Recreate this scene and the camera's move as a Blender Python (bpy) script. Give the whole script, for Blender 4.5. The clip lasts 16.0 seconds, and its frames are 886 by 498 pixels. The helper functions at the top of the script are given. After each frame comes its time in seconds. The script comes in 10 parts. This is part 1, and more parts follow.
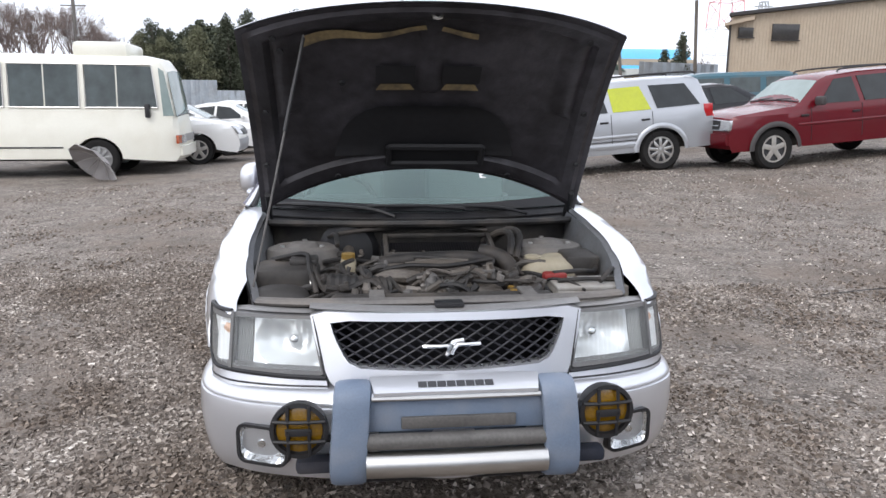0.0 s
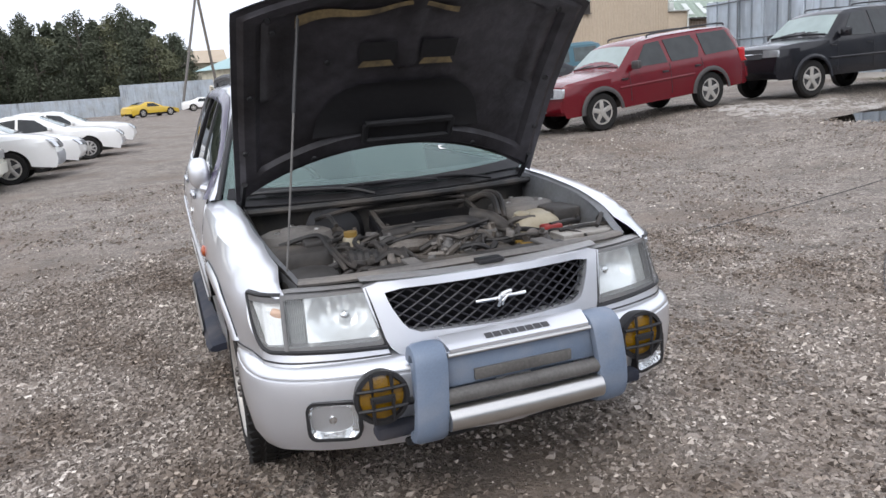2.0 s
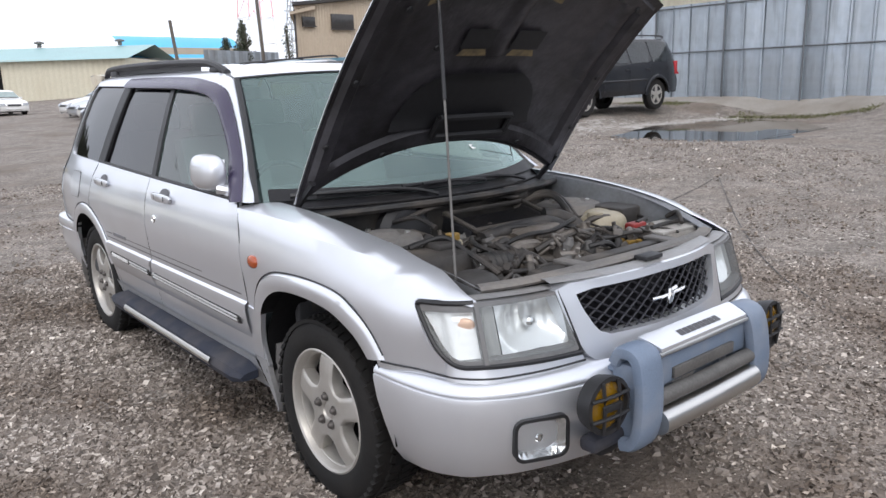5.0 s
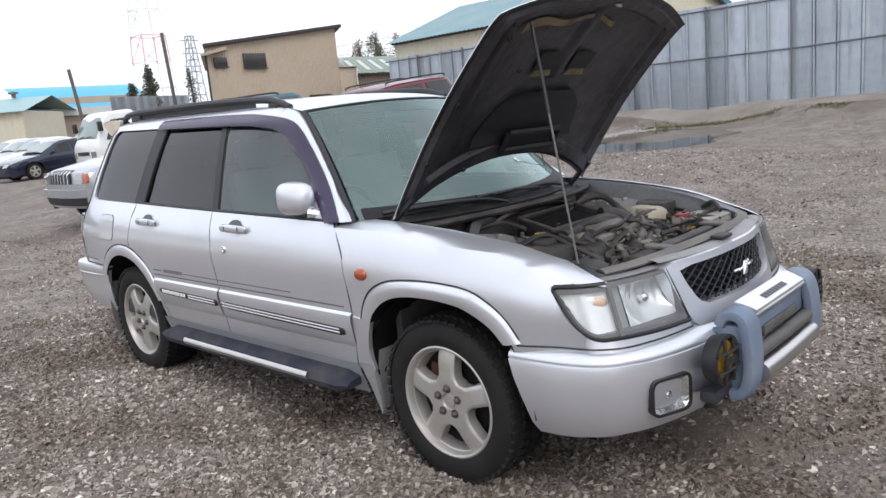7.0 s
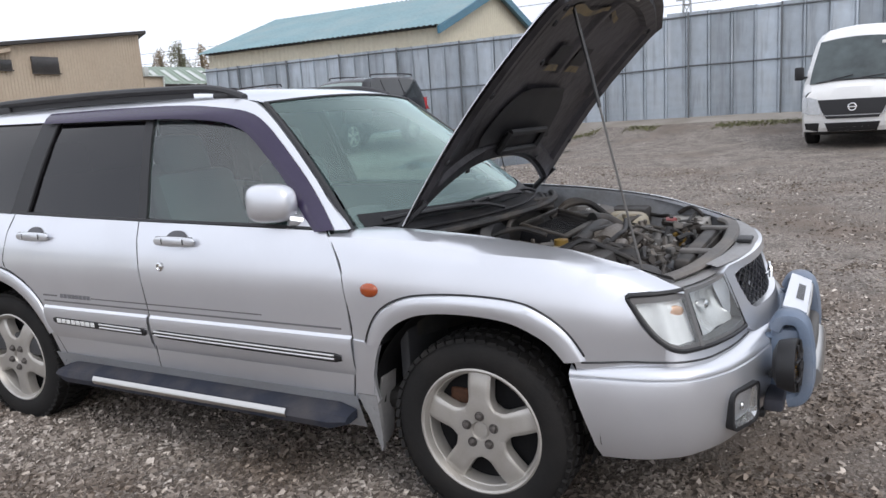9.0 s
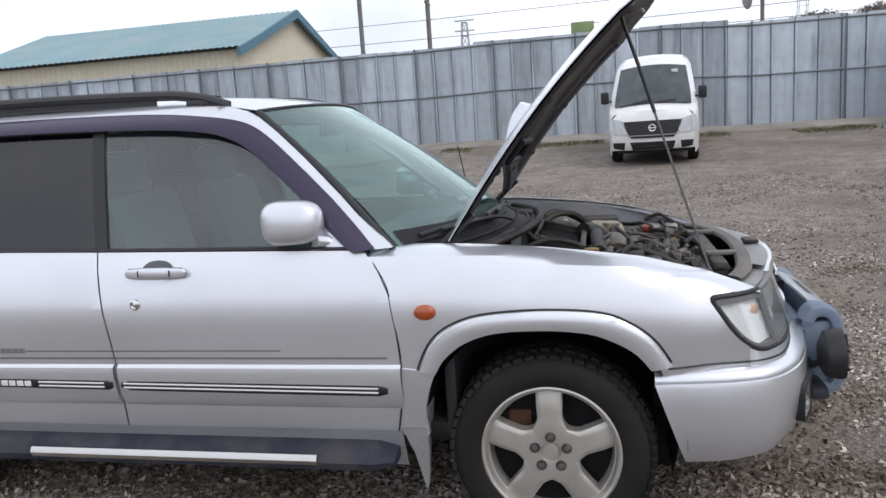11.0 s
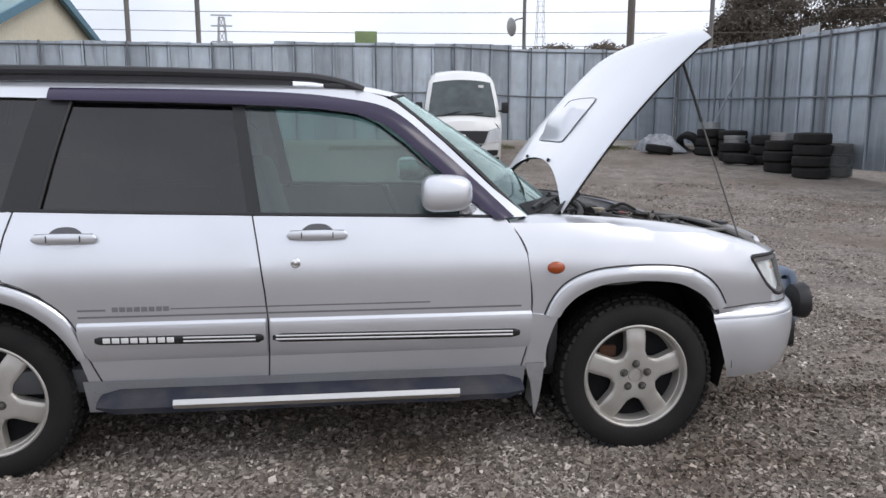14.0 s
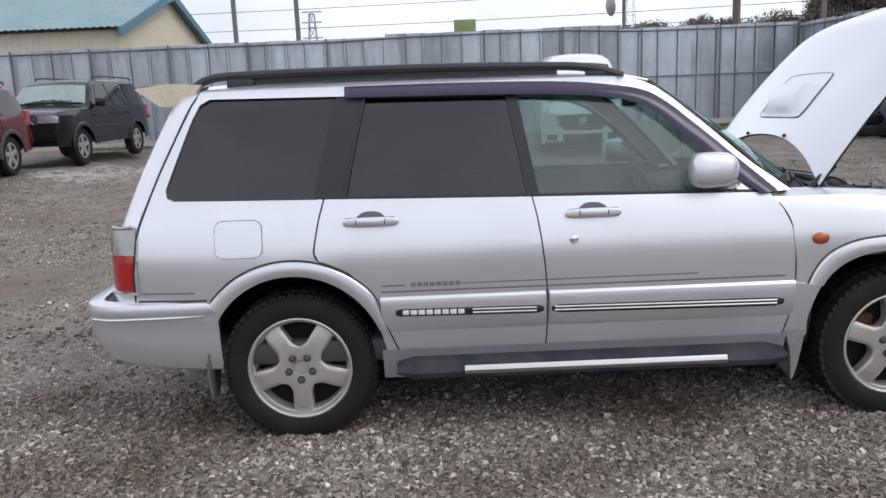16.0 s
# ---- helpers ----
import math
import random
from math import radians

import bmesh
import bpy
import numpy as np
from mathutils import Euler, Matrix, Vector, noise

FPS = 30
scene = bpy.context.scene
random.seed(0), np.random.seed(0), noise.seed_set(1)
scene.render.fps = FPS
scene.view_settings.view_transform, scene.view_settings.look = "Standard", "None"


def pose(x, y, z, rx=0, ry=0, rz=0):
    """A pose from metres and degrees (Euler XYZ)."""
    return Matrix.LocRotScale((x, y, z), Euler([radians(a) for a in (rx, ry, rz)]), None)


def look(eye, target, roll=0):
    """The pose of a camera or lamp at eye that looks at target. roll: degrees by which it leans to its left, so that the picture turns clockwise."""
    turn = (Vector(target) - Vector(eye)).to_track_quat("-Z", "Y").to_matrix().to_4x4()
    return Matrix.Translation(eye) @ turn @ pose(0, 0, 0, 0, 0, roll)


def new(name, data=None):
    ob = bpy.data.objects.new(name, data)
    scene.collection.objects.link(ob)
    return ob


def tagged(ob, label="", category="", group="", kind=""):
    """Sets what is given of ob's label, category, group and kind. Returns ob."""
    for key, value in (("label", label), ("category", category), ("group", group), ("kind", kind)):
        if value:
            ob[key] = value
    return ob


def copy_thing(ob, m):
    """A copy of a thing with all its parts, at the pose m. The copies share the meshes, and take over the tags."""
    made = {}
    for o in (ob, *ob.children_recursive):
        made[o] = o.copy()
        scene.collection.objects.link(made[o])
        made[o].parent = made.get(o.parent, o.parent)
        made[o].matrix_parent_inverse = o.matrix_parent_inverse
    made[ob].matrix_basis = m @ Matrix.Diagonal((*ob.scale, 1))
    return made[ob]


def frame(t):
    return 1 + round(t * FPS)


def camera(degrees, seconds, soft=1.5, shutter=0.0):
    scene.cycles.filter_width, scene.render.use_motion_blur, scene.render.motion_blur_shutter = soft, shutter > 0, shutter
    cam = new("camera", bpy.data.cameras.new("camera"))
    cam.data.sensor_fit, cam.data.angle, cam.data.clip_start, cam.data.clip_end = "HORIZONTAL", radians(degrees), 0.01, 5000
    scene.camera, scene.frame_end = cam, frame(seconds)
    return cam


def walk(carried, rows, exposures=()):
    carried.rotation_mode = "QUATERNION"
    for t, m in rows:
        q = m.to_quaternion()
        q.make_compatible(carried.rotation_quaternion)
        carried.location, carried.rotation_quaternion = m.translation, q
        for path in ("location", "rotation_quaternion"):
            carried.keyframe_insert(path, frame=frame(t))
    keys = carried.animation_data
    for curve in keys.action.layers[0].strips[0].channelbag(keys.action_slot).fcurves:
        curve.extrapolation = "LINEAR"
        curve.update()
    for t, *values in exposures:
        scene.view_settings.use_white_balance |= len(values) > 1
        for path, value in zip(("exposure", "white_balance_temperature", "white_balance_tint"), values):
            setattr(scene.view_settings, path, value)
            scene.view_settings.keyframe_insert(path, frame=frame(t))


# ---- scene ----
cam = camera(61.7, 16.0)
PATH = [
    (0, (-0.268, -2.942, 1.485), (-0.049, -0.994, 1.092), 0.4),
    (0.5, (-0.339, -2.982, 1.471), (-0.057, -1.06, 0.996), 1.3),
    (1, (-0.5, -2.938, 1.453), (-0.143, -1.037, 0.944), -2.0),
    (1.5, (-0.742, -2.895, 1.453), (-0.125, -1.054, 0.971), -0.9),
    (2, (-0.95, -2.914, 1.443), (-0.283, -1.08, 1.007), -4.1),
    (2.5, (-1.145, -2.798, 1.433), (-0.428, -0.982, 0.998), -8.2),
    (3, (-1.287, -2.597, 1.402), (-0.509, -0.806, 0.97), -8.6),
    (3.5, (-1.385, -2.387, 1.404), (-0.536, -0.632, 0.956), -6.3),
    (3.7, (-1.436, -2.298, 1.403), (-0.532, -0.574, 0.942), -5.8),
    (5.8, (-2.396, -2.082, 1.429), (-1.028, -0.672, 1.054), -1.5),
    (6, (-2.481, -2.1, 1.421), (-1.108, -0.692, 1.062), -2.5),
    (6.5, (-2.602, -2.029, 1.437), (-1.224, -0.623, 1.081), -3.0),
    (7, (-2.694, -1.858, 1.423), (-1.27, -0.503, 1.056), -5.2),
    (7.5, (-2.684, -1.694, 1.406), (-1.191, -0.42, 1.025), -4.3),
    (8, (-2.713, -1.512, 1.425), (-1.132, -0.35, 1.035), -3.6),
    (8.5, (-2.854, -1.264, 1.412), (-1.18, -0.233, 1.043), -4.7),
    (9, (-2.877, -1.04, 1.386), (-1.149, -0.098, 1.029), -3.6),
    (9.2, (-2.886, -0.957, 1.395), (-1.136, -0.059, 1.036), -2.3),
    (11.3, (-3.017, -0.052, 1.371), (-1.075, 0.269, 1.017), -2.5),
    (11.5, (-3.013, 0.036, 1.349), (-1.066, 0.281, 0.962), -0.8),
    (12, (-2.939, 0.265, 1.351), (-0.992, 0.328, 0.896), -0.2),
    (12.5, (-3.077, 0.5, 1.406), (-1.133, 0.38, 0.955), -0.3),
    (13, (-3.315, 0.698, 1.394), (-1.351, 0.54, 1.05), 0.6),
    (13.5, (-3.468, 0.915, 1.395), (-1.506, 0.728, 1.06), -1.4),
    (14, (-3.62, 1.148, 1.37), (-1.662, 0.911, 1.036), 0.1),
    (14.5, (-3.713, 1.351, 1.389), (-1.75, 1.198, 1.038), 0.0),
    (15, (-3.724, 1.568, 1.391), (-1.76, 1.424, 1.046), -1.5),
    (15.5, (-3.819, 1.723, 1.37), (-1.851, 1.622, 1.032), -2.5),
    (16, (-3.799, 1.901, 1.38), (-1.832, 1.9, 1.017), -2.4),
]
EXPOSURES = [(0.0, 0.34), (3.7, 0.32), (7.0, 0.18), (9.2, 0.06), (12.5, -0.06), (16.0, -0.10)]
walk(cam, [(t, look(eye, target, roll)) for t, eye, target, roll in PATH], EXPOSURES)

# ---- world and light ----
world = bpy.data.worlds.new("overcast_sky")
scene.world = world
world.use_nodes = True
wt = world.node_tree
wt.nodes.clear()
w_out = wt.nodes.new("ShaderNodeOutputWorld")
w_bg = wt.nodes.new("ShaderNodeBackground")
w_bg.inputs["Strength"].default_value = 0.15
w_sky = wt.nodes.new("ShaderNodeTexSky")
w_sky.sky_type = 'NISHITA'
w_sky.sun_disc = False
w_sky.sun_elevation, w_sky.sun_rotation = radians(38), radians(215)
w_sky.dust_density, w_sky.air_density = 3.0, 1.0
w_co = wt.nodes.new("ShaderNodeTexCoord")
w_no = wt.nodes.new("ShaderNodeTexNoise")
w_no.inputs["Scale"].default_value, w_no.inputs["Detail"].default_value = 2.2, 6
w_rp = wt.nodes.new("ShaderNodeValToRGB")
w_rp.color_ramp.elements[0].position, w_rp.color_ramp.elements[0].color = 0.32, (5.6, 6.0, 6.95, 1)
w_rp.color_ramp.elements[1].position, w_rp.color_ramp.elements[1].color = 0.66, (9.2, 9.4, 10.2, 1)
w_mx = wt.nodes.new("ShaderNodeMix")
w_mx.data_type = 'RGBA'
w_mx.inputs["Factor"].default_value = 0.9
wt.links.new(w_co.outputs["Generated"], w_no.inputs["Vector"])
wt.links.new(w_no.outputs["Fac"], w_rp.inputs["Fac"])
wt.links.new(w_sky.outputs["Color"], w_mx.inputs["A"])
wt.links.new(w_rp.outputs["Color"], w_mx.inputs["B"])
wt.links.new(w_mx.outputs["Result"], w_bg.inputs["Color"])
wt.links.new(w_bg.outputs["Background"], w_out.inputs["Surface"])
sun = new("sun", bpy.data.lights.new("sun", 'SUN'))
sun.data.energy, sun.data.angle, sun.data.color = 0.9, radians(25), (1.0, 0.97, 0.93)
sun.matrix_world = look((-8, -14, 18), (0, 0, 0))


# ---- materials ----
def mat(name, color, rough=0.5, metal=0.0, var=0.15, scale=6.0, fine=60.0, bump=0.1, coat=0.0, spec=0.5, dirt=None, dirt_amt=0.0, dirt_scale=1.5, dist=0.004):
    """Principled surface with two scales of colour variation, bump and an optional dirt layer."""
    m = bpy.data.materials.new(name)
    m.use_nodes = True
    t = m.node_tree
    p = t.nodes["Principled BSDF"]
    co = t.nodes.new("ShaderNodeTexCoord")
    n1 = t.nodes.new("ShaderNodeTexNoise")
    n1.inputs["Scale"].default_value, n1.inputs["Detail"].default_value = scale, 5
    n2 = t.nodes.new("ShaderNodeTexNoise")
    n2.inputs["Scale"].default_value, n2.inputs["Detail"].default_value = fine, 3
    add = t.nodes.new("ShaderNodeMath")
    add.operation = 'ADD'
    t.links.new(co.outputs["Object"], n1.inputs["Vector"])
    t.links.new(co.outputs["Object"], n2.inputs["Vector"])
    t.links.new(n1.outputs["Fac"], add.inputs[0])
    t.links.new(n2.outputs["Fac"], add.inputs[1])
    mr = t.nodes.new("ShaderNodeMapRange")
    mr.inputs["From Min"].default_value, mr.inputs["From Max"].default_value = 0.6, 1.4
    mr.inputs["To Min"].default_value, mr.inputs["To Max"].default_value = 1 - var, 1 + var
    t.links.new(add.outputs[0], mr.inputs["Value"])
    mul = t.nodes.new("ShaderNodeMix")
    mul.data_type, mul.blend_type = 'RGBA', 'MULTIPLY'
    mul.inputs["Factor"].default_value = 1.0
    mul.inputs["A"].default_value = (*color, 1)
    t.links.new(mr.outputs["Result"], mul.inputs["B"])
    last = mul.outputs["Result"]
    if dirt:
        n3 = t.nodes.new("ShaderNodeTexNoise")
        n3.inputs["Scale"].default_value, n3.inputs["Detail"].default_value = dirt_scale, 8
        t.links.new(co.outputs["Object"], n3.inputs["Vector"])
        r3 = t.nodes.new("ShaderNodeMapRange")
        r3.inputs["From Min"].default_value, r3.inputs["From Max"].default_value = 0.45, 0.75
        r3.inputs["To Max"].default_value = dirt_amt
        t.links.new(n3.outputs["Fac"], r3.inputs["Value"])
        dm = t.nodes.new("ShaderNodeMix")
        dm.data_type = 'RGBA'
        dm.inputs["B"].default_value = (*dirt, 1)
        t.links.new(r3.outputs["Result"], dm.inputs["Factor"])
        t.links.new(last, dm.inputs["A"])
        last = dm.outputs["Result"]
    t.links.new(last, p.inputs["Base Color"])
    rr = t.nodes.new("ShaderNodeMapRange")
    rr.inputs["To Min"].default_value, rr.inputs["To Max"].default_value = max(0.02, rough * 0.8), min(1, rough * 1.2)
    t.links.new(n1.outputs["Fac"], rr.inputs["Value"])
    t.links.new(rr.outputs["Result"], p.inputs["Roughness"])
    p.inputs["Metallic"].default_value = metal
    p.inputs["Coat Weight"].default_value = coat
    p.inputs["Coat Roughness"].default_value = 0.06
    p.inputs["Specular IOR Level"].default_value = spec
    if bump:
        b = t.nodes.new("ShaderNodeBump")
        b.inputs["Strength"].default_value, b.inputs["Distance"].default_value = bump, dist
        t.links.new(n2.outputs["Fac"], b.inputs["Height"])
        t.links.new(b.outputs["Normal"], p.inputs["Normal"])
    return m


def glass(name, tint, gloss=1.0, haze=0.0, haze_color=(0.6, 0.62, 0.62)):
    """Thin glass: tinted see-through with Fresnel gloss and a little film of dust."""
    m = bpy.data.materials.new(name)
    m.use_nodes = True
    t = m.node_tree
    t.nodes.clear()
    o = t.nodes.new("ShaderNodeOutputMaterial")
    tr = t.nodes.new("ShaderNodeBsdfTransparent")
    tr.inputs["Color"].default_value = (*tint, 1)
    gl = t.nodes.new("ShaderNodeBsdfGlossy")
    gl.inputs["Roughness"].default_value = 0.015
    lw = t.nodes.new("ShaderNodeLayerWeight")
    lw.inputs["Blend"].default_value = 0.5
    pw = t.nodes.new("ShaderNodeMath")
    pw.operation = 'POWER'
    pw.inputs[1].default_value = 5.0
    mu = t.nodes.new("ShaderNodeMath")
    mu.operation, mu.use_clamp = 'MULTIPLY_ADD', True
    mu.inputs[1].default_value, mu.inputs[2].default_value = 0.92, 0.045 * gloss
    t.links.new(lw.outputs["Facing"], pw.inputs[0])
    t.links.new(pw.outputs[0], mu.inputs[0])
    df = t.nodes.new("ShaderNodeBsdfDiffuse")
    df.inputs["Color"].default_value = (*haze_color, 1)
    co = t.nodes.new("ShaderNodeTexCoord")
    no = t.nodes.new("ShaderNodeTexNoise")
    no.inputs["Scale"].default_value, no.inputs["Detail"].default_value = 3.0, 4
    hz = t.nodes.new("ShaderNodeMapRange")
    hz.inputs["To Min"].default_value, hz.inputs["To Max"].default_value = haze * 0.6, haze * 1.4
    m1 = t.nodes.new("ShaderNodeMixShader")
    m2 = t.nodes.new("ShaderNodeMixShader")
    t.links.new(co.outputs["Object"], no.inputs["Vector"])
    t.links.new(no.outputs["Fac"], hz.inputs["Value"])
    t.links.new(hz.outputs["Result"], m1.inputs["Fac"])
    t.links.new(tr.outputs[0], m1.inputs[1])
    t.links.new(df.outputs[0], m1.inputs[2])
    t.links.new(mu.outputs[0], m2.inputs["Fac"])
    t.links.new(m1.outputs[0], m2.inputs[1])
    t.links.new(gl.outputs[0], m2.inputs[2])
    t.links.new(m2.outputs[0], o.inputs["Surface"])
    return m


def lamp_lens(name, tint, ribs=120.0):
    """Moulded clear lamp cover with ribs."""
    m = glass(name, tint, 1.3, 0.045, (0.85, 0.86, 0.86))
    t = m.node_tree
    co = t.nodes.new("ShaderNodeTexCoord")
    wv = t.nodes.new("ShaderNodeTexWave")
    wv.bands_direction = 'X'
    wv.inputs["Scale"].default_value = ribs / 6.28
    bp = t.nodes.new("ShaderNodeBump")
    bp.inputs["Strength"].default_value, bp.inputs["Distance"].default_value = 0.4, 0.004
    t.links.new(co.outputs["Object"], wv.inputs["Vector"])
    t.links.new(wv.outputs["Fac"], bp.inputs["Height"])
    for nd in t.nodes:
        if nd.type == 'BSDF_GLOSSY':
            t.links.new(bp.outputs["Normal"], nd.inputs["Normal"])
            nd.inputs["Roughness"].default_value = 0.06
    return m


DUST = (0.20, 0.17, 0.14)
SILVER = mat("silver_paint", (0.745, 0.762, 0.805), 0.33, 0.72, 0.02, 2.0, 900.0, 0.0, 0.9, dirt=(0.34, 0.33, 0.31), dirt_amt=0.10, dirt_scale=2.5, dist=0.0005)
SILVER_BG = mat("pale_silver_paint", (0.44, 0.46, 0.49), 0.32, 0.5, 0.05, 1.0, 400.0, 0.02, 0.7, dirt=DUST, dirt_amt=0.15)
WHITE_BG = mat("white_car_paint", (0.78, 0.78, 0.77), 0.3, 0.0, 0.04, 1.0, 60.0, 0.0, 0.7, dirt=(0.5, 0.48, 0.43), dirt_amt=0.2)
CREAM_BG = mat("cream_bus_paint", (0.80, 0.79, 0.70), 0.35, 0.0, 0.05, 0.8, 50.0, 0.0, 0.4, dirt=(0.5, 0.45, 0.33), dirt_amt=0.25)
RED_BG = mat("dark_red_paint", (0.120, 0.004, 0.010), 0.22, 0.1, 0.08, 1.0, 200.0, 0.0, 0.22, dirt=DUST, dirt_amt=0.04)
BLACK_BG = mat("black_paint", (0.008, 0.008, 0.011), 0.2, 0.0, 0.1, 1.0, 200.0, 0.0, 0.25, spec=0.35, dirt=DUST, dirt_amt=0.06)
NAVY_BG = mat("navy_paint", (0.012, 0.018, 0.04), 0.2, 0.2, 0.1, 1.0, 200.0, 0.0, 0.8, dirt=DUST, dirt_amt=0.05)
YELLOW_BG = mat("yellow_paint", (0.58, 0.39, 0.03), 0.35, 0.0, 0.06, 1.0, 60.0, 0.0, 0.5)
TEAL_BG = mat("teal_paint", (0.03, 0.11, 0.15), 0.4, 0.0, 0.1, 1.0, 60.0, 0.0, 0.4, dirt=DUST, dirt_amt=0.2)
PLASTIC = mat("black_plastic", (0.016, 0.016, 0.018), 0.5, 0.0, 0.2, 6.0, 180.0, 0.1)
TRIM = mat("grey_black_trim", (0.03, 0.03, 0.033), 0.55, 0.0, 0.15, 6.0, 120.0, 0.1)
VISOR = mat("purple_smoked_acrylic", (0.036, 0.027, 0.062), 0.22, 0.0, 0.08, 4.0, 80.0, 0.0, 0.1, spec=0.4)
RUBBER = mat("tyre_rubber", (0.012, 0.0115, 0.0115), 0.75, 0.0, 0.25, 9.0, 120.0, 0.25, spec=0.3, dirt=(0.05, 0.043, 0.037), dirt_amt=0.22, dirt_scale=6.0)
ALLOY = mat("worn_alloy", (0.49, 0.47, 0.44), 0.42, 0.55, 0.08, 10.0, 250.0, 0.05, dirt=(0.30, 0.26, 0.21), dirt_amt=0.30, dirt_scale=12.0)
CHROME = mat("chrome", (0.80, 0.80, 0.80), 0.12, 1.0, 0.04, 8.0, 90.0, 0.0)
STEEL = mat("brushed_steel", (0.62, 0.61, 0.59), 0.3, 1.0, 0.06, 12.0, 300.0, 0.05)
RUST = mat("rusty_disc", (0.10, 0.045, 0.025), 0.8, 0.3, 0.4, 14.0, 120.0, 0.3)
BARBLUE = mat("blue_grey_bar_paint", (0.155, 0.20, 0.275), 0.5, 0.0, 0.10, 7.0, 160.0, 0.12, dirt=(0.33, 0.33, 0.34), dirt_amt=0.35, dirt_scale=9.0)
SILL = mat("blue_grey_step", (0.026, 0.030, 0.044), 0.7, 0.0, 0.2, 6.0, 120.0, 0.1, spec=0.25, dirt=DUST, dirt_amt=0.3, dirt_scale=5.0)
# silver darkened in its base colour for the bay's shadow, with grime on top
WINGINNER = mat("grimy_shaded_inner_wing", (0.24, 0.25, 0.27), 0.5, 0.4, 0.2, 4.0, 60.0, 0.1, dirt=(0.12, 0.105, 0.09), dirt_amt=0.6, dirt_scale=4.0)
DUSTYSILVER = mat("dusty_silver_panel", (0.30, 0.298, 0.30), 0.5, 0.35, 0.15, 6.0, 80.0, 0.05, dirt=(0.20, 0.17, 0.14), dirt_amt=0.5, dirt_scale=7.0)
AMBERPALE = mat("pale_amber_bulb", (0.82, 0.52, 0.36), 0.3, 0.2, 0.1, 20.0, 200.0, 0.1, 0.4)
AMBER = mat("amber_lens", (0.36, 0.065, 0.012), 0.2, 0.0, 0.1, 20.0, 200.0, 0.1, 0.7)
PALELENS = mat("smoky_clear_lens", (0.34, 0.34, 0.34), 0.15, 0.3, 0.15, 30.0, 90.0, 0.2, 0.8)
REDLENS = mat("red_lens", (0.42, 0.008, 0.012), 0.15, 0.0, 0.08, 20.0, 200.0, 0.1, 0.8)
GRILLEBLACK = mat("grille_black", (0.007, 0.007, 0.009), 0.5, 0.0, 0.1, 9.0, 90.0, 0.0, spec=0.3)
GRILLEMESH = mat("grille_mesh_plastic", (0.014, 0.014, 0.020), 0.5, 0.0, 0.1, 9.0, 90.0, 0.0, spec=0.6)
FLAPDARK = mat("dirty_dark_mud_flap", (0.14, 0.135, 0.13), 0.7, 0.0, 0.2, 6.0, 60.0, 0.1, dirt=DUST, dirt_amt=0.4, dirt_scale=5.0)
FLAP = mat("grey_mud_flap", (0.30, 0.30, 0.305), 0.6, 0.0, 0.15, 6.0, 60.0, 0.1, dirt=DUST, dirt_amt=0.4, dirt_scale=5.0)
YELLOWLENS = mat("yellow_lens", (0.20, 0.105, 0.004), 0.15, 0.0, 0.15, 20.0, 160.0, 0.4, 0.8)
POCKET = mat("shaded_handle_pocket", (0.10, 0.10, 0.11), 0.45, 0.3, 0.1, 8.0, 90.0, 0.0)
SILLGREY = mat("dull_silver_sill", (0.36, 0.37, 0.39), 0.5, 0.3, 0.1, 8.0, 90.0, 0.0, dirt=DUST, dirt_amt=0.4, dirt_scale=4.0)
NUTDARK = mat("dull_wheel_nut", (0.11, 0.10, 0.095), 0.5, 0.5, 0.3, 30.0, 100.0, 0.1)
WHEELWELL = mat("black_wheel_housing", (0.009, 0.009, 0.010), 0.8, 0.0, 0.3, 6.0, 60.0, 0.2, spec=0.2)
DULLBAR = mat("dull_grey_holder", (0.12, 0.115, 0.11), 0.6, 0.2, 0.3, 14.0, 100.0, 0.1)
BEZEL = mat("dull_dark_lamp_bezel", (0.16, 0.16, 0.162), 0.4, 0.1, 0.15, 15.0, 90.0, 0.05, dirt=DUST, dirt_amt=0.3, dirt_scale=8.0)
REFLECT = mat("lamp_reflector", (0.88, 0.89, 0.89), 0.20, 0.42, 0.05, 40.0, 60.0, 0.25)
BRIGHTREF = mat("pale_corner_reflector", (0.95, 0.95, 0.945), 0.3, 0.1, 0.06, 30.0, 90.0, 0.2)
FACET = mat("faceted_reflector", (0.74, 0.75, 0.76), 0.18, 0.92, 0.08, 40.0, 45.0, 0.5)
GREYRIB = mat("grey_lamp_rib", (0.34, 0.345, 0.34), 0.3, 0.3, 0.1, 20.0, 90.0, 0.0)
SCUTTLE = mat("black_scuttle_plastic", (0.010, 0.010, 0.012), 0.55, 0.0, 0.3, 7.0, 60.0, 0.2, spec=0.3, dirt=(0.06, 0.052, 0.045), dirt_amt=0.35, dirt_scale=6.0)
BAYDARK = mat("engine_bay_dark", (0.022, 0.021, 0.020), 0.7, 0.0, 0.4, 7.0, 60.0, 0.3, dirt=(0.15, 0.125, 0.10), dirt_amt=0.45, dirt_scale=6.0)
BAYPAINT = mat("dusty_bay_paint", (0.15, 0.142, 0.135), 0.7, 0.1, 0.25, 5.0, 60.0, 0.2, dirt=(0.23, 0.20, 0.17), dirt_amt=0.7, dirt_scale=5.0)
HOSE = mat("dusty_hose_rubber", (0.016, 0.015, 0.015), 0.6, 0.0, 0.3, 9.0, 90.0, 0.2, dirt=(0.12, 0.098, 0.08), dirt_amt=0.5, dirt_scale=9.0)
CASTING = mat("dull_casting", (0.155, 0.138, 0.122), 0.55, 0.4, 0.35, 12.0, 90.0, 0.4, dirt=(0.12, 0.095, 0.07), dirt_amt=0.7, dirt_scale=7.0)
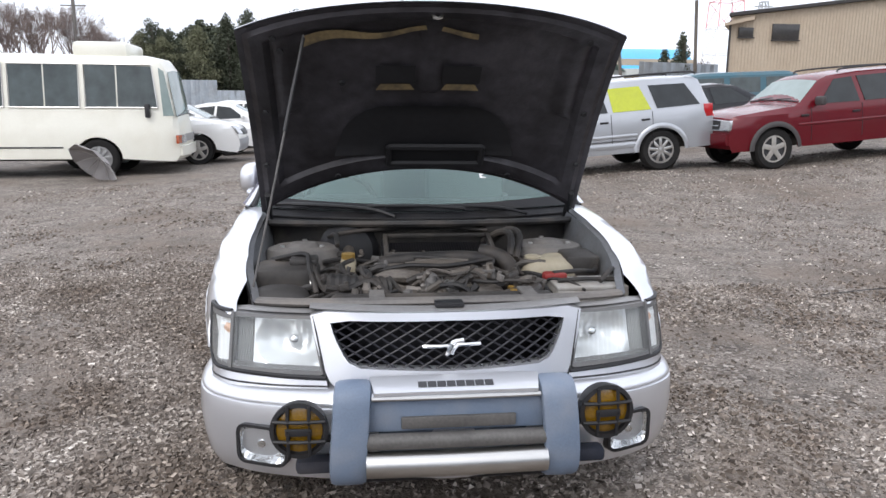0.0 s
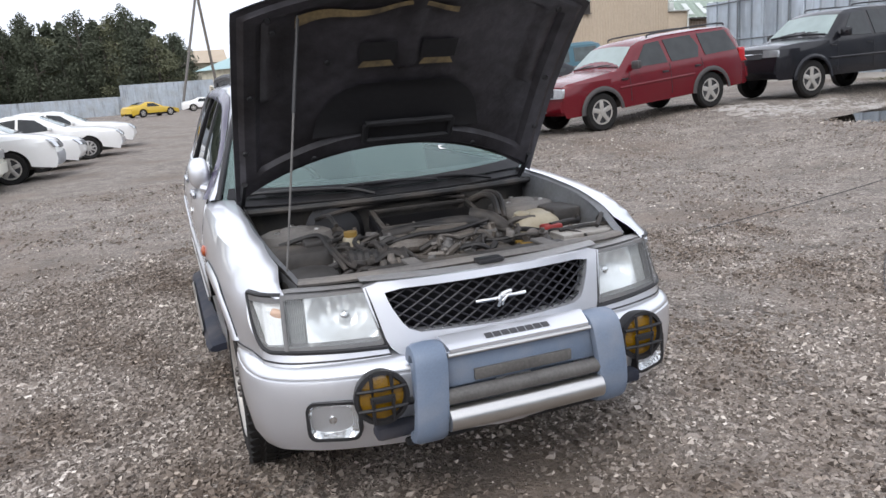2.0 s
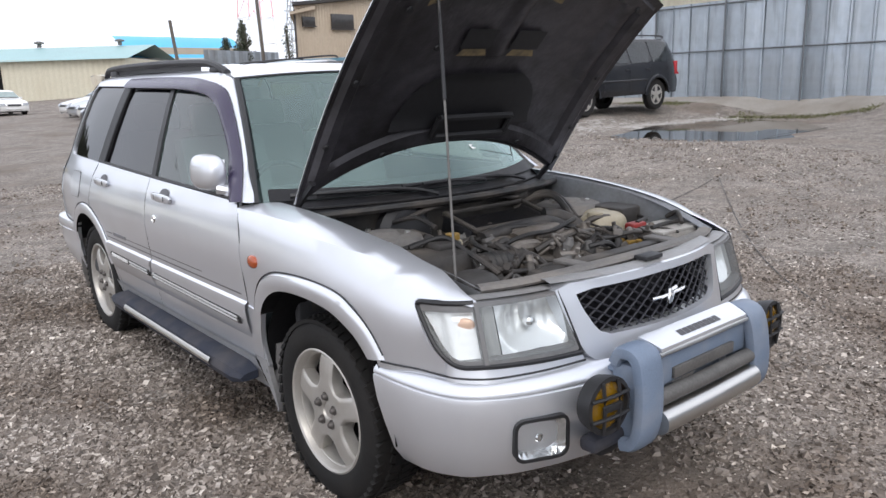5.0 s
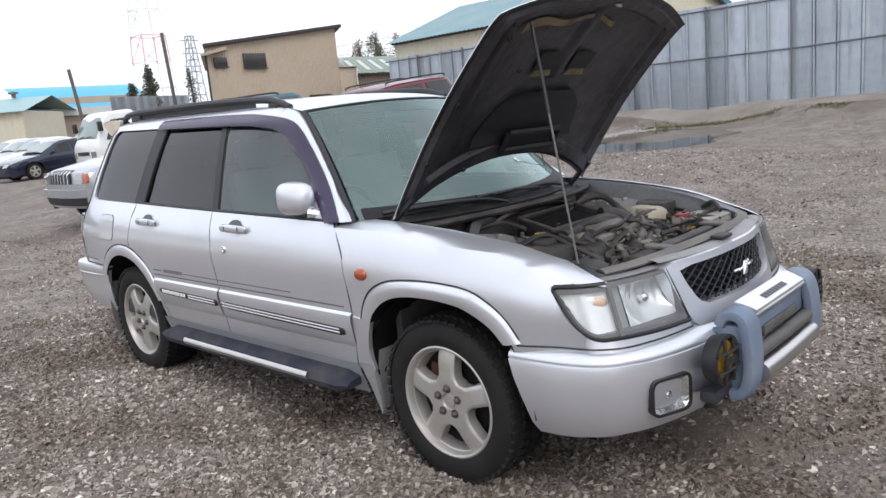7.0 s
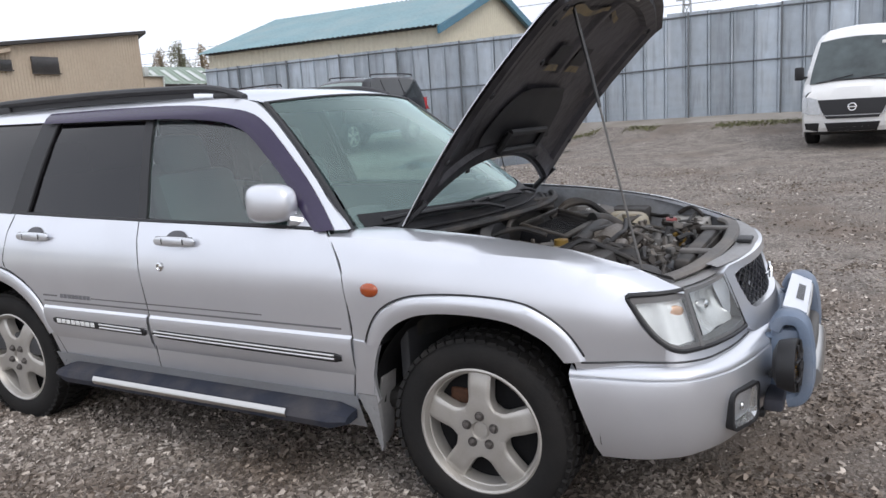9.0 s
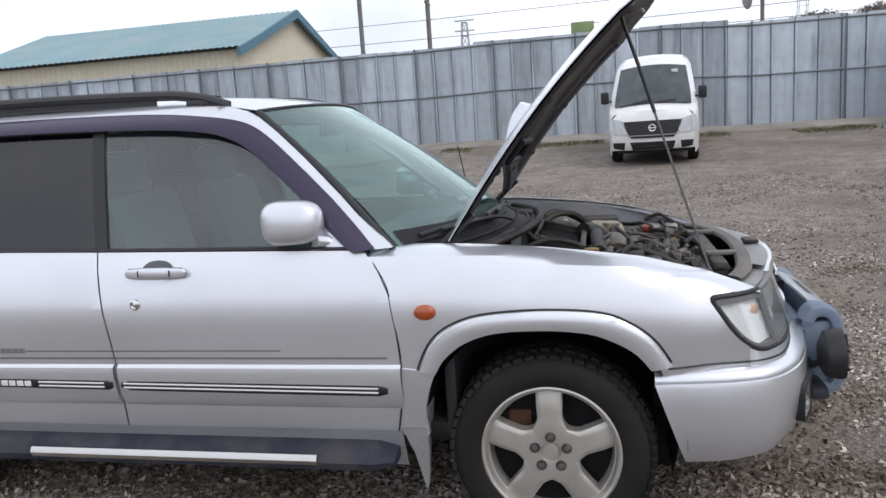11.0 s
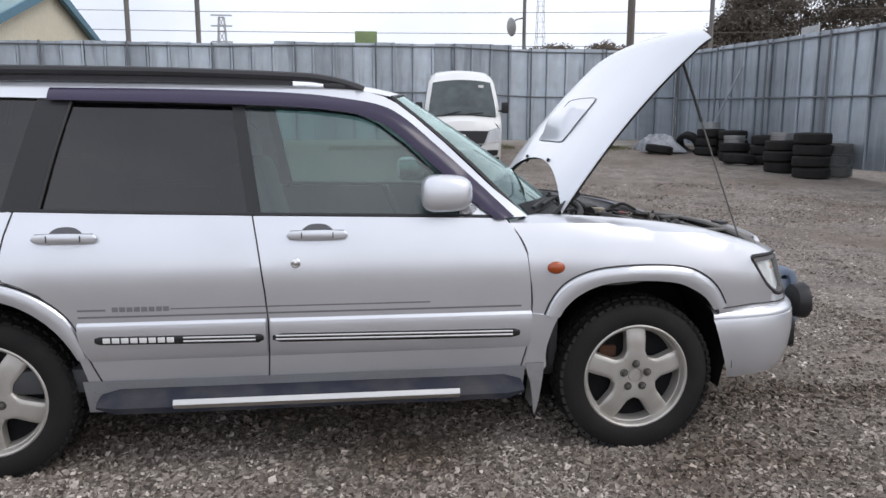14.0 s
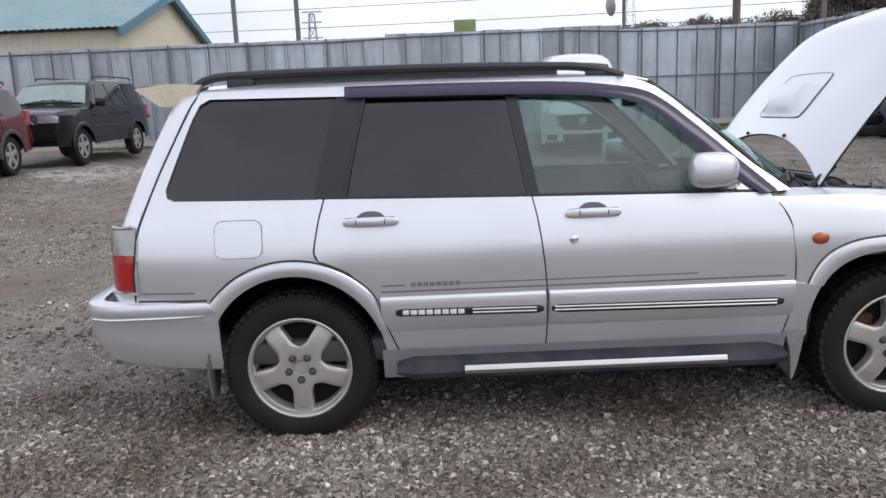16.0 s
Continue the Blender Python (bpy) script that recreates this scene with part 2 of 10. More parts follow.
BOXPLASTIC = mat("dusty_black_box", (0.034, 0.031, 0.029), 0.6, 0.0, 0.3, 6.0, 70.0, 0.15, dirt=(0.19, 0.16, 0.13), dirt_amt=0.5, dirt_scale=5.0)
CREAMTANK = mat("yellowed_tank_plastic", (0.36, 0.32, 0.235), 0.45, 0.0, 0.12, 6.0, 70.0, 0.05, dirt=(0.25, 0.20, 0.13), dirt_amt=0.6, dirt_scale=8.0)
YELLOWCAP = mat("mustard_cap", (0.28, 0.17, 0.03), 0.5, 0.0, 0.2, 12.0, 70.0, 0.1, dirt=(0.15, 0.11, 0.06), dirt_amt=0.6, dirt_scale=20.0)
REDCAP = mat("red_terminal_cover", (0.24, 0.02, 0.018), 0.5, 0.0, 0.2, 12.0, 70.0, 0.1, dirt=DUST, dirt_amt=0.4, dirt_scale=20.0)
BATTERY = mat("battery_case", (0.38, 0.37, 0.35), 0.55, 0.0, 0.15, 12.0, 70.0, 0.1, dirt=(0.2, 0.17, 0.14), dirt_amt=0.7, dirt_scale=10.0)
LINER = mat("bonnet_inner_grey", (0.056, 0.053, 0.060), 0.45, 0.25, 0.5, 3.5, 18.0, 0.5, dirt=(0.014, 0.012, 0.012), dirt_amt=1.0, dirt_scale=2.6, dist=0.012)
# near-black for the duct rim and for the shade painted into bonnet openings
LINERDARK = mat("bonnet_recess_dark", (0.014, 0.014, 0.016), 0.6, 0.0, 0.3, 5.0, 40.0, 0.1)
TANSTAIN = mat("tan_anti_rust_film", (0.24, 0.18, 0.09), 0.6, 0.0, 0.3, 12.0, 80.0, 0.1, dirt=(0.05, 0.045, 0.04), dirt_amt=0.8, dirt_scale=14.0)
SEAT = mat("grey_seat_cloth", (0.145, 0.165, 0.170), 0.9, 0.0, 0.12, 6.0, 160.0, 0.3)
DASH = mat("dark_grey_dash", (0.055, 0.056, 0.06), 0.7, 0.0, 0.12, 6.0, 160.0, 0.2)
WHITEMARK = mat("white_letters", (0.75, 0.75, 0.74), 0.4, 0.0, 0.05, 6.0, 60.0, 0.0)
DARKMARK = mat("dark_grey_letters", (0.05, 0.05, 0.055), 0.4, 0.0, 0.05, 6.0, 60.0, 0.0)
GREYMARK = mat("grey_decal", (0.20, 0.20, 0.215), 0.4, 0.2, 0.08, 6.0, 60.0, 0.0)
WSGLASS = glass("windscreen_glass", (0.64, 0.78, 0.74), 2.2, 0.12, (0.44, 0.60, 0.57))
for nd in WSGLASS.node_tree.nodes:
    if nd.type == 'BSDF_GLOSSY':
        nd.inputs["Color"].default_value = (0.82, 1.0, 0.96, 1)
DOORGLASS = glass("door_glass", (0.50, 0.67, 0.63), 2.6, 0.05, (0.40, 0.55, 0.52))
PRIVACY = glass("privacy_glass", (0.045, 0.040, 0.050), 1.75, 0.016, (0.30, 0.25, 0.32))
CLEARLENS = glass("clear_lamp_glass", (0.95, 0.96, 0.96), 1.6, 0.02)
LENS = lamp_lens("headlamp_cover", (0.93, 0.95, 0.95))
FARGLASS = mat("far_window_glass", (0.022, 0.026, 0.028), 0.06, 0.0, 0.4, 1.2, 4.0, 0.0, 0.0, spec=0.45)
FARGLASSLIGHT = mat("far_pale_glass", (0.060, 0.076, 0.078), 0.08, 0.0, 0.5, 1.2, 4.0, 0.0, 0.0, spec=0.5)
# opaque screen whose pale green base colour holds the sky's reflection
PALESCREEN = mat("far_windscreen_sky_sheen", (0.24, 0.30, 0.29), 0.10, 0.0, 0.2, 0.8, 3.0, 0.0, 0.0, spec=0.6)
LIME = mat("lime_film", (0.45, 0.50, 0.02), 0.25, 0.0, 0.1, 2.0, 20.0, 0.0, 0.5)


# ---- mesh helpers ----
def part(name, bm, material, parent=None, label="", smooth=True, angle=35, out=None):
    """Links a bmesh as one mesh object under a thing or a part."""
    me = bpy.data.meshes.new(name)
    bmesh.ops.recalc_face_normals(bm, faces=bm.faces)
    if out is not None and sum((f.normal for f in bm.faces), Vector()).dot(Vector(out)) < 0:
        bmesh.ops.reverse_faces(bm, faces=bm.faces)
    bm.to_mesh(me)
    bm.free()
    me.materials.append(material)
    if smooth and len(me.polygons):
        me.shade_smooth()
        me.set_sharp_from_angle(angle=radians(angle))
    ob = new(name, me)
    ob.parent = parent
    if label:
        ob["label"] = label
    return ob


def empty(name, m=None):
    ob = new(name)
    ob.empty_display_size = 0.2
    if m is not None:
        ob.matrix_world = m
    return ob


def lerp_tab(tab, v):
    return float(np.interp(v, [a for a, b in tab], [b for a, b in tab]))


def box(bm, cx, cy, cz, sx, sy, sz, bevel=0.01, m=None, segments=2):
    r = bmesh.ops.create_cube(bm, size=1.0, matrix=(m or Matrix()) @ Matrix.Translation((cx, cy, cz)) @ Matrix.Diagonal((sx, sy, sz, 1)))
    if bevel:
        es = list({e for v in r["verts"] for e in v.link_edges})
        bmesh.ops.bevel(bm, geom=es, offset=min(bevel, 0.45 * min(sx, sy, sz)), segments=segments, affect='EDGES', profile=0.5)
    return bm


def boxm(*a, **k):
    return box(bmesh.new(), *a, **k)


def smooth_path(pts, n=6):
    """Catmull-Rom through the points."""
    ps = [Vector(p) for p in pts]
    if len(ps) < 3:
        return ps
    out = []
    for i in range(len(ps) - 1):
        p0, p1, p2, p3 = ps[max(i - 1, 0)], ps[i], ps[i + 1], ps[min(i + 2, len(ps) - 1)]
        for k in range(n):
            t = k / n
            out.append(0.5 * ((2 * p1) + (p2 - p0) * t + (2 * p0 - 5 * p1 + 4 * p2 - p3) * t * t + (3 * p1 - p0 - 3 * p2 + p3) * t ** 3))
    out.append(ps[-1])
    return out


def tube(bm, pts, r, sides=8, n=6, flat=1.0, ribs=0.0, caps=True):
    """A tube along a smooth path; ribs: corrugated hose."""
    ps = smooth_path(pts, n) if n else [Vector(p) for p in pts]
    rings = []
    up = Vector((0, 0, 1))
    for i, p in enumerate(ps):
        d = (ps[min(i + 1, len(ps) - 1)] - ps[max(i - 1, 0)]).normalized()
        side = d.cross(up)
        if side.length < 0.05:
            side = d.cross(Vector((0, 1, 0)))
        side.normalize()
        nn = side.cross(d)
        rr = r * (1 + (ribs if i % 2 else 0))
        rings.append([bm.verts.new(p + side * rr * math.cos(a) + nn * rr * flat * math.sin(a)) for a in [2 * math.pi * k / sides for k in range(sides)]])
    for a, b in zip(rings, rings[1:]):
        for k in range(sides):
            bm.faces.new((a[k], a[(k + 1) % sides], b[(k + 1) % sides], b[k]))
    if caps:
        bm.faces.new(rings[0])
        bm.faces.new(rings[-1])
    return bm


def lathe(bm, prof, axis=(1, 0, 0), centre=(0, 0, 0), sides=32, close=False):
    """Turns a profile of (along, radius) about an axis."""
    ax = Vector(axis).normalized()
    e1 = ax.orthogonal().normalized()
    e2 = ax.cross(e1)
    c = Vector(centre)
    rings = [[bm.verts.new(c + ax * a + (e1 * math.cos(2 * math.pi * k / sides) + e2 * math.sin(2 * math.pi * k / sides)) * r) for k in range(sides)] for a, r in prof]
    pairs = list(zip(rings, rings[1:])) + ([(rings[-1], rings[0])] if close else [])
    for a, b in pairs:
        for k in range(sides):
            bm.faces.new((a[k], a[(k + 1) % sides], b[(k + 1) % sides], b[k]))
    if not close:
        if prof[0][1] > 1e-4:
            bm.faces.new(rings[0])
        if prof[-1][1] > 1e-4:
            bm.faces.new(rings[-1])
    return bm


def grid(bm, fn, nu, nv):
    """A sheet of (nu+1) x (nv+1) points from fn(u, v)."""
    vs = [[bm.verts.new(fn(i / nu, j / nv)) for j in range(nv + 1)] for i in range(nu + 1)]
    for i in range(nu):
        for j in range(nv):
            bm.faces.new((vs[i][j], vs[i + 1][j], vs[i + 1][j + 1], vs[i][j + 1]))
    return vs


def panel(poly, fn, step=0.06, thick=0.012, inward=None):
    """Fills an outline given in two numbers, cuts it into a fine net and lays it on the surface fn(a, b), with a turned-in rim."""
    bm = bmesh.new()
    vs = [bm.verts.new((a, b, 0)) for a, b in poly]
    f = bm.faces.new(vs)
    for k in (0, 1):
        lo, hi = min(p[k] for p in poly), max(p[k] for p in poly)
        x = math.ceil(lo / step) * step
        while x < hi - 1e-4:
            co = (x, 0, 0) if k == 0 else (0, x, 0)
            no = (1, 0, 0) if k == 0 else (0, 1, 0)
            if x > lo + 1e-4:
                bmesh.ops.bisect_plane(bm, geom=bm.verts[:] + bm.edges[:] + bm.faces[:], plane_co=co, plane_no=no, dist=1e-5)
            x += step
    for v in bm.verts:
        v.co = fn(v.co.x, v.co.y)
    if thick:
        es = [e for e in bm.edges if e.is_boundary]
        r = bmesh.ops.extrude_edge_only(bm, edges=es)
        d = inward if inward is not None else None
        for v in r["geom"]:
            if isinstance(v, bmesh.types.BMVert):
                dd = d if d is not None else Vector((-1 if v.co.x > 0 else 1, 0, 0))
                v.co += Vector(dd) * thick
    return bm


def ring_frame(outer, inner, fn, depth=(0, 0, 0), n=64):
    """A frame between two outlines (2D), laid on fn, with its inner edge turned in by depth."""
    def sample(poly):
        ps = [Vector((a, b, 0)) for a, b in poly]
        c = sum(ps, Vector()) / len(ps)
        out = []
        for k in range(n):
            a = 2 * math.pi * k / n
            d = Vector((math.cos(a), math.sin(a), 0))
            best = None
            for p, q in zip(ps, ps[1:] + ps[:1]):
                e = q - p
                den = d.x * e.y - d.y * e.x
                if abs(den) < 1e-9:
                    continue
                w = p - c
                t = (w.x * e.y - w.y * e.x) / den
                s = (w.x * d.y - w.y * d.x) / den
                if t > 0 and -1e-6 <= s <= 1 + 1e-6:
                    best = t if best is None else max(best, t)
            out.append(c + d * (best or 0.01))
        return out
    bm = bmesh.new()
    o, i = sample(outer), sample(inner)
    vo = [bm.verts.new(fn(p.x, p.y)) for p in o]
    vi = [bm.verts.new(fn(p.x, p.y)) for p in i]
    vd = [bm.verts.new(v.co + Vector(depth)) for v in vi]
    vb = [bm.verts.new(v.co + Vector(depth)) for v in vo]
    for k in range(n):
        j = (k + 1) % n
        bm.faces.new((vo[k], vo[j], vi[j], vi[k]))
        bm.faces.new((vi[k], vi[j], vd[j], vd[k]))
        bm.faces.new((vo[j], vo[k], vb[k], vb[j]))
    return bm


def arc(cy, cz, r, a0, a1, n=10, rz=None):
    rz = rz or r
    return [(cy + r * math.cos(radians(a0 + (a1 - a0) * k / n)), cz + rz * math.sin(radians(a0 + (a1 - a0) * k / n))) for k in range(n + 1)]


# ---- ground ----
def gz(x, y):
    """Height of the yard: level round the car, rising to the tin fence and gently far away."""
    xx = min(max(x - 1.0, 0), 17.8)
    k = min(1, max(0, (y - 6.6) / 2.6)) * min(1, max(0, (24 - y) / 8))
    rise = lerp_tab([(1, 0), (2.2, 0.03), (5, 0.24), (6.9, 0.23), (9.6, 0.36), (12.15, 0.26), (15, 0.145), (18, 0)], x) * k * k * (3 - 2 * k)
    z = 0.035 + 0.0025 * xx * xx + 0.010 * max(0, min(y, 95) - 22)
    z -= 0.05 * min(max(0, -x - 2.5), 2.8)
    z += rise
    if x < -20 or y < -12:
        return z
    n = noise.noise(Vector((x * 0.35, y * 0.35, 0))) * 0.025 + noise.noise(Vector((x * 1.1, y * 1.1, 3))) * 0.012
    return z + n


# =====================================================================
# THE SILVER CAR (front axle at y = 0, nose to -y)
# =====================================================================
car = empty("estate_car", pose(0, 1.26, 0.035))
tagged(car, "silver five-door estate car with its bonnet propped open on gravel", "car")
CARINV = car.matrix_world.inverted()


def cpart(name, bm, material, parent=None, label="", **k):
    """A part of the silver car, given in world coordinates."""
    ob = part(name, bm, material, None, label, **k)
    p = parent or car
    ob.parent = p
    ob.matrix_parent_inverse = Matrix() if parent else CARINV.copy()
    return ob


PLAN = [(-0.80, 0.60), (-0.70, 0.70), (-0.62, 0.751), (-0.50, 0.779), (-0.36, 0.812), (-0.10, 0.836), (0.4, 0.845), (1.3, 0.848), (2.4, 0.848), (2.9, 0.838), (3.2, 0.800), (3.38, 0.74)]
RISE = [(0.20, -0.085), (0.35, -0.052), (0.45, -0.034), (0.53, -0.021), (0.60, -0.014), (0.70, -0.0075), (0.77, -0.002), (0.815, 0.0), (0.85, -0.004), (0.89, -0.012), (0.93, -0.021), (0.98, -0.037), (1.02, -0.060), (1.06, -0.078), (1.2, -0.128), (1.35, -0.188), (1.45, -0.236), (1.50, -0.275), (1.535, -0.33)]
ZTOP = [(-0.66, 0.835), (-0.55, 0.872), (-0.4, 0.915), (-0.27, 0.946), (0.0, 0.982), (0.28, 1.003), (0.55, 1.012)]


ZTOP = [(p.x, p.y) for p in smooth_path([(*q, 0) for q in ZTOP], 6)]
PLAN = [(p.x, p.y) for p in smooth_path([(*q, 0) for q in PLAN], 5)]


def half_width(y, z):
    if y < 0.55:
        zt = lerp_tab(ZTOP, y)
        k = min(1, max(0, (z - 0.55) / max(zt - 0.55, 0.01)))
        z = z + (1.012 - zt) * k * k * (3 - 2 * k)
    lean_in = 0.036 * min(1, max(0, (1.25 - y) / 0.40)) * min(1, max(0, (z - 1.02) / 0.15))     # the screen pillars lean in towards the front
    return lerp_tab(PLAN, y) + lerp_tab(RISE, z) - lean_in


def side_fn(s, off=0.0):
    return lambda y, z: Vector((s * (half_width(y, z) + off), y, z))


def fender_fn(s):
    """Side surface that rolls over inwards above the shoulder."""
    def fn(y, z):
        zt = lerp_tab(ZTOP, y)
        z0 = zt - 0.035
        if z <= z0:
            return Vector((s * half_width(y, z), y, z))
        a = min(1, (z - z0) / 0.12) * math.pi / 2
        return Vector((s * (half_width(y, z0) - 0.105 * (1 - math.cos(a)) - 0.008 * math.sin(a)), y, z0 + 0.035 * math.sin(a)))
    return fn


HP = [(0.380, -0.768), (0.50, -0.748), (0.60, -0.718), (0.675, -0.684), (0.725, -0.634), (0.752, -0.580), (0.764, -0.535)]     # headlamp's plan at z = 0.68


def lamp_fn(s, off=0.0):
    """Headlamp surface: a = distance along the plan from the inner end, b = height."""
    ps = smooth_path([(x, y, 0) for x, y in HP], 6)
    acc = [0.0]
    for p, q in zip(ps, ps[1:]):
        acc.append(acc[-1] + (q - p).length)

    def fn(a, b):
        i = max(0, min(len(ps) - 2, int(np.searchsorted(acc, a)) - 1))
        k = (a - acc[i]) / max(acc[i + 1] - acc[i], 1e-6)
        p = ps[i].lerp(ps[i + 1], k)
        d = (ps[i + 1] - ps[i]).normalized()
        o = Vector((d.y, -d.x, 0))
        if o.x < 0:
            o = -o
        q = p + o * off
        return Vector((s * (q.x - (b - 0.68) * 0.05), q.y + (b - 0.68) * 0.32, b))
    fn.total = acc[-1]
    return fn


LT = 0.308                  # divider between lamp and corner lens
LE = lamp_fn(1).total       # outer end of the corner lens
LAMP_END = [(LE - 0.072, 0.6735), (LE - 0.055, 0.688), (LE - 0.040, 0.708), (LE - 0.024, 0.742), (LE - 0.010, 0.785), (LE - 0.001, 0.812), (LE - 0.003, 0.820), (LE - 0.012, 0.8255)]     # rubber's line round the outer end, bottom to top


SEAM_F = [(0.559, 1.006), (0.510, 0.94), (0.478, 0.869), (0.462, 0.75), (0.456, 0.634), (0.468, 0.50), (0.492, 0.394)]
SEAM_M = [(1.527, 1.026), (1.512, 0.95), (1.50, 0.867), (1.486, 0.75), (1.477, 0.63), (1.478, 0.50), (1.485, 0.394)]
SEAM_R = [(2.378, 1.052), (2.400, 0.97), (2.418, 0.883), (2.424, 0.84), (2.410, 0.806), (2.36, 0.788), (2.291, 0.752), (2.235, 0.695), (2.195, 0.638), (2.154, 0.54), (2.120, 0.45), (2.097, 0.39)]
ARCH_F = [(-0.345, 0.600), (-0.332, 0.640), (-0.298, 0.695), (-0.225, 0.750), (-0.12, 0.777), (0.013, 0.785), (0.15, 0.777), (0.248, 0.752), (0.322, 0.705), (0.366, 0.630), (0.385, 0.55), (0.39, 0.45)]     # wheel opening, front to back
ARCH_R = arc(2.525, 0.36, 0.375, 170, 8, 18, 0.395)     # wheel opening, back (high y) first when reversed

roof_top = [(0.60, 1.118), (0.69, 1.205), (0.79, 1.300), (0.90, 1.396), (0.97, 1.450), (1.02, 1.476), (1.10, 1.498), (1.3, 1.518), (1.8, 1.530), (2.3, 1.532), (2.7, 1.526), (2.90, 1.512)]
tail_edge = [(2.94, 1.44), (3.0, 1.31), (3.06, 1.18), (3.11, 1.06), (3.144, 0.964), (3.165, 0.85), (3.18, 0.75), (3.185, 0.655)]
opening = [(2.41, 1.048), (3.0, 1.062), (3.03, 1.075), (3.035, 1.11), (2.93, 1.39), (2.90, 1.45), (2.86, 1.472), (2.3, 1.462), (1.8, 1.452), (1.3, 1.440), (1.12, 1.418), (1.0, 1.365), (0.85, 1.255), (0.70, 1.115), (0.60, 1.02)]


def wheel(name, cy, s, turn):
    """Alloy wheel with tyre, five broad spokes, nuts and brake disc; the face looks outwards."""
    holder = new(name)
    holder.parent = car
    holder.matrix_parent_inverse = CARINV.copy()
    c = Vector((s * 0.70, cy, 0.337))
    ax = (s, 0, 0)
    rng = random.Random(3)
    bm = bmesh.new()
    prof = [(-0.095, 0.205), (-0.105, 0.25), (-0.104, 0.29), (-0.092, 0.314), (-0.06, 0.322), (0.0, 0.323), (0.06, 0.322), (0.088, 0.314), (0.101, 0.292), (0.105, 0.255), (0.098, 0.222), (0.088, 0.212), (0.07, 0.208)]
    lathe(bm, prof, ax, c, 56, close=True)
    ob = part("tyre", bm, RUBBER)
    # tread blocks
    bt = bmesh.new()
    for k in range(52):
        a = 2 * math.pi * k / 52
        for j, (u, w) in enumerate(((-0.082, 0.034), (-0.028, 0.044), (0.028, 0.044), (0.082, 0.034))):
            aa = a + (0.5 if j % 2 else 0) * 2 * math.pi / 52
            r = 0.3235 if j in (1, 2) else 0.3165
            m = Matrix.Translation(c) @ Matrix.Rotation(aa, 4, 'X') @ Matrix.Translation((s * u, 0, r)) @ Matrix.Rotation(0.3 * (1 if j % 2 else -1), 4, 'Z')
            bmesh.ops.create_cube(bt, size=1, matrix=m @ Matrix.Diagonal((w, 0.028, 0.014, 1)))
    tread = part("tread", bt, RUBBER, smooth=False)
    # rim barrel and lip
    br = bmesh.new()
    lathe(br, [(0.084, 0.224), (0.097, 0.223), (0.1005, 0.216), (0.096, 0.209), (0.080, 0.203), (0.05, 0.198), (-0.08, 0.195), (-0.08, 0.19), (0.05, 0.192), (0.072, 0.198)], ax, c, 60, close=True)
    rim = part("rim", br, ALLOY)
    # one cast face: hub, five broad spokes with rounded windows between them, outer band
    R0, R1, FI, FO = 0.092, 0.2035, 0.030, 0.010

    def dish(r):
        return 0.083 + 0.008 * math.sin(math.pi * min(1, r / 0.2)) - 0.006 * max(0, (r - 0.15) / 0.05) ** 2

    sp = bmesh.new()
    for k in range(5):
        m = Matrix.Translation(c) @ Matrix.Rotation(turn + 2 * math.pi * k / 5, 4, 'X')

        def fn(u, v, m=m):
            r = R0 - 0.012 + (R1 - R0 + 0.012) * u
            w = 0.0385 + 0.004 * u
            if r < R0 + FI:
                w += FI - math.sqrt(max(0, FI * FI - (R0 + FI - r) ** 2)) if r > R0 else FI
            if r > R1 - FO:
                w += (FO - math.sqrt(max(0, FO * FO - (r - R1 + FO) ** 2))) * 0.95 if r < R1 else FO * 0.95
            e = (v - 0.5) * 2
            ang = w * e / r
            return m @ Vector((s * (dish(r) - 0.007 * abs(e) ** 8), r * math.sin(ang), r * math.cos(ang)))
        top = grid(sp, fn, 26, 10)
        for row in (0, 10):
            es = [sp.edges.get((top[i][row], top[i + 1][row])) for i in range(26)]
            r = bmesh.ops.extrude_edge_only(sp, edges=es)
            for v in r["geom"]:
                if isinstance(v, bmesh.types.BMVert):
                    v.co.x -= s * 0.042
    lathe(sp, [(0.03, R0), (dish(R0) - 0.006, R0), (dish(R0) - 0.001, R0 - 0.004), (dish(0.06), 0.06), (dish(0.03), 0.034), (0.078, 0.030), (0.078, 0.0)], ax, c, 50)
    spokes = part("spokes", sp, ALLOY)
    nuts = []
    for k in range(5):
        a = turn + 2 * math.pi * k / 5
        p = c + Matrix.Rotation(a, 3, 'X') @ Vector((0, 0, 0.0525))
        bn = bmesh.new()
        lathe(bn, [(0.080, 0.0175), (0.0915, 0.0170), (0.0890, 0.0125), (0.097, 0.0118), (0.1035, 0.0085), (0.1055, 0.0)], ax, p, 12)
        nuts.append(part("wheel_nut", bn, NUTDARK))
    bc = bmesh.new()
    lathe(bc, [(0.072, 0.026), (0.0805, 0.0255), (0.0820, 0.0235), (0.0822, 0.0)], ax, c, 28)
    cap = part("hub_cap", bc, ALLOY)
    bd = bmesh.new()
    lathe(bd, [(-0.01, 0.135), (0.012, 0.135), (0.012, 0.07), (0.03, 0.06), (0.03, 0.0)], ax, c, 32)
    box(bd, c.x - s * 0.005, c.y + 0.10, c.z + 0.06, 0.07, 0.08, 0.12, 0.015)
    disc = part("brake_disc", bd, RUST)
    # added black disc in place of the shade inside the rim barrel
    bb = bmesh.new()
    lathe(bb, [(0.020, 0.1945), (0.024, 0.1945), (-0.012, 0.15), (-0.012, 0.0)], ax, c, 36)
    back = part("barrel_shade", bb, WHEELWELL)
    for ob2 in (ob, tread, rim, spokes, cap, disc, back, *nuts):
        ob2.parent = holder
    return holder


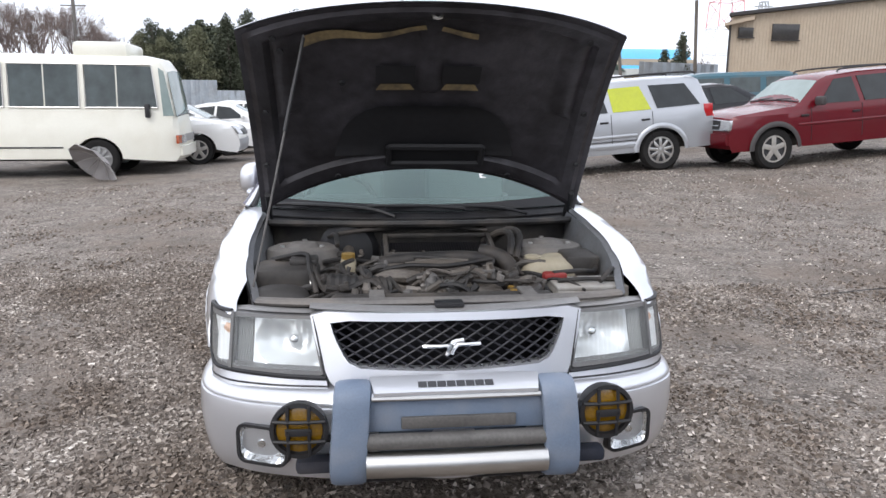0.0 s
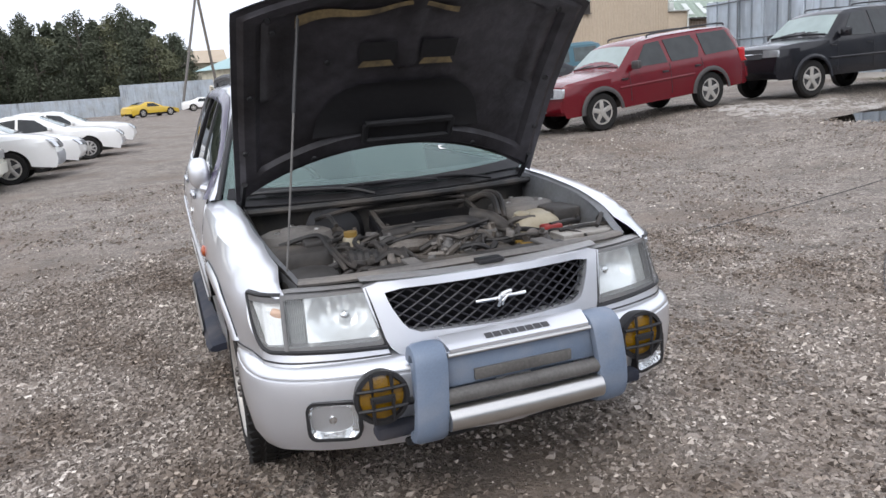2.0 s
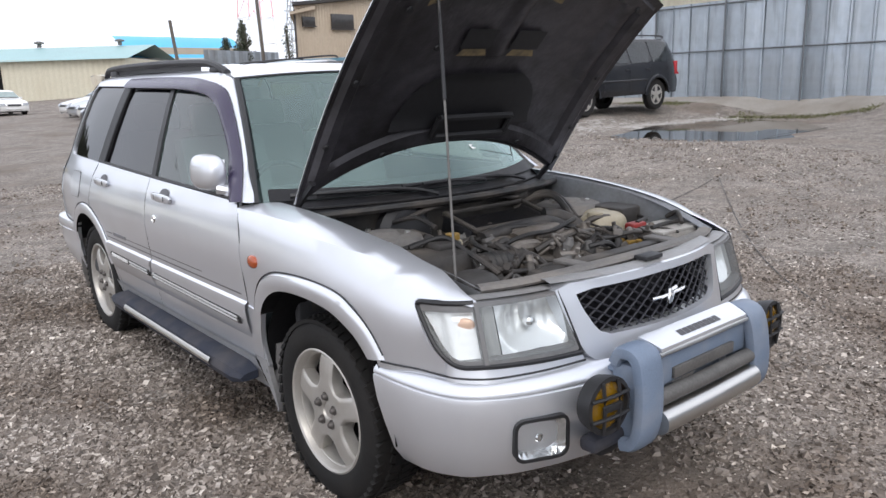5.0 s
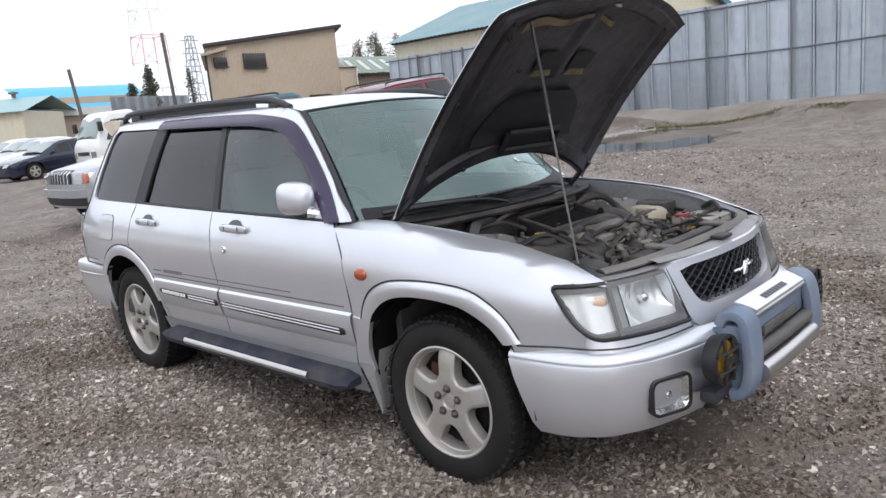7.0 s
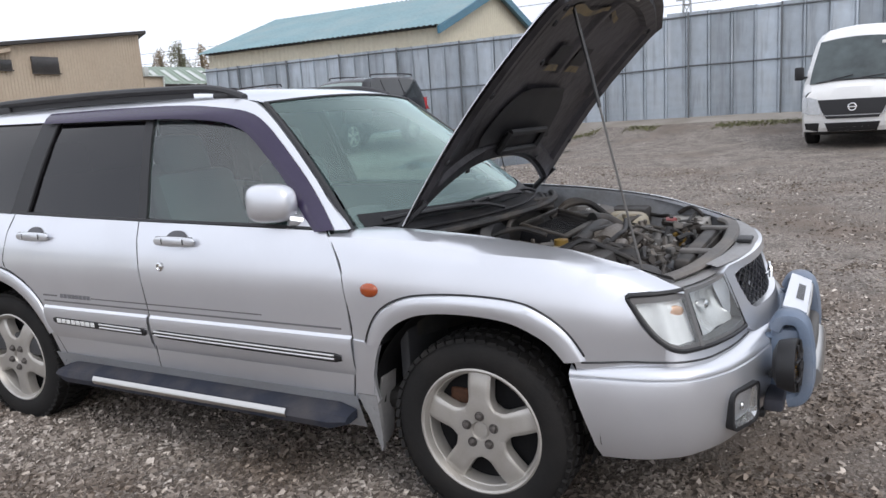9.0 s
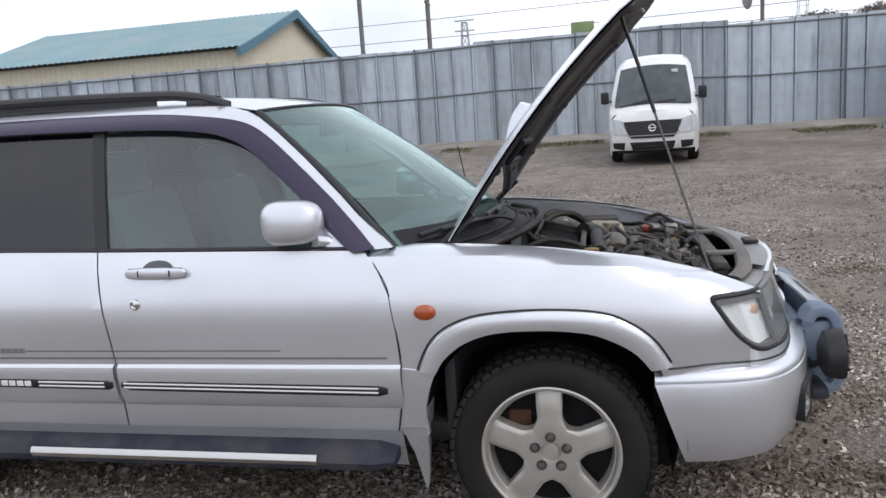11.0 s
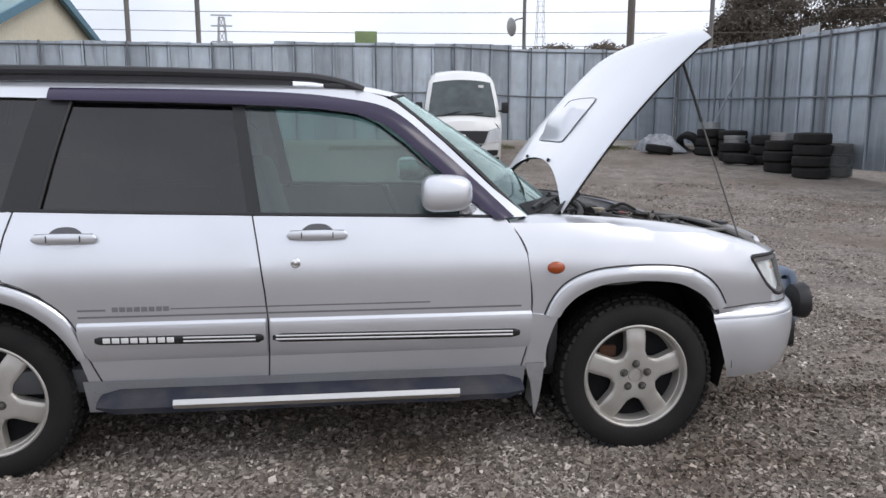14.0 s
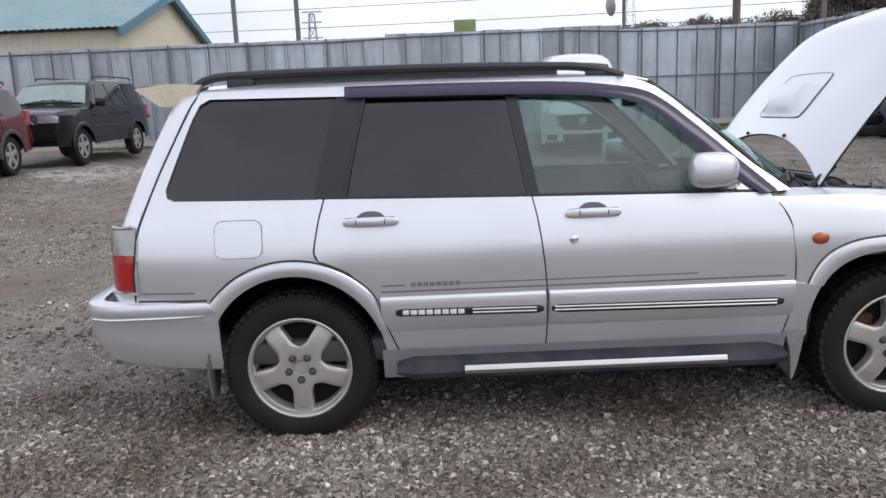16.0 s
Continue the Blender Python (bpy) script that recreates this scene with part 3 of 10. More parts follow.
for s in (-1, 1):
    # front wing
    nose = [(lamp_fn(1)(a + 0.006, b).y, b) for a, b in LAMP_END]
    poly = [(-0.36, 0.60), (-0.44, 0.600), (-0.597, 0.600), (-0.599, 0.668)] + nose[:-2] + [(nose[-2][0] + 0.002, 0.826), (nose[-1][0], 0.833), (-0.545, 0.836), (-0.60, 0.848), (-0.642, 0.848), (-0.636, 0.866), (-0.57, 0.905), (-0.48, 0.958), (-0.3, 1.018), (0.0, 1.062), (0.25, 1.081), (0.42, 1.087), (0.50, 1.04)] + SEAM_F
    poly += [(0.40, 0.38), (0.385, 0.40)] + [p for p in ARCH_F[::-1] if p[1] > 0.40]
    cpart("front_wing", panel(poly, fender_fn(s), 0.05, 0.015), SILVER)
    # front door
    poly = SEAM_F + SEAM_M[::-1]
    fd = cpart("front_door", panel([(y + (0.003 if i < len(SEAM_F) else -0.003), z) for i, (y, z) in enumerate(poly)], side_fn(s, 0.001), 0.06, 0.02), SILVER)
    rd = cpart("rear_door", panel([(y + (0.003 if i < len(SEAM_M) else -0.004), z) for i, (y, z) in enumerate(SEAM_M + SEAM_R[::-1])], side_fn(s, 0.001), 0.06, 0.02), SILVER)
    # rear quarter with pillars and roof rail frame
    poly = [(0.47, 1.012)] + roof_top + tail_edge + [(2.915, 0.648)] + [p for p in ARCH_R[::-1] if p[1] > 0.40] + [(2.15, 0.40)] + [(a + 0.003, b) for a, b in SEAM_R[::-1]] + opening + [(0.565, 1.006)]
    cpart("quarter_panel", panel(poly, side_fn(s), 0.06, 0.02), SILVER)
    # gap strips between the panels
    for seam in (SEAM_F, SEAM_M, SEAM_R):
        cpart("panel_gap", tube(bmesh.new(), [side_fn(s, -0.002)(y, z) for y, z in seam], 0.0030, 6, 3), PLASTIC)
    cpart("panel_gap", tube(bmesh.new(), [side_fn(s, -0.001)(y, z) for y, z in [(2.90, 1.512)] + tail_edge], 0.005, 6, 3), PLASTIC)
    cpart("belt_seal", tube(bmesh.new(), [side_fn(s, -0.004)(y, z) for y, z in [(0.57, 1.010), (0.9, 1.019), (1.5, 1.030), (2.0, 1.042), (2.39, 1.053)]], 0.009, 6, 4), PLASTIC)
    # side glass
    fg = panel([(1.505, 1.02), (0.60, 1.0), (0.70, 1.11), (0.85, 1.25), (1.0, 1.36), (1.12, 1.413), (1.3, 1.436), (1.575, 1.446)], side_fn(s, -0.016), 0.08, 0)
    g = cpart("window_glass", fg, DOORGLASS, fd, "clear green-tinted door glass")
    rg = panel([(2.32, 1.035), (2.215, 1.458), (1.575, 1.446), (1.505, 1.02)], side_fn(s, -0.016), 0.08, 0)
    cpart("window_glass", rg, PRIVACY, rd, "dark privacy glass")
    qg = panel([(2.30, 1.04), (3.0, 1.058), (3.04, 1.075), (3.04, 1.11), (2.94, 1.39), (2.905, 1.455), (2.86, 1.477), (2.20, 1.468)], side_fn(s, -0.012), 0.08, 0)
    cpart("quarter_window", qg, PRIVACY, None, "dark privacy glass")
    # black pillars between the panes
    cpart("centre_pillar", panel([(1.545, 1.025), (1.612, 1.448), (1.565, 1.447), (1.495, 1.023)], side_fn(s, -0.008), 0.08, 0.02), PLASTIC)
    cpart("rear_pillar_cover", panel([(2.425, 1.048), (2.325, 1.466), (2.20, 1.462), (2.292, 1.042)], side_fn(s, -0.006), 0.08, 0.02), PLASTIC)
    cpart("pane_seal", tube(bmesh.new(), [side_fn(s, -0.006)(y, z) for y, z in [(2.295, 1.045), (2.25, 1.26), (2.205, 1.45)]], 0.007, 6, 3), PLASTIC)
    # smoked wind visor along the top of the doors and down the screen pillar
    edge_top = smooth_path([(2.29, 1.503, 0), (1.8, 1.500, 0), (1.4, 1.489, 0), (1.18, 1.468, 0), (1.03, 1.440, 0), (0.935, 1.388, 0), (0.825, 1.293, 0), (0.722, 1.200, 0), (0.615, 1.100, 0), (0.525, 1.012, 0)], 5)
    edge_low = smooth_path([(2.285, 1.456, 0), (1.8, 1.447, 0), (1.4, 1.434, 0), (1.18, 1.414, 0), (1.075, 1.388, 0), (1.0, 1.350, 0), (0.895, 1.262, 0), (0.795, 1.172, 0), (0.695, 1.078, 0), (0.60, 1.004, 0)], 5)

    def vfn(u, v, s=s):
        x = u * (len(edge_top) - 1)
        i = min(int(x), len(edge_top) - 2)
        p = edge_top[i].lerp(edge_top[i + 1], x - i).lerp(edge_low[i].lerp(edge_low[i + 1], x - i), v)
        return side_fn(s, 0.004 + 0.016 * math.sin(math.pi * min(1, v * 0.75)))(p.x, p.y)
    bm = bmesh.new()
    grid(bm, vfn, 45, 8)
    cpart("wind_visor", bm, VISOR, None, "smoked purple acrylic visor")
    # flares round the wheel openings: inner and outer edge
    front_in = smooth_path([(0.345, 0.612, 0), (0.315, 0.660, 0), (0.250, 0.712, 0), (0.155, 0.745, 0), (0.012, 0.754, 0), (-0.125, 0.742, 0), (-0.205, 0.713, 0), (-0.268, 0.672, 0), (-0.312, 0.618, 0)], 5)
    front_out = smooth_path([(0.405, 0.622, 0), (0.372, 0.697, 0), (0.312, 0.760, 0), (0.200, 0.804, 0), (0.013, 0.817, 0), (-0.155, 0.807, 0), (-0.245, 0.776, 0), (-0.322, 0.716, 0), (-0.378, 0.628, 0)], 5)
    rear_a = [radians(159 + (37 - 159) * k / 40) for k in range(41)]
    rear_in = [Vector((2.525 + 0.375 * math.cos(a), 0.36 + 0.388 * math.sin(a), 0)) for a in rear_a]
    rear_out = [Vector((2.525 + (0.445 - 0.035 * max(0, 1 - k / 7)) * math.cos(a), 0.36 + (0.453 - 0.035 * max(0, 1 - k / 7)) * math.sin(a), 0)) for k, a in enumerate(rear_a)]
    for nm, fi, fo in (("front_flare", front_in, front_out), ("rear_flare", rear_in, rear_out)):
        bm = bmesh.new()
        nn = len(fi) - 1

        def ffn(u, v, s=s, fi=fi, fo=fo, nn=nn):
            i = min(int(round(u * nn)), nn)
            p = fi[i].lerp(fo[i], v)
            o = 0.003 + 0.012 * math.sin(math.pi * min(1, 0.25 + v * 0.68)) if v < 1 else -0.004
            return side_fn(s, o)(p.x, p.y)
        grid(bm, ffn, nn, 6)
        fl_ob = cpart(nm, bm, SILVER)
        # flare's turned-in edge, coloured near-black for the shade under the arch
        bm = bmesh.new()
        grid(bm, lambda u, v, ffn=ffn: ffn(u, 0) + Vector((-s * (0.003 + 0.15 * v), 0, 0.004)), nn, 2)
        cpart("flare_return", bm, WHEELWELL, fl_ob)
        cpart("flare_gap", tube(bmesh.new(), [side_fn(s, 0.001)(p.x, p.y) for p in fo[::3]], 0.0032, 5, 3), PLASTIC)
    # black liner ahead of the front wheel, closing the gap to the bumper
    bm = bmesh.new()
    grid(bm, lambda u, v, s=s: Vector((s * (0.50 + 0.275 * v), -0.372 - 0.03 * math.sin(3 * u), 0.27 + 0.42 * u)), 8, 3)
    cpart("wheel_liner", bm, WHEELWELL)
    # inner wheel housings
    for cy in (0.0, 2.525):
        bm = bmesh.new()
        grid(bm, lambda u, v, s=s, cy=cy: Vector((s * (0.80 - 0.42 * v), cy + (0.415 if cy < 1 else 0.392) * math.cos(math.pi * u), 0.36 + 0.42 * math.sin(math.pi * u))), 24, 3)
        grid(bm, lambda u, v, s=s, cy=cy: Vector((s * 0.40, cy - 0.40 + 0.8 * u, 0.12 + 0.66 * v)), 3, 3)
        cpart("wheel_housing", bm, WHEELWELL)
    # lower moulding: raised silver band, black insert, bright strips
    for y0, y1 in ((0.458, 1.470), (1.486, 2.165)):
        bm = bmesh.new()
        zs = [(0.642, 0.001), (0.632, 0.012), (0.612, 0.016), (0.560, 0.014), (0.520, 0.010), (0.49, 0.001)]

        def mfn(u, v, y0=y0, y1=y1, s=s):
            i = min(int(v * 5), 4)
            k = v * 5 - i
            z = zs[i][0] * (1 - k) + zs[i + 1][0] * k
            o = zs[i][1] * (1 - k) + zs[i + 1][1] * k
            back = 2.196 - (0.642 - z) * 0.42
            y = y0 + (min(y1, back) - y0) * u
            return side_fn(s, o)(y, z)
        grid(bm, mfn, 16, 5)
        cpart("side_moulding", bm, SILVER)
    for y0, y1 in ((0.505, 1.462), (1.495, 2.105)):
        bm = bmesh.new()

        def ifn(u, v, y0=y0, y1=y1, s=s):
            e = min(u, 1 - u) * (y1 - y0)
            hgt = 0.021 * (1 if e > 0.012 else 0.6 + 0.4 * e / 0.012)
            return side_fn(s, 0.0175 if 0.05 < v < 0.95 else 0.012)(y0 + (y1 - y0) * u, 0.567 + 0.012 * (y0 + (y1 - y0) * u - 1.3) + (v - 0.5) * 2 * hgt)
        grid(bm, ifn, 30, 4)
        ins = cpart("moulding_insert", bm, PLASTIC, None, "black rubber insert with bright strips")
        e1 = y1 if y0 < 1 else 1.80
        for dz in (-0.007, 0.007):
            cpart("bright_strip", tube(bmesh.new(), [side_fn(s, 0.0185)(y, 0.567 + 0.012 * (y - 1.3) + dz) for y in np.linspace(y0 + 0.03, e1 - 0.012, 10)], 0.0048, 6, 1), STEEL, ins)
        if y0 > 1:
            for k in range(8):
                y = 1.835 + 0.0325 * k
                b = bmesh.new()
                p = side_fn(s, 0.019)(y, 0.567 + 0.012 * (y - 1.3))
                box(b, p.x, p.y, p.z, 0.004, 0.026, 0.02, 0.002)
                cpart("lettering_bar", b, WHITEMARK, ins)
    # decal lines above the moulding
    for z0, y0, y1, r in ((0.690, 0.86, 1.83, 0.0025), (0.664, 0.50, 2.16, 0.0035), (0.690, 2.06, 2.16, 0.0035), (0.690, 2.925, 3.165, 0.0032)):
        bm = bmesh.new()
        grid(bm, lambda u, v, s=s, z0=z0, y0=y0, y1=y1, r=r: side_fn(s, 0.0022)(y0 + (y1 - y0) * u, z0 + (v - 0.5) * 2 * r), 20, 1)
        cpart("stripe_decal", bm, GREYMARK)
    bm = bmesh.new()
    for k in range(8):
        p = side_fn(s, 0.0025)(1.845 + 0.026 * k, 0.692)
        box(bm, p.x, p.y, p.z, 0.002, 0.021, 0.018, 0)
    cpart("lettering_bar", bm, GREYMARK)
    # side step and sill
    bm = bmesh.new()
    grid(bm, lambda u, v, s=s: Vector((s * (0.815 - 0.05 * v), 0.475 + 1.695 * u, 0.41 - 0.14 * v)), 8, 3)
    cpart("sill", bm, SILLGREY)
    bm = bmesh.new()
    stp = [(0.80, 0.372), (0.835, 0.366), (0.872, 0.352), (0.888, 0.325), (0.880, 0.300), (0.85, 0.290), (0.80, 0.300)]
    ring_prev = None
    for y in np.linspace(0.49, 2.11, 24):
        endk = min(1, min(y - 0.49, 2.11 - y) / 0.10 + 0.45)
        ring = [bm.verts.new((s * (0.80 + (x - 0.80) * (0.75 + 0.25 * endk)), y, 0.335 + (z - 0.335) * endk)) for x, z in stp]
        if ring_prev:
            for k in range(len(stp) - 1):
                bm.faces.new((ring_prev[k], ring_prev[k + 1], ring[k + 1], ring[k]))
        else:
            bm.faces.new(ring)
        ring_prev = ring
    bm.faces.new(ring_prev)
    step = cpart("side_step", bm, SILL, None, "blue-grey moulded side step")
    bm = bmesh.new()
    grid(bm, lambda u, v, s=s: Vector((s * (0.886 + 0.010 * math.sin(math.pi * v)), 0.75 + 1.08 * u, 0.352 - 0.036 * v)), 10, 4)
    cpart("step_strip", bm, STEEL, step, "bright metal tread strip")
    # door handles
    for dn, door, y in (("front", fd, 1.285), ("rear", rd, 2.188)):
        p = side_fn(s)(y, 0.958)
        # oval bowl pressed into the door, its shade above the bar painted dark grey
        bm = bmesh.new()
        grid(bm, lambda u, v, p=p, s=s: side_fn(s, 0.0022 - 0.001 * math.sin(math.pi * v))(p.y + (u - 0.5) * 0.130 * (1 - 0.30 * v ** 2), 0.958 + 0.010 + 0.028 * v * math.sin(math.pi * min(1, max(0, u))) ** 0.2 if 0 < u < 1 else 0.968), 20, 4)
        cpart("handle_pocket", bm, POCKET, door)
        bm = bmesh.new()
        grid(bm, lambda u, v, p=p, s=s: side_fn(s, 0.0022)(p.y + (u - 0.5) * 0.118, 0.958 - 0.012 - 0.026 * v * max(0.0, math.sin(math.pi * u)) ** 0.5), 14, 3)
        cpart("handle_recess", bm, SILVER, door)
        # pull bar with tapered rounded ends
        bm = bmesh.new()

        def bar_fn(u, v, p=p, s=s):
            k = (u - 0.5) * 2
            a = 2 * math.pi * v
            h = 0.0200 * (1 - 0.25 * abs(k) ** 2) * min(1, ((1 - abs(k)) / 0.10 + 0.02)) ** 0.4
            return Vector((p.x + s * (0.014 + 0.011 * math.copysign(abs(math.cos(a)) ** 0.6, math.cos(a)) * (1 - 0.5 * abs(k) ** 4)), p.y + k * 0.113, p.z - 0.002 + h * math.copysign(abs(math.sin(a)) ** 0.6, math.sin(a))))
        grid(bm, bar_fn, 30, 20)
        bmesh.ops.remove_doubles(bm, verts=bm.verts, dist=0.0004)
        cpart("door_handle", bm, SILVER, door, "silver pull handle with pale grip")
        gp = boxm(p.x + s * 0.0245, p.y, p.z - 0.001, 0.006, 0.112, 0.021, 0.003)
        cpart("handle_grip", gp, SILVER, door, "pale metal grip")
        # dark lines draw the shadow gap along the bar's upper and lower edge
        for dz, w in ((-0.0195, 0.100), (0.0165, 0.100)):
            cpart("handle_gap", tube(bmesh.new(), [(p.x + s * 0.012, p.y - w, p.z + dz * 0.85), (p.x + s * 0.014, p.y, p.z + dz), (p.x + s * 0.012, p.y + w, p.z + dz * 0.85)], 0.0022, 5, 2), TRIM, door)
        for k in (-1, 1):
            cpart("handle_gap", boxm(p.x + s * 0.0245, p.y + k * 0.058, p.z - 0.001, 0.006, 0.003, 0.022, 0), TRIM, door)
    p = side_fn(s)(1.368, 0.853)
    bm = bmesh.new()
    lathe(bm, [(0.0, 0.020), (0.006, 0.018), (0.008, 0.013), (0.004, 0.012), (0.006, 0.0)], (s, 0, 0), p, 20)
    cpart("keyhole", bm, CHROME, fd)
    # side repeater
    p = side_fn(s)(0.365, 0.814)
    bm = bmesh.new()
    bmesh.ops.create_uvsphere(bm, u_segments=18, v_segments=10, radius=1, matrix=Matrix.Translation(p) @ Matrix.Diagonal((0.015, 0.036, 0.025, 1)))
    cpart("side_repeater", bm, AMBER, None, "amber indicator lens")
    # door mirror
    bm = bmesh.new()
    bmesh.ops.create_uvsphere(bm, u_segments=24, v_segments=16, radius=1)
    for v in bm.verts:
        x, y, z = v.co
        q = lambda a: math.copysign(abs(a) ** 0.62, a)
        v.co = (s * (0.806 + 0.047 * q(x) * (1 - 0.10 * (z > 0) * z) + 0.006 * y), 0.792 + 0.100 * q(y) * (1 - 0.10 * x), 1.105 + 0.071 * q(z) * (1 - 0.14 * x) * (1 + 0.10 * y))
    mir = cpart("door_mirror", bm, SILVER)
    bm = bmesh.new()
    box(bm, s * 0.7605, 0.80, 1.107, 0.010, 0.15, 0.10, 0.004)
    cpart("mirror_glass", bm, CHROME, mir)
    bm = bmesh.new()
    tube(bm, [(s * 0.80, 0.72, 1.045), (s * 0.765, 0.69, 1.035), (s * 0.745, 0.66, 1.03)], 0.022, 8, 3)
    grid(bm, lambda u, v, s=s: side_fn(s, 0.003)(0.58 + 0.16 * u, 1.012 + (0.085 * (u if u < 0.9 else 0.9)) * v), 6, 3)
    cpart("mirror_foot", bm, SILVER, mir)
    # mud flaps
    for y0, z0, xo, mt in ((0.398, 0.47, 0.76, FLAP), (2.880, 0.55, 0.81, FLAPDARK)):
        bm = bmesh.new()
        fl = [(s * 0.66, y0 + 0.03, 0.22), (s * 0.66, y0, z0), (s * xo, y0 - 0.005, z0), (s * xo, y0 + 0.028, 0.33), (s * (xo - 0.018), y0 + 0.022, 0.215), (s * 0.72, y0 + 0.022, 0.20)]
        a = [bm.verts.new(p) for p in fl]
        b = [bm.verts.new((p[0], p[1] + 0.008, p[2])) for p in fl]
        bm.faces.new(a)
        bm.faces.new(b[::-1])
        for k in range(len(fl)):
            bm.faces.new((a[k], a[(k + 1) % len(fl)], b[(k + 1) % len(fl)], b[k]))
        cpart("mud_flap", bm, mt)
    # lower wing end in front of the door, and the outer edge of the front mud flap below it
    bm = panel([(0.348, 0.616), (0.408, 0.624), (0.455, 0.63), (0.463, 0.50), (0.478, 0.42), (0.400, 0.42), (0.387, 0.50), (0.370, 0.56)], side_fn(s, 0.005), 0.05, 0.02)
    cpart("wing_end", bm, SILVER)
    bm = panel([(0.474, 0.418), (0.459, 0.362), (0.446, 0.33), (0.432, 0.25), (0.421, 0.181), (0.412, 0.20), (0.404, 0.25), (0.398, 0.33), (0.394, 0.418)], side_fn(s, 0.003), 0.05, 0.02)
    cpart("flap_edge", bm, FLAP)
    # roof bars
    rail = cpart("roof_bar", tube(bmesh.new(), [(s * 0.545, 1.10, 1.500), (s * 0.545, 1.17, 1.524), (s * 0.542, 1.26, 1.543), (s * 0.540, 1.38, 1.553), (s * 0.535, 1.8, 1.566), (s * 0.530, 2.3, 1.571), (s * 0.52, 2.75, 1.569), (s * 0.515, 2.88, 1.557), (s * 0.51, 2.95, 1.522)], 0.018, 8, 6), TRIM, None, "black roof bar with open ends")
    bm = bmesh.new()
    grid(bm, lambda u, v, s=s: Vector((s * (0.545 - 0.03 * u), 1.38 + 1.38 * u, 1.505 + 0.055 * v - 0.01 * u * 0)), 14, 2)
    cpart("bar_skirt", bm, TRIM, rail)
    cpart("bar_toe", boxm(s * 0.545, 1.215, 1.515, 0.034, 0.09, 0.030, 0.010), TRIM, rail)
    for y in (2.74,):
        cpart("bar_foot", boxm(s * (0.545 if y < 2 else 0.516), y, 1.530, 0.036, 0.12, 0.06, 0.012), TRIM, rail)
    wheel("front_wheel", 0.0, s, 0.0)
    wheel("rear_wheel", 2.525, s, math.pi / 5)
    # tail lamp
    bm = bmesh.new()

    def tfn(u, v, s=s):
        y = 3.168 + 0.130 * u
        z = 0.70 + 0.255 * v
        return Vector((s * (half_width(3.17, z) - 0.003 - 0.075 * u ** 3), y - 0.012 * v, z))
    grid(bm, tfn, 6, 12)
    tl = cpart("tail_lamp", bm, REDLENS, None, "red tail lamp with clear upper lens")
    bm = bmesh.new()
    grid(bm, lambda u, v, s=s: tfn(u, 0.60 + 0.40 * v) + Vector((s * 0.004, 0.003, 0)), 6, 5)
    cpart("clear_lens", bm, PALELENS, tl)
    bm = bmesh.new()
    tube(bm, [tfn(0, 0.0) + Vector((s * 0.004, -0.006, -0.015)), tfn(0, 0.5) + Vector((s * 0.004, -0.006, 0)), tfn(0, 1.0) + Vector((s * 0.002, -0.004, 0.004)), tfn(0.5, 1.0) + Vector((0, 0, 0.006)), tfn(0.95, 1.0) + Vector((0, 0, 0.006))], 0.007, 6, 2)
    tube(bm, [tfn(0, 0.60) + Vector((s * 0.004, 0, 0)), tfn(1, 0.60) + Vector((s * 0.006, 0.004, 0))], 0.006, 6, 3)
    tube(bm, [tfn(0, -0.04) + Vector((s * 0.004, 0, 0)), tfn(1, -0.04) + Vector((s * 0.006, 0.004, 0))], 0.010, 6, 3)
    cpart("lamp_rim", bm, SILVER_BG, tl)
    bm = bmesh.new()
    grid(bm, lambda u, v, s=s: tfn(u, -0.20 + 0.17 * v) + Vector((s * 0.002, 0.003, 0)), 6, 3)
    cpart("lamp_foot", bm, SILVER, tl)

# fuel flap on the driver's side
bm = bmesh.new()
fl = [(2.728 + (0.062 * c0 + 0.034 * math.cos(radians(a))), 0.905 + (0.040 * c1 + 0.034 * math.sin(radians(a)))) for c0, c1, a0 in ((1, 1, 0), (-1, 1, 90), (-1, -1, 180), (1, -1, 270)) for a in range(a0, a0 + 91, 18)]
tube(bm, [side_fn(-1, 0.0)(y, z) for y, z in fl + fl[:1]], 0.0026, 5, 1)
cpart("fuel_flap_gap", bm, PLASTIC)
cpart("fuel_flap", panel(fl, side_fn(-1, 0.0025), 0.06, 0.0), SILVER)


# roof
def roof_fn(u, v):
    y = 0.985 + 1.945 * v
    hw = 0.556 - 0.02 * v
    k = (u - 0.5) * 2
    front = 0.075 * (1 - k * k) * max(0, 1 - v * 4)
    prof = lerp_tab([(0.85, 1.458), (0.93, 1.478), (1.0, 1.497), (1.1, 1.517), (1.3, 1.538), (1.8, 1.555), (2.3, 1.556), (2.7, 1.548), (2.93, 1.535)], y - front)
    return Vector((hw * k, y - front, prof + 0.012 + 0.010 * max(0, 1 - 4 * v) - 0.040 * abs(k) ** 3))


bm = bmesh.new()
grid(bm, roof_fn, 20, 30)
cpart("roof", bm, SILVER)


# windscreen: from the scuttle to the roof
def ws_fn(u, v, grow=1.0, off=0.0):
    k = (u - 0.5) * 2 * grow
    base = Vector((0.755 * k, 0.475 - 0.27 * (1 - k * k), 1.005 + 0.01 * (1 - k * k)))
    top = Vector((0.553 * k, 0.985 - 0.075 * (1 - k * k), 1.474 + 0.024 * (1 - k * k)))
    p = base.lerp(top, v)
    bulge = 0.03 * math.sin(math.pi * v)
    return p + Vector((0, -0.67, 0.74)) * (bulge * 0.5 + off)


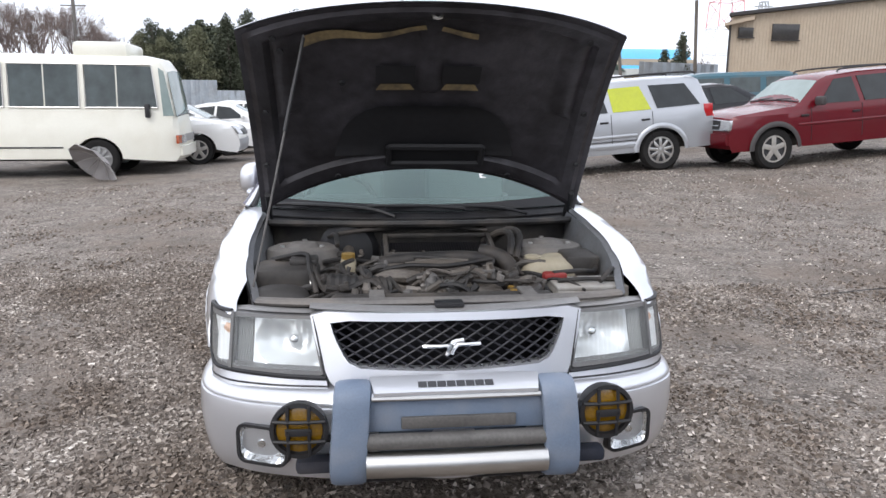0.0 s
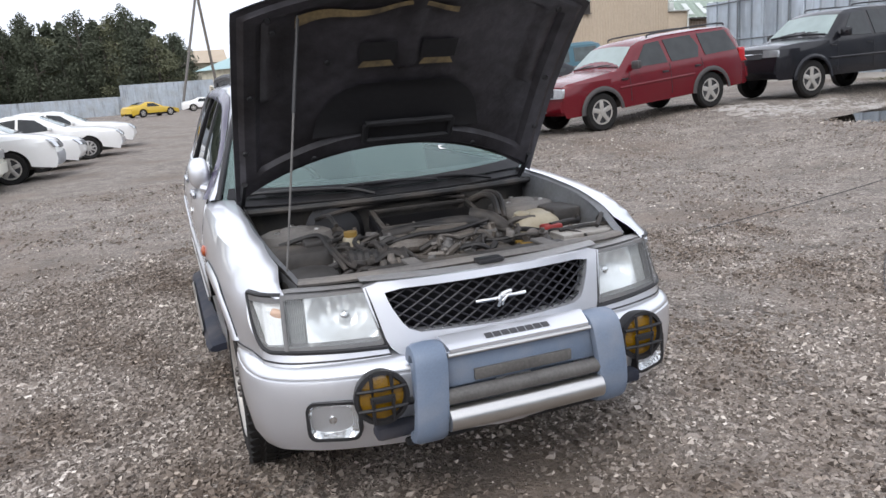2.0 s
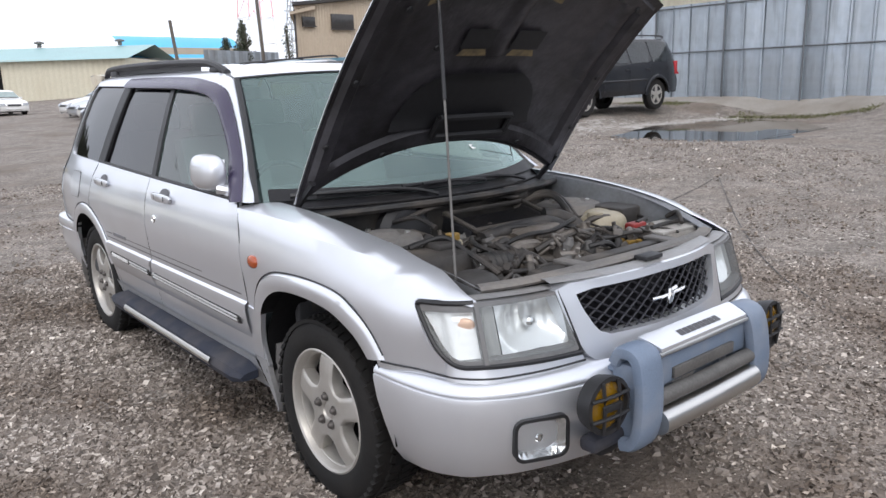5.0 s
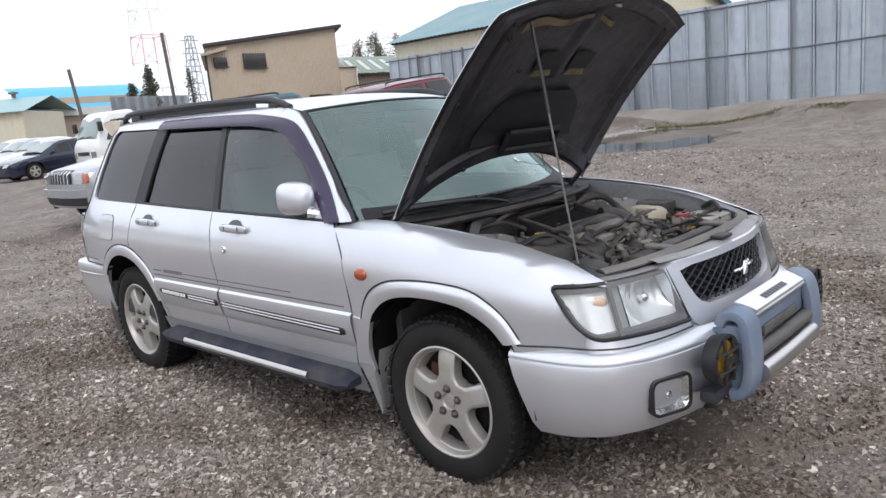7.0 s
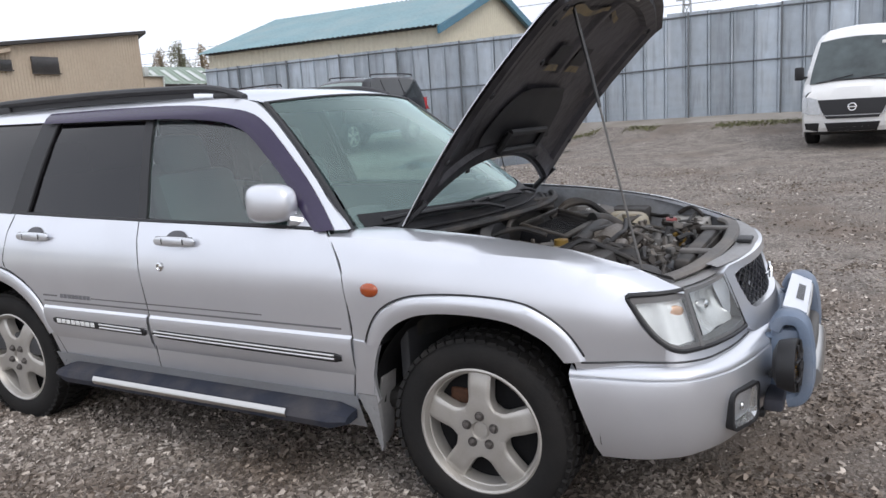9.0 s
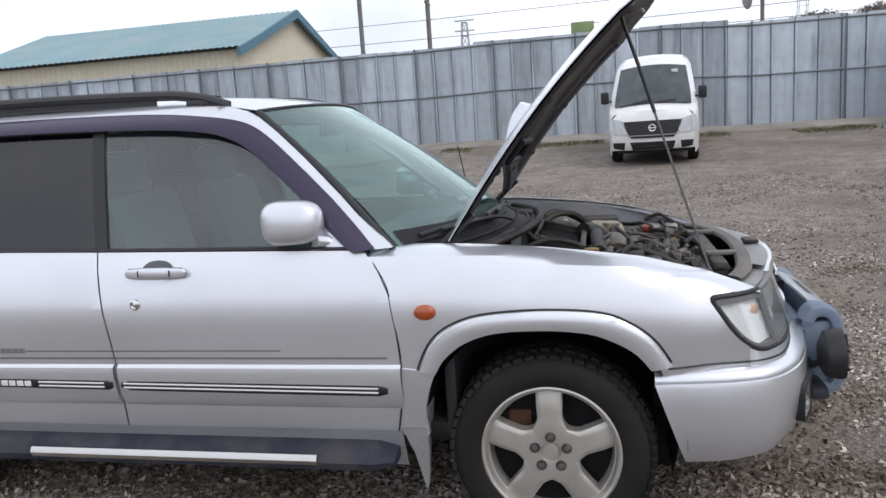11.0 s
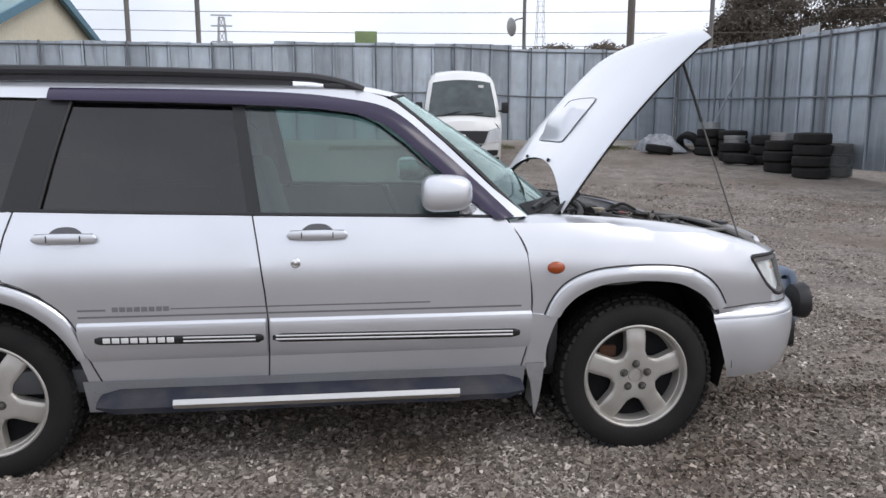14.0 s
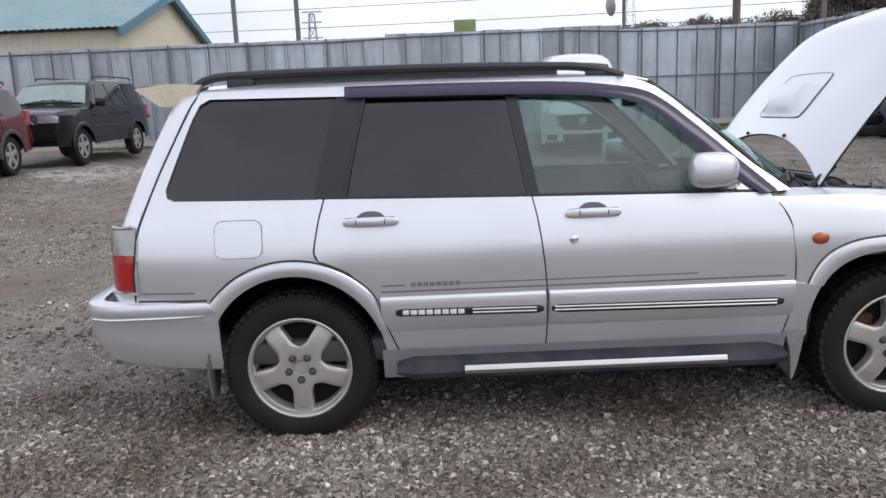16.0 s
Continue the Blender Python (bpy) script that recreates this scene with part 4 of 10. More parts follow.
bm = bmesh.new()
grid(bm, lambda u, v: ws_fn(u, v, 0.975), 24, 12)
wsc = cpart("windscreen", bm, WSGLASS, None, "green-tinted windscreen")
bm = bmesh.new()
tube(bm, [ws_fn(0, v, 1.0, -0.002) for v in np.linspace(0, 1, 8)], 0.014, 6, 2, 0.7)
tube(bm, [ws_fn(1, v, 1.0, -0.002) for v in np.linspace(0, 1, 8)], 0.014, 6, 2, 0.7)
tube(bm, [ws_fn(u, 1, 1.0, 0.0) for u in np.linspace(0, 1, 12)], 0.009, 6, 2, 0.7)
cpart("screen_seal", bm, PLASTIC, wsc)
bm = bmesh.new()
grid(bm, lambda u, v: ws_fn(0.70 + 0.025 * u * (0.6 + 0.4 * math.cos(6 * v)), 0.24 + 0.035 * v, 0.975, 0.003), 3, 4)
cpart("sticker", bm, WHITEMARK, wsc, "small pale sticker")
bm = bmesh.new()
grid(bm, lambda u, v: ws_fn(0.02 + 0.96 * u, 0.0 + 0.10 * v, 0.975, -0.003), 20, 3)
cpart("frit_band", bm, PLASTIC, wsc)
# black printed band along the foot of the windscreen
bm = bmesh.new()
grid(bm, lambda u, v: ws_fn(0.01 + 0.98 * u, 0.085 * v * (1 - 0.45 * math.sin(math.pi * u)), 0.97, 0.004), 24, 2)
cpart("screen_band", bm, SCUTTLE)
# scuttle panel, wipers
bm = bmesh.new()


def scuttle(u, v):
    k = (u - 0.5) * 2
    b = Vector((0.74 * k, 0.475 - 0.27 * (1 - k * k), 1.004 + 0.008 * (1 - k * k)))
    f = Vector((0.70 * k, 0.27 - 0.20 * (1 - k * k), 0.955 + 0.02 * (1 - k * k)))
    return b.lerp(f, v) + Vector((0, 0, -0.02 * math.sin(math.pi * v)))


grid(bm, scuttle, 24, 6)
sc = cpart("scuttle", bm, SCUTTLE, None, "black scuttle panel with pressed ridges")
for v0, r in ((0.30, 0.006), (0.62, 0.008), (0.80, 0.006)):
    cpart("scuttle_ridge", tube(bmesh.new(), [scuttle(u, v0) + Vector((0, 0, 0.004)) for u in np.linspace(0.03, 0.97, 15)], r, 6, 3), HOSE if v0 > 0.5 else SCUTTLE, sc)
cpart("scuttle_seal", tube(bmesh.new(), [scuttle(u, 1.0) + Vector((0, 0, 0.01)) for u in np.linspace(0.01, 0.99, 15)], 0.014, 7, 3), HOSE)
for x0, x1, v1 in ((0.45, -0.16, 0.018), (-0.12, -0.56, 0.015)):
    bm = bmesh.new()
    k0 = x0 / 0.70
    p0 = scuttle(k0 / 2 + 0.5, 0.35) + Vector((0, 0, 0.02))
    p1 = ws_fn(x1 / 0.72 / 2 + 0.5, v1, 0.97, 0.02)
    tube(bm, [p0, p0.lerp(p1, 0.3) + Vector((0, 0, 0.02)), p1], 0.008, 6, 4)
    b0 = ws_fn((x1 + 0.34) / 0.72 / 2 + 0.5, v1 - 0.01, 0.97, 0.008)
    b1 = ws_fn((x1 - 0.08) / 0.72 / 2 + 0.5, v1 + 0.01, 0.97, 0.008)
    tube(bm, [b0, b0.lerp(b1, 0.5) + Vector((0, 0, 0.008)), b1], 0.009, 6, 4)
    cpart("wiper", bm, PLASTIC)

# tailgate, rear screen, spoiler
bm = bmesh.new()
TG = [(2.90, 1.512)] + tail_edge


def tg_fn(u, v, off=0.0):
    k = (u - 0.5) * 2
    k = math.copysign(1 - (1 - abs(k)) ** 3, k)
    x = v * (len(TG) - 1)
    i = min(int(x), len(TG) - 2)
    f = x - i
    y = TG[i][0] * (1 - f) + TG[i + 1][0] * f
    z = TG[i][1] * (1 - f) + TG[i + 1][1] * f
    return Vector((k * (half_width(y, z) - 0.006), y + 0.090 * (1 - abs(k) ** 40) + 0.035 * (1 - k * k) + off + 0.004, z + 0.02 * (1 - k * k) * (1 - v)))


grid(bm, tg_fn, 20, 24)
tg = cpart("tailgate", bm, SILVER)
bm = bmesh.new()
grid(bm, lambda u, v: tg_fn(0.27 + 0.46 * u, 0.06 + 0.5 * v, 0.006), 12, 8)
cpart("rear_screen", bm, PRIVACY, tg)
bm = bmesh.new()
spoiler_ends = []
SPOILEREND = mat("weathered_spoiler_paint", (0.66, 0.60, 0.48), 0.6, 0.0, 0.15, 7.0, 60.0, 0.1, dirt=(0.42, 0.31, 0.17), dirt_amt=0.8, dirt_scale=7.0)
grid(bm, lambda u, v: Vector(((u - 0.5) * 2 * (0.555 - 0.012 * v), 2.90 + 0.29 * v + 0.02 * math.sin(math.pi * u), 1.530 + 0.018 * math.sin(math.pi * v * 0.8) - 0.004 * v)), 14, 8)
grid(bm, lambda u, v: Vector(((u - 0.5) * 2 * (0.555 - 0.012 * v), 2.98 + 0.21 * v + 0.02 * math.sin(math.pi * u), 1.445 + 0.08 * v)), 14, 4)
for s in (-1, 1):
    be = bmesh.new()
    vs = [be.verts.new(p) for p in ((s * 0.556, 2.90, 1.536), (s * 0.552, 3.05, 1.546), (s * 0.547, 3.19, 1.528), (s * 0.550, 3.09, 1.452), (s * 0.554, 2.975, 1.445))]
    vb = [be.verts.new(v.co - Vector((s * 0.02, 0, 0))) for v in vs]
    be.faces.new(vs)
    for k in range(5):
        be.faces.new((vs[k], vs[(k + 1) % 5], vb[(k + 1) % 5], vb[k]))
    spoiler_ends.append(be)
sp_ob = cpart("roof_spoiler", bm, SILVER, None, "silver roof spoiler with weathered yellowish ends")
for be in spoiler_ends:
    cpart("spoiler_end", be, SPOILEREND, sp_ob, "weathered yellowish end", smooth=False)
# rear bumper
RB = [(0.812, 2.845), (0.822, 3.0), (0.820, 3.17), (0.808, 3.29), (0.765, 3.375), (0.66, 3.42), (0.42, 3.445), (0.0, 3.46)]
RBP = [(0.652, -0.05), (0.655, 0.0), (0.648, 0.012), (0.63, 0.018), (0.602, 0.016), (0.592, 0.004), (0.50, 0.004), (0.42, -0.008), (0.36, -0.03), (0.345, -0.06)]


def plan_loft(bm, plan, prof, s, zfn=None, n=20):
    ps = smooth_path([(x, y, 0) for x, y in plan], 4)
    m = len(ps) - 1
    rows = []
    for i, p in enumerate(ps):
        d = (ps[min(i + 1, m)] - ps[max(i - 1, 0)]).normalized()
        out = Vector((d.y, -d.x, 0)) * (1 if plan[-1][1] > plan[0][1] else -1)
        row = []
        for z, o in prof:
            q = p + out * o
            zz = zfn(i / m, z) if zfn else z
            row.append(bm.verts.new((s * max(q.x, 0.0), q.y, zz)))
        rows.append(row)
    for a, b in zip(rows, rows[1:]):
        for k in range(len(prof) - 1):
            bm.faces.new((a[k], a[k + 1], b[k + 1], b[k]))
    return rows


bm = bmesh.new()
for s in (-1, 1):
    plan_loft(bm, RB, RBP, s, lambda u, z: z - (0.0 if z > 0.6 else 0.015 * (1 - u)) + 0.075 * min(1, u / 0.57) ** 1.4 * max(0, min(1, (0.56 - z) / 0.16)))
bmesh.ops.remove_doubles(bm, verts=bm.verts, dist=0.002)
cpart("rear_bumper", bm, SILVER)
for s in (-1, 1):
    cpart("bumper_joint", tube(bmesh.new(), [side_fn(s, 0.002)(y, 0.6575) for y in np.linspace(2.88, 3.17, 7)], 0.0035, 6, 2), PLASTIC)
cpart("bumper_crease", tube(bmesh.new(), [(-0.823, 2.90, 0.592), (-0.831, 3.0, 0.590), (-0.832, 3.08, 0.589), (-0.829, 3.17, 0.588), (-0.816, 3.293, 0.586), (-0.771, 3.382, 0.584)], 0.006, 6, 4), SILVER)
# under-body
bm = bmesh.new()
box(bm, 0, 1.26, 0.36, 1.40, 3.2, 0.08, 0.03)
box(bm, 0, -0.55, 0.40, 0.9, 0.45, 0.10, 0.03)
cpart("underbody", bm, BAYDARK)
# cabin floor and fire wall
bm = bmesh.new()
box(bm, 0, 1.75, 0.40, 1.56, 2.6, 0.10, 0.02)
box(bm, 0, 0.33, 0.66, 1.40, 0.04, 0.60, 0.01)
cpart("cabin_floor", bm, DASH)

# ---- nose of the silver car ----
FB = [(0.803, -0.328), (0.804, -0.46), (0.790, -0.58), (0.748, -0.678), (0.655, -0.752), (0.55, -0.797), (0.42, -0.832), (0.25, -0.862), (0.0, -0.875)]
FBP = [(0.629, -0.16), (0.627, -0.075), (0.621, -0.040), (0.612, -0.018), (0.601, -0.004), (0.591, 0.001), (0.586, 0.001), (0.583, -0.003), (0.579, 0.003), (0.566, 0.006), (0.50, 0.008), (0.43, 0.001), (0.375, -0.012), (0.335, -0.035), (0.325, -0.07)]


def fb_z(u, z):
    """The bumper's upper edge drops towards the wheel."""
    k = max(0, 1 - u / 0.45)
    return z - (0.010 * k * k if z > 0.55 else 0.0) - (0.026 * k if z < 0.40 else 0)


bm = bmesh.new()
for s in (-1, 1):
    plan_loft(bm, FB, FBP, s, fb_z)
bmesh.ops.remove_doubles(bm, verts=bm.verts, dist=0.002)
for v in bm.verts:
    k = max(0.0, min(1.0, (v.co.y + 0.60) / 0.245))
    v.co.y -= k * max(-0.02, 0.55 - v.co.z) * 0.34
fbump = cpart("front_bumper", bm, SILVER)
cpart("bumper_lip", boxm(0, -0.79, 0.345, 0.72, 0.10, 0.03, 0.01), PLASTIC, fbump)

def lamp_outline(s, poly, off=0.003, r=0.0075):
    """Black rubber bead along a line on the lamp's surface."""
    f = lamp_fn(s, off)
    pts = []
    for (a0, b0), (a1, b1) in zip(poly, poly[1:]):
        n = max(1, round(math.hypot(a1 - a0, b1 - b0) / 0.02))
        pts += [f(a0 + (a1 - a0) * k / n, b0 + (b1 - b0) * k / n) for k in range(n)]
    return tube(bmesh.new(), pts + [f(*poly[-1])], r, 7, 2)


def shrink(poly, d):
    """Outline moved towards its middle by d."""
    ca, cb = sum(p[0] for p in poly) / len(poly), sum(p[1] for p in poly) / len(poly)
    return [(a + (ca - a) / max(abs(ca - a), d * 2) * d, b + (cb - b) / max(abs(cb - b), d * 2) * d) for a, b in poly]


for s in (-1, 1):
    fn = lamp_fn(s)
    head_out = [(0.004, 0.660), (LT - 0.001, 0.668), (LT - 0.001, 0.832), (0.050, 0.830)]
    head = [(0.016, 0.676), (LT - 0.008, 0.678), (LT - 0.008, 0.819), (0.054, 0.822)]
    corner_out = [(LT + 0.002, 0.668), (LE - 0.105, 0.664)] + LAMP_END + [(LE - 0.03, 0.828), (LT + 0.002, 0.832)]
    corner = [(LT + 0.009, 0.679), (LE - 0.105, 0.676), (LE - 0.082, 0.684), (LE - 0.065, 0.699), (LE - 0.052, 0.716), (LE - 0.036, 0.748), (LE - 0.022, 0.786), (LE - 0.018, 0.801), (LE - 0.06, 0.804), (LT + 0.009, 0.808)]
    edge = [(-0.001, 0.652), (LT, 0.661), (LE - 0.115, 0.659), (LE - 0.09, 0.664)] + LAMP_END + [(LE - 0.03, 0.828), (LT + 0.006, 0.832)]
    bz = cpart("headlamp", lamp_outline(s, edge), PLASTIC, None, "clear headlamp with corner lamp in a black surround")
    cpart("lamp_inner_seal", lamp_outline(s, [(-0.001, 0.652), (0.045, 0.832)], 0.002, 0.006), PLASTIC, bz)
    cpart("headlamp_bezel", ring_frame(head_out, head, lamp_fn(s, 0.004), (-s * 0.01, 0.035, 0), 120), BEZEL, bz)
    cpart("corner_bezel", ring_frame(corner_out, corner, lamp_fn(s, 0.003), (-s * 0.016, 0.014, 0), 120), BEZEL, bz)
    cpart("headlamp_lens", panel(shrink(head, -0.002), lamp_fn(s, 0.007), 0.03, 0.004, (0, 1, 0)), LENS, bz, "clear moulded lens")
    cpart("corner_lens", panel(corner, lamp_fn(s, 0.006), 0.03, 0.004, (0, 1, 0)), LENS, bz, "clear corner lens with amber bulb")
    # reflector bowl behind the cover, with a flat grey ribbed field at its outer side
    bm = bmesh.new()

    def rfn(u, v, fn=fn):
        a = 0.008 + (LT - 0.070) * u
        r = math.hypot((u - 0.48) / 0.50, (v - 0.48) / 0.58)
        dep = 0.030 + 0.060 * max(0, 1 - r * r) + 0.002 * math.sin(40 * u) * (v > 0.3)
        return fn(a, 0.672 + 0.150 * v) + Vector((-s * dep * 0.3, dep * 0.95, 0))
    grid(bm, rfn, 40, 20)
    cpart("reflector", bm, REFLECT, bz)
    bm = bmesh.new()
    pc = fn(LT * 0.40, 0.742) + Vector((-s * 0.015, 0.055, 0))
    lathe(bm, [(-0.03, 0.012), (-0.012, 0.018), (0.0, 0.016), (0.006, 0.010), (0.008, 0.0)], (s * 0.25, -1, 0), pc, 20)
    cpart("bulb_shield", bm, CHROME, bz)
    bm = bmesh.new()
    grid(bm, lambda u, v, fn=fn: fn(LT - 0.066 + 0.062 * u, 0.672 + 0.150 * v) + Vector((-s * 0.006, 0.022 + 0.014 * (1 - u) + 0.0025 * (int(u * 18) % 2), 0)), 18, 2)
    cpart("lamp_side_rib", bm, GREYRIB, bz)
    # corner reflector and bulb
    back = lamp_fn(s, -0.011)
    cpart("corner_reflector", panel(shrink(corner, -0.008), lambda a, b: back(a, b) + Vector((-s * 0.008 * math.sin((a - LT) * 60), 0.003 * math.sin(b * 240), 0)), 0.012, 0), BRIGHTREF, bz)
    bm = bmesh.new()
    bmesh.ops.create_uvsphere(bm, u_segments=16, v_segments=10, radius=0.017, matrix=Matrix.Translation(fn(LT + 0.046, 0.768) + Vector((-s * 0.013, 0.012, 0))) @ Matrix.Rotation(s * radians(48), 4, 'Z') @ Matrix.Diagonal((1.9, 0.5, 1.15, 1)))
    cpart("indicator_bulb", bm, AMBERPALE, bz)
    cpart("lamp_divider", panel([(LT - 0.006, 0.833), (LT - 0.005, 0.667), (LT + 0.006, 0.667), (LT + 0.005, 0.833)], lamp_fn(s, 0.009), 0.03, 0.012, (0, 1, 0)), BEZEL, bz)
    # painted strip under the lamp, butted against the wing
    strip = [(-0.003, 0.645), (-0.014, 0.600), (LE - 0.068, 0.600), (LE - 0.068, 0.6745), (LE - 0.09, 0.662), (LE - 0.115, 0.656), (LT, 0.656), (0.02, 0.647)]
    cpart("lamp_filler", panel(strip, lamp_fn(s, 0.001), 0.04, 0.02, (0, 1, 0)), SILVER)
    # dark joint between the nose and the bumper
    f2 = lamp_fn(s, 0.001)
    joint = [f2(LE * 0.86 * k / 8 - 0.01, 0.6285) for k in range(9)] + [Vector((s * (half_width(y, 0.626) + 0.001), y, 0.6265 - 0.05 * max(0, y + 0.5))) for y in (-0.56, -0.52, -0.48, -0.44, -0.40, -0.36)]
    cpart("bumper_joint", tube(bmesh.new(), joint, 0.0032, 6, 2), PLASTIC)
    # fog lamp in a black recess
    c = Vector((s * 0.578, -0.796, 0.455))
    yaw = Matrix.Rotation(s * radians(24), 4, 'Z')
    m = Matrix.Translation(c) @ yaw

    def fogp(a, off, b, s=s):
        """Point on the bumper's curve at the fog lamp; off is the depth behind it."""
        x = 0.578 + s * a * 0.9
        return Vector((s * x, float(np.interp(x, [q[0] for q in FB[::-1]], [q[1] for q in FB[::-1]])) - 0.026 + off, 0.455 + b))
    fr = lambda a, b: fogp(a, 0, b)

    def rr(w, h, r, n=5):
        out = []
        for cx, cz, a0 in ((w - r, h - r, 0), (-w + r, h - r, 90), (-w + r, -h + r, 180), (w - r, -h + r, 270)):
            out += [(cx + r * math.cos(radians(a0 + 90 * k / n)), cz + r * math.sin(radians(a0 + 90 * k / n))) for k in range(n + 1)]
        return out
    fog = cpart("fog_lamp", ring_frame(rr(0.088, 0.064, 0.030), rr(0.079, 0.055, 0.024), fr, tuple(yaw @ Vector((0, 0.05, 0))), 48), PLASTIC, None, "clear fog lamp in a black surround")
    bm = bmesh.new()
    grid(bm, lambda u, v, fogp=fogp: fogp((u - 0.5) * 0.158, 0.006 + 0.040 * (math.sin(math.pi * u) * math.sin(math.pi * v)) ** 0.7 + 0.012 * math.sin(171 * u + 93 * v) * math.sin(math.pi * u) * math.sin(math.pi * v), (v - 0.5) * 0.110), 9, 7)
    cpart("fog_reflector", bm, FACET, fog, smooth=False)
    bm = panel(rr(0.074, 0.051, 0.022), lambda a, b, fogp=fogp: fogp(a, 0.003, b), 0.03, 0)
    cpart("fog_lens", bm, CLEARLENS, fog)
    bm = bmesh.new()
    lathe(bm, [(0.0, 0.014), (0.006, 0.012), (0.008, 0.0)], (0, -1, 0), fogp(0, 0.02, 0), 14)
    cpart("fog_bulb", bm, CHROME, fog)


# grille
def gr_fn(off=0.0):
    return lambda x, z: Vector((x, -0.808 + 0.42 * x * x + (z - 0.76) * 0.28 + off, z))


G_OUT = [(-0.430, 0.848), (0.0, 0.854), (0.430, 0.848), (0.418, 0.78), (0.394, 0.70), (0.368, 0.642), (0.335, 0.616), (0.0, 0.610), (-0.335, 0.616), (-0.368, 0.642), (-0.394, 0.70), (-0.418, 0.78)]
G_IN = [(-0.368, 0.824), (0.0, 0.830), (0.368, 0.824), (0.354, 0.775), (0.322, 0.714), (0.305, 0.697), (0.28, 0.688), (0.0, 0.684), (-0.28, 0.688), (-0.305, 0.697), (-0.322, 0.714), (-0.354, 0.775)]
gs = cpart("grille", ring_frame(G_OUT, G_IN, gr_fn(-0.006), (0, 0.05, 0), 96), SILVER, None, "silver grille surround with black diamond mesh")
bm = bmesh.new()
grid(bm, lambda u, v: Vector(((u - 0.5) * 0.86, -0.69 + 0.10 * (abs(u - 0.5) * 2) ** 2, 0.59 + 0.25 * v)), 8, 2)
cpart("grille_backing", bm, GRILLEBLACK, gs)


def inside(x, z, poly):
    n, c = len(poly), False
    for i in range(n):
        (x1, z1), (x2, z2) = poly[i], poly[(i + 1) % n]
        if (z1 > z) != (z2 > z) and x < (x2 - x1) * (z - z1) / (z2 - z1) + x1:
            c = not c
    return c


GB = [(a * 1.02, 0.755 + (b - 0.755) * 1.06) for a, b in G_IN]
bm = bmesh.new()
for sgn in (-1, 1):
    for k in range(-22, 23):
        run = []
        for i in range(81):
            t = -0.5 + i / 80
            z = 0.74 + t * 0.20
            x = k * 0.053 + sgn * t * 0.20 * 1.72
            ok = inside(x, z, GB)
            if ok:
                run.append(gr_fn(0.018)(x, z))
        if len(run) > 3:
            tube(bm, [run[0], run[len(run) // 2], run[-1]], 0.0036, 5, 4)
cpart("grille_mesh", bm, GRILLEMESH, gs)
# badge: bright bar with a crossed hook
bm = bmesh.new()
for dz, x0, x1 in ((0.0, -0.088, 0.0), (0.004, 0.0, 0.088)):
    tube(bm, [gr_fn(-0.008)(x0, 0.757 + dz), gr_fn(-0.012)((x0 + x1) / 2, 0.758 + dz), gr_fn(-0.008)(x1, 0.758 + dz)], 0.006, 6, 3, 1.0)
tube(bm, [gr_fn(-0.010)(-0.016, 0.732), gr_fn(-0.014)(-0.008, 0.752), gr_fn(-0.014)(0.002, 0.770), gr_fn(-0.012)(0.036, 0.775)], 0.0075, 6, 5)
tube(bm, [gr_fn(-0.010)(-0.002, 0.734), gr_fn(-0.014)(0.008, 0.754), gr_fn(-0.014)(0.018, 0.762)], 0.006, 6, 5)
cpart("badge", bm, CHROME, gs, "bright metal badge")
# locking platform above the grille
bm = bmesh.new()
grid(bm, lambda u, v: Vector(((u - 0.5) * 2 * (0.43 + 0.24 * v * 0), -0.80 + 0.42 * ((u - 0.5) * 0.86) ** 2 + 0.024 + 0.075 * v, 0.852 + 0.008 * math.sin(math.pi * v))), 16, 4)
cpart("front_panel_top", bm, DUSTYSILVER)
bm = bmesh.new()
tube(bm, [(-0.60, -0.575, 0.846), (-0.42, -0.64, 0.854), (0, -0.675, 0.860), (0.42, -0.64, 0.854), (0.60, -0.575, 0.846)], 0.026, 8, 6, 0.5)
cpart("lock_panel", bm, BAYPAINT)
for s in (-1, 1):
    f = lamp_fn(s)
    bm = bmesh.new()
    grid(bm, lambda u, v: f(0.03 + 0.335 * u, 0.836 - 0.012 * max(0, u - 0.75) * 4) + Vector((-s * 0.02 * v * u, 0.012 + 0.055 * v, 0.004 * math.sin(math.pi * v))), 12, 3)
    cpart("lamp_cover_strip", bm, DUSTYSILVER)
cpart("bonnet_latch", boxm(0.0, -0.735, 0.868, 0.09, 0.05, 0.014, 0.004), PLASTIC)

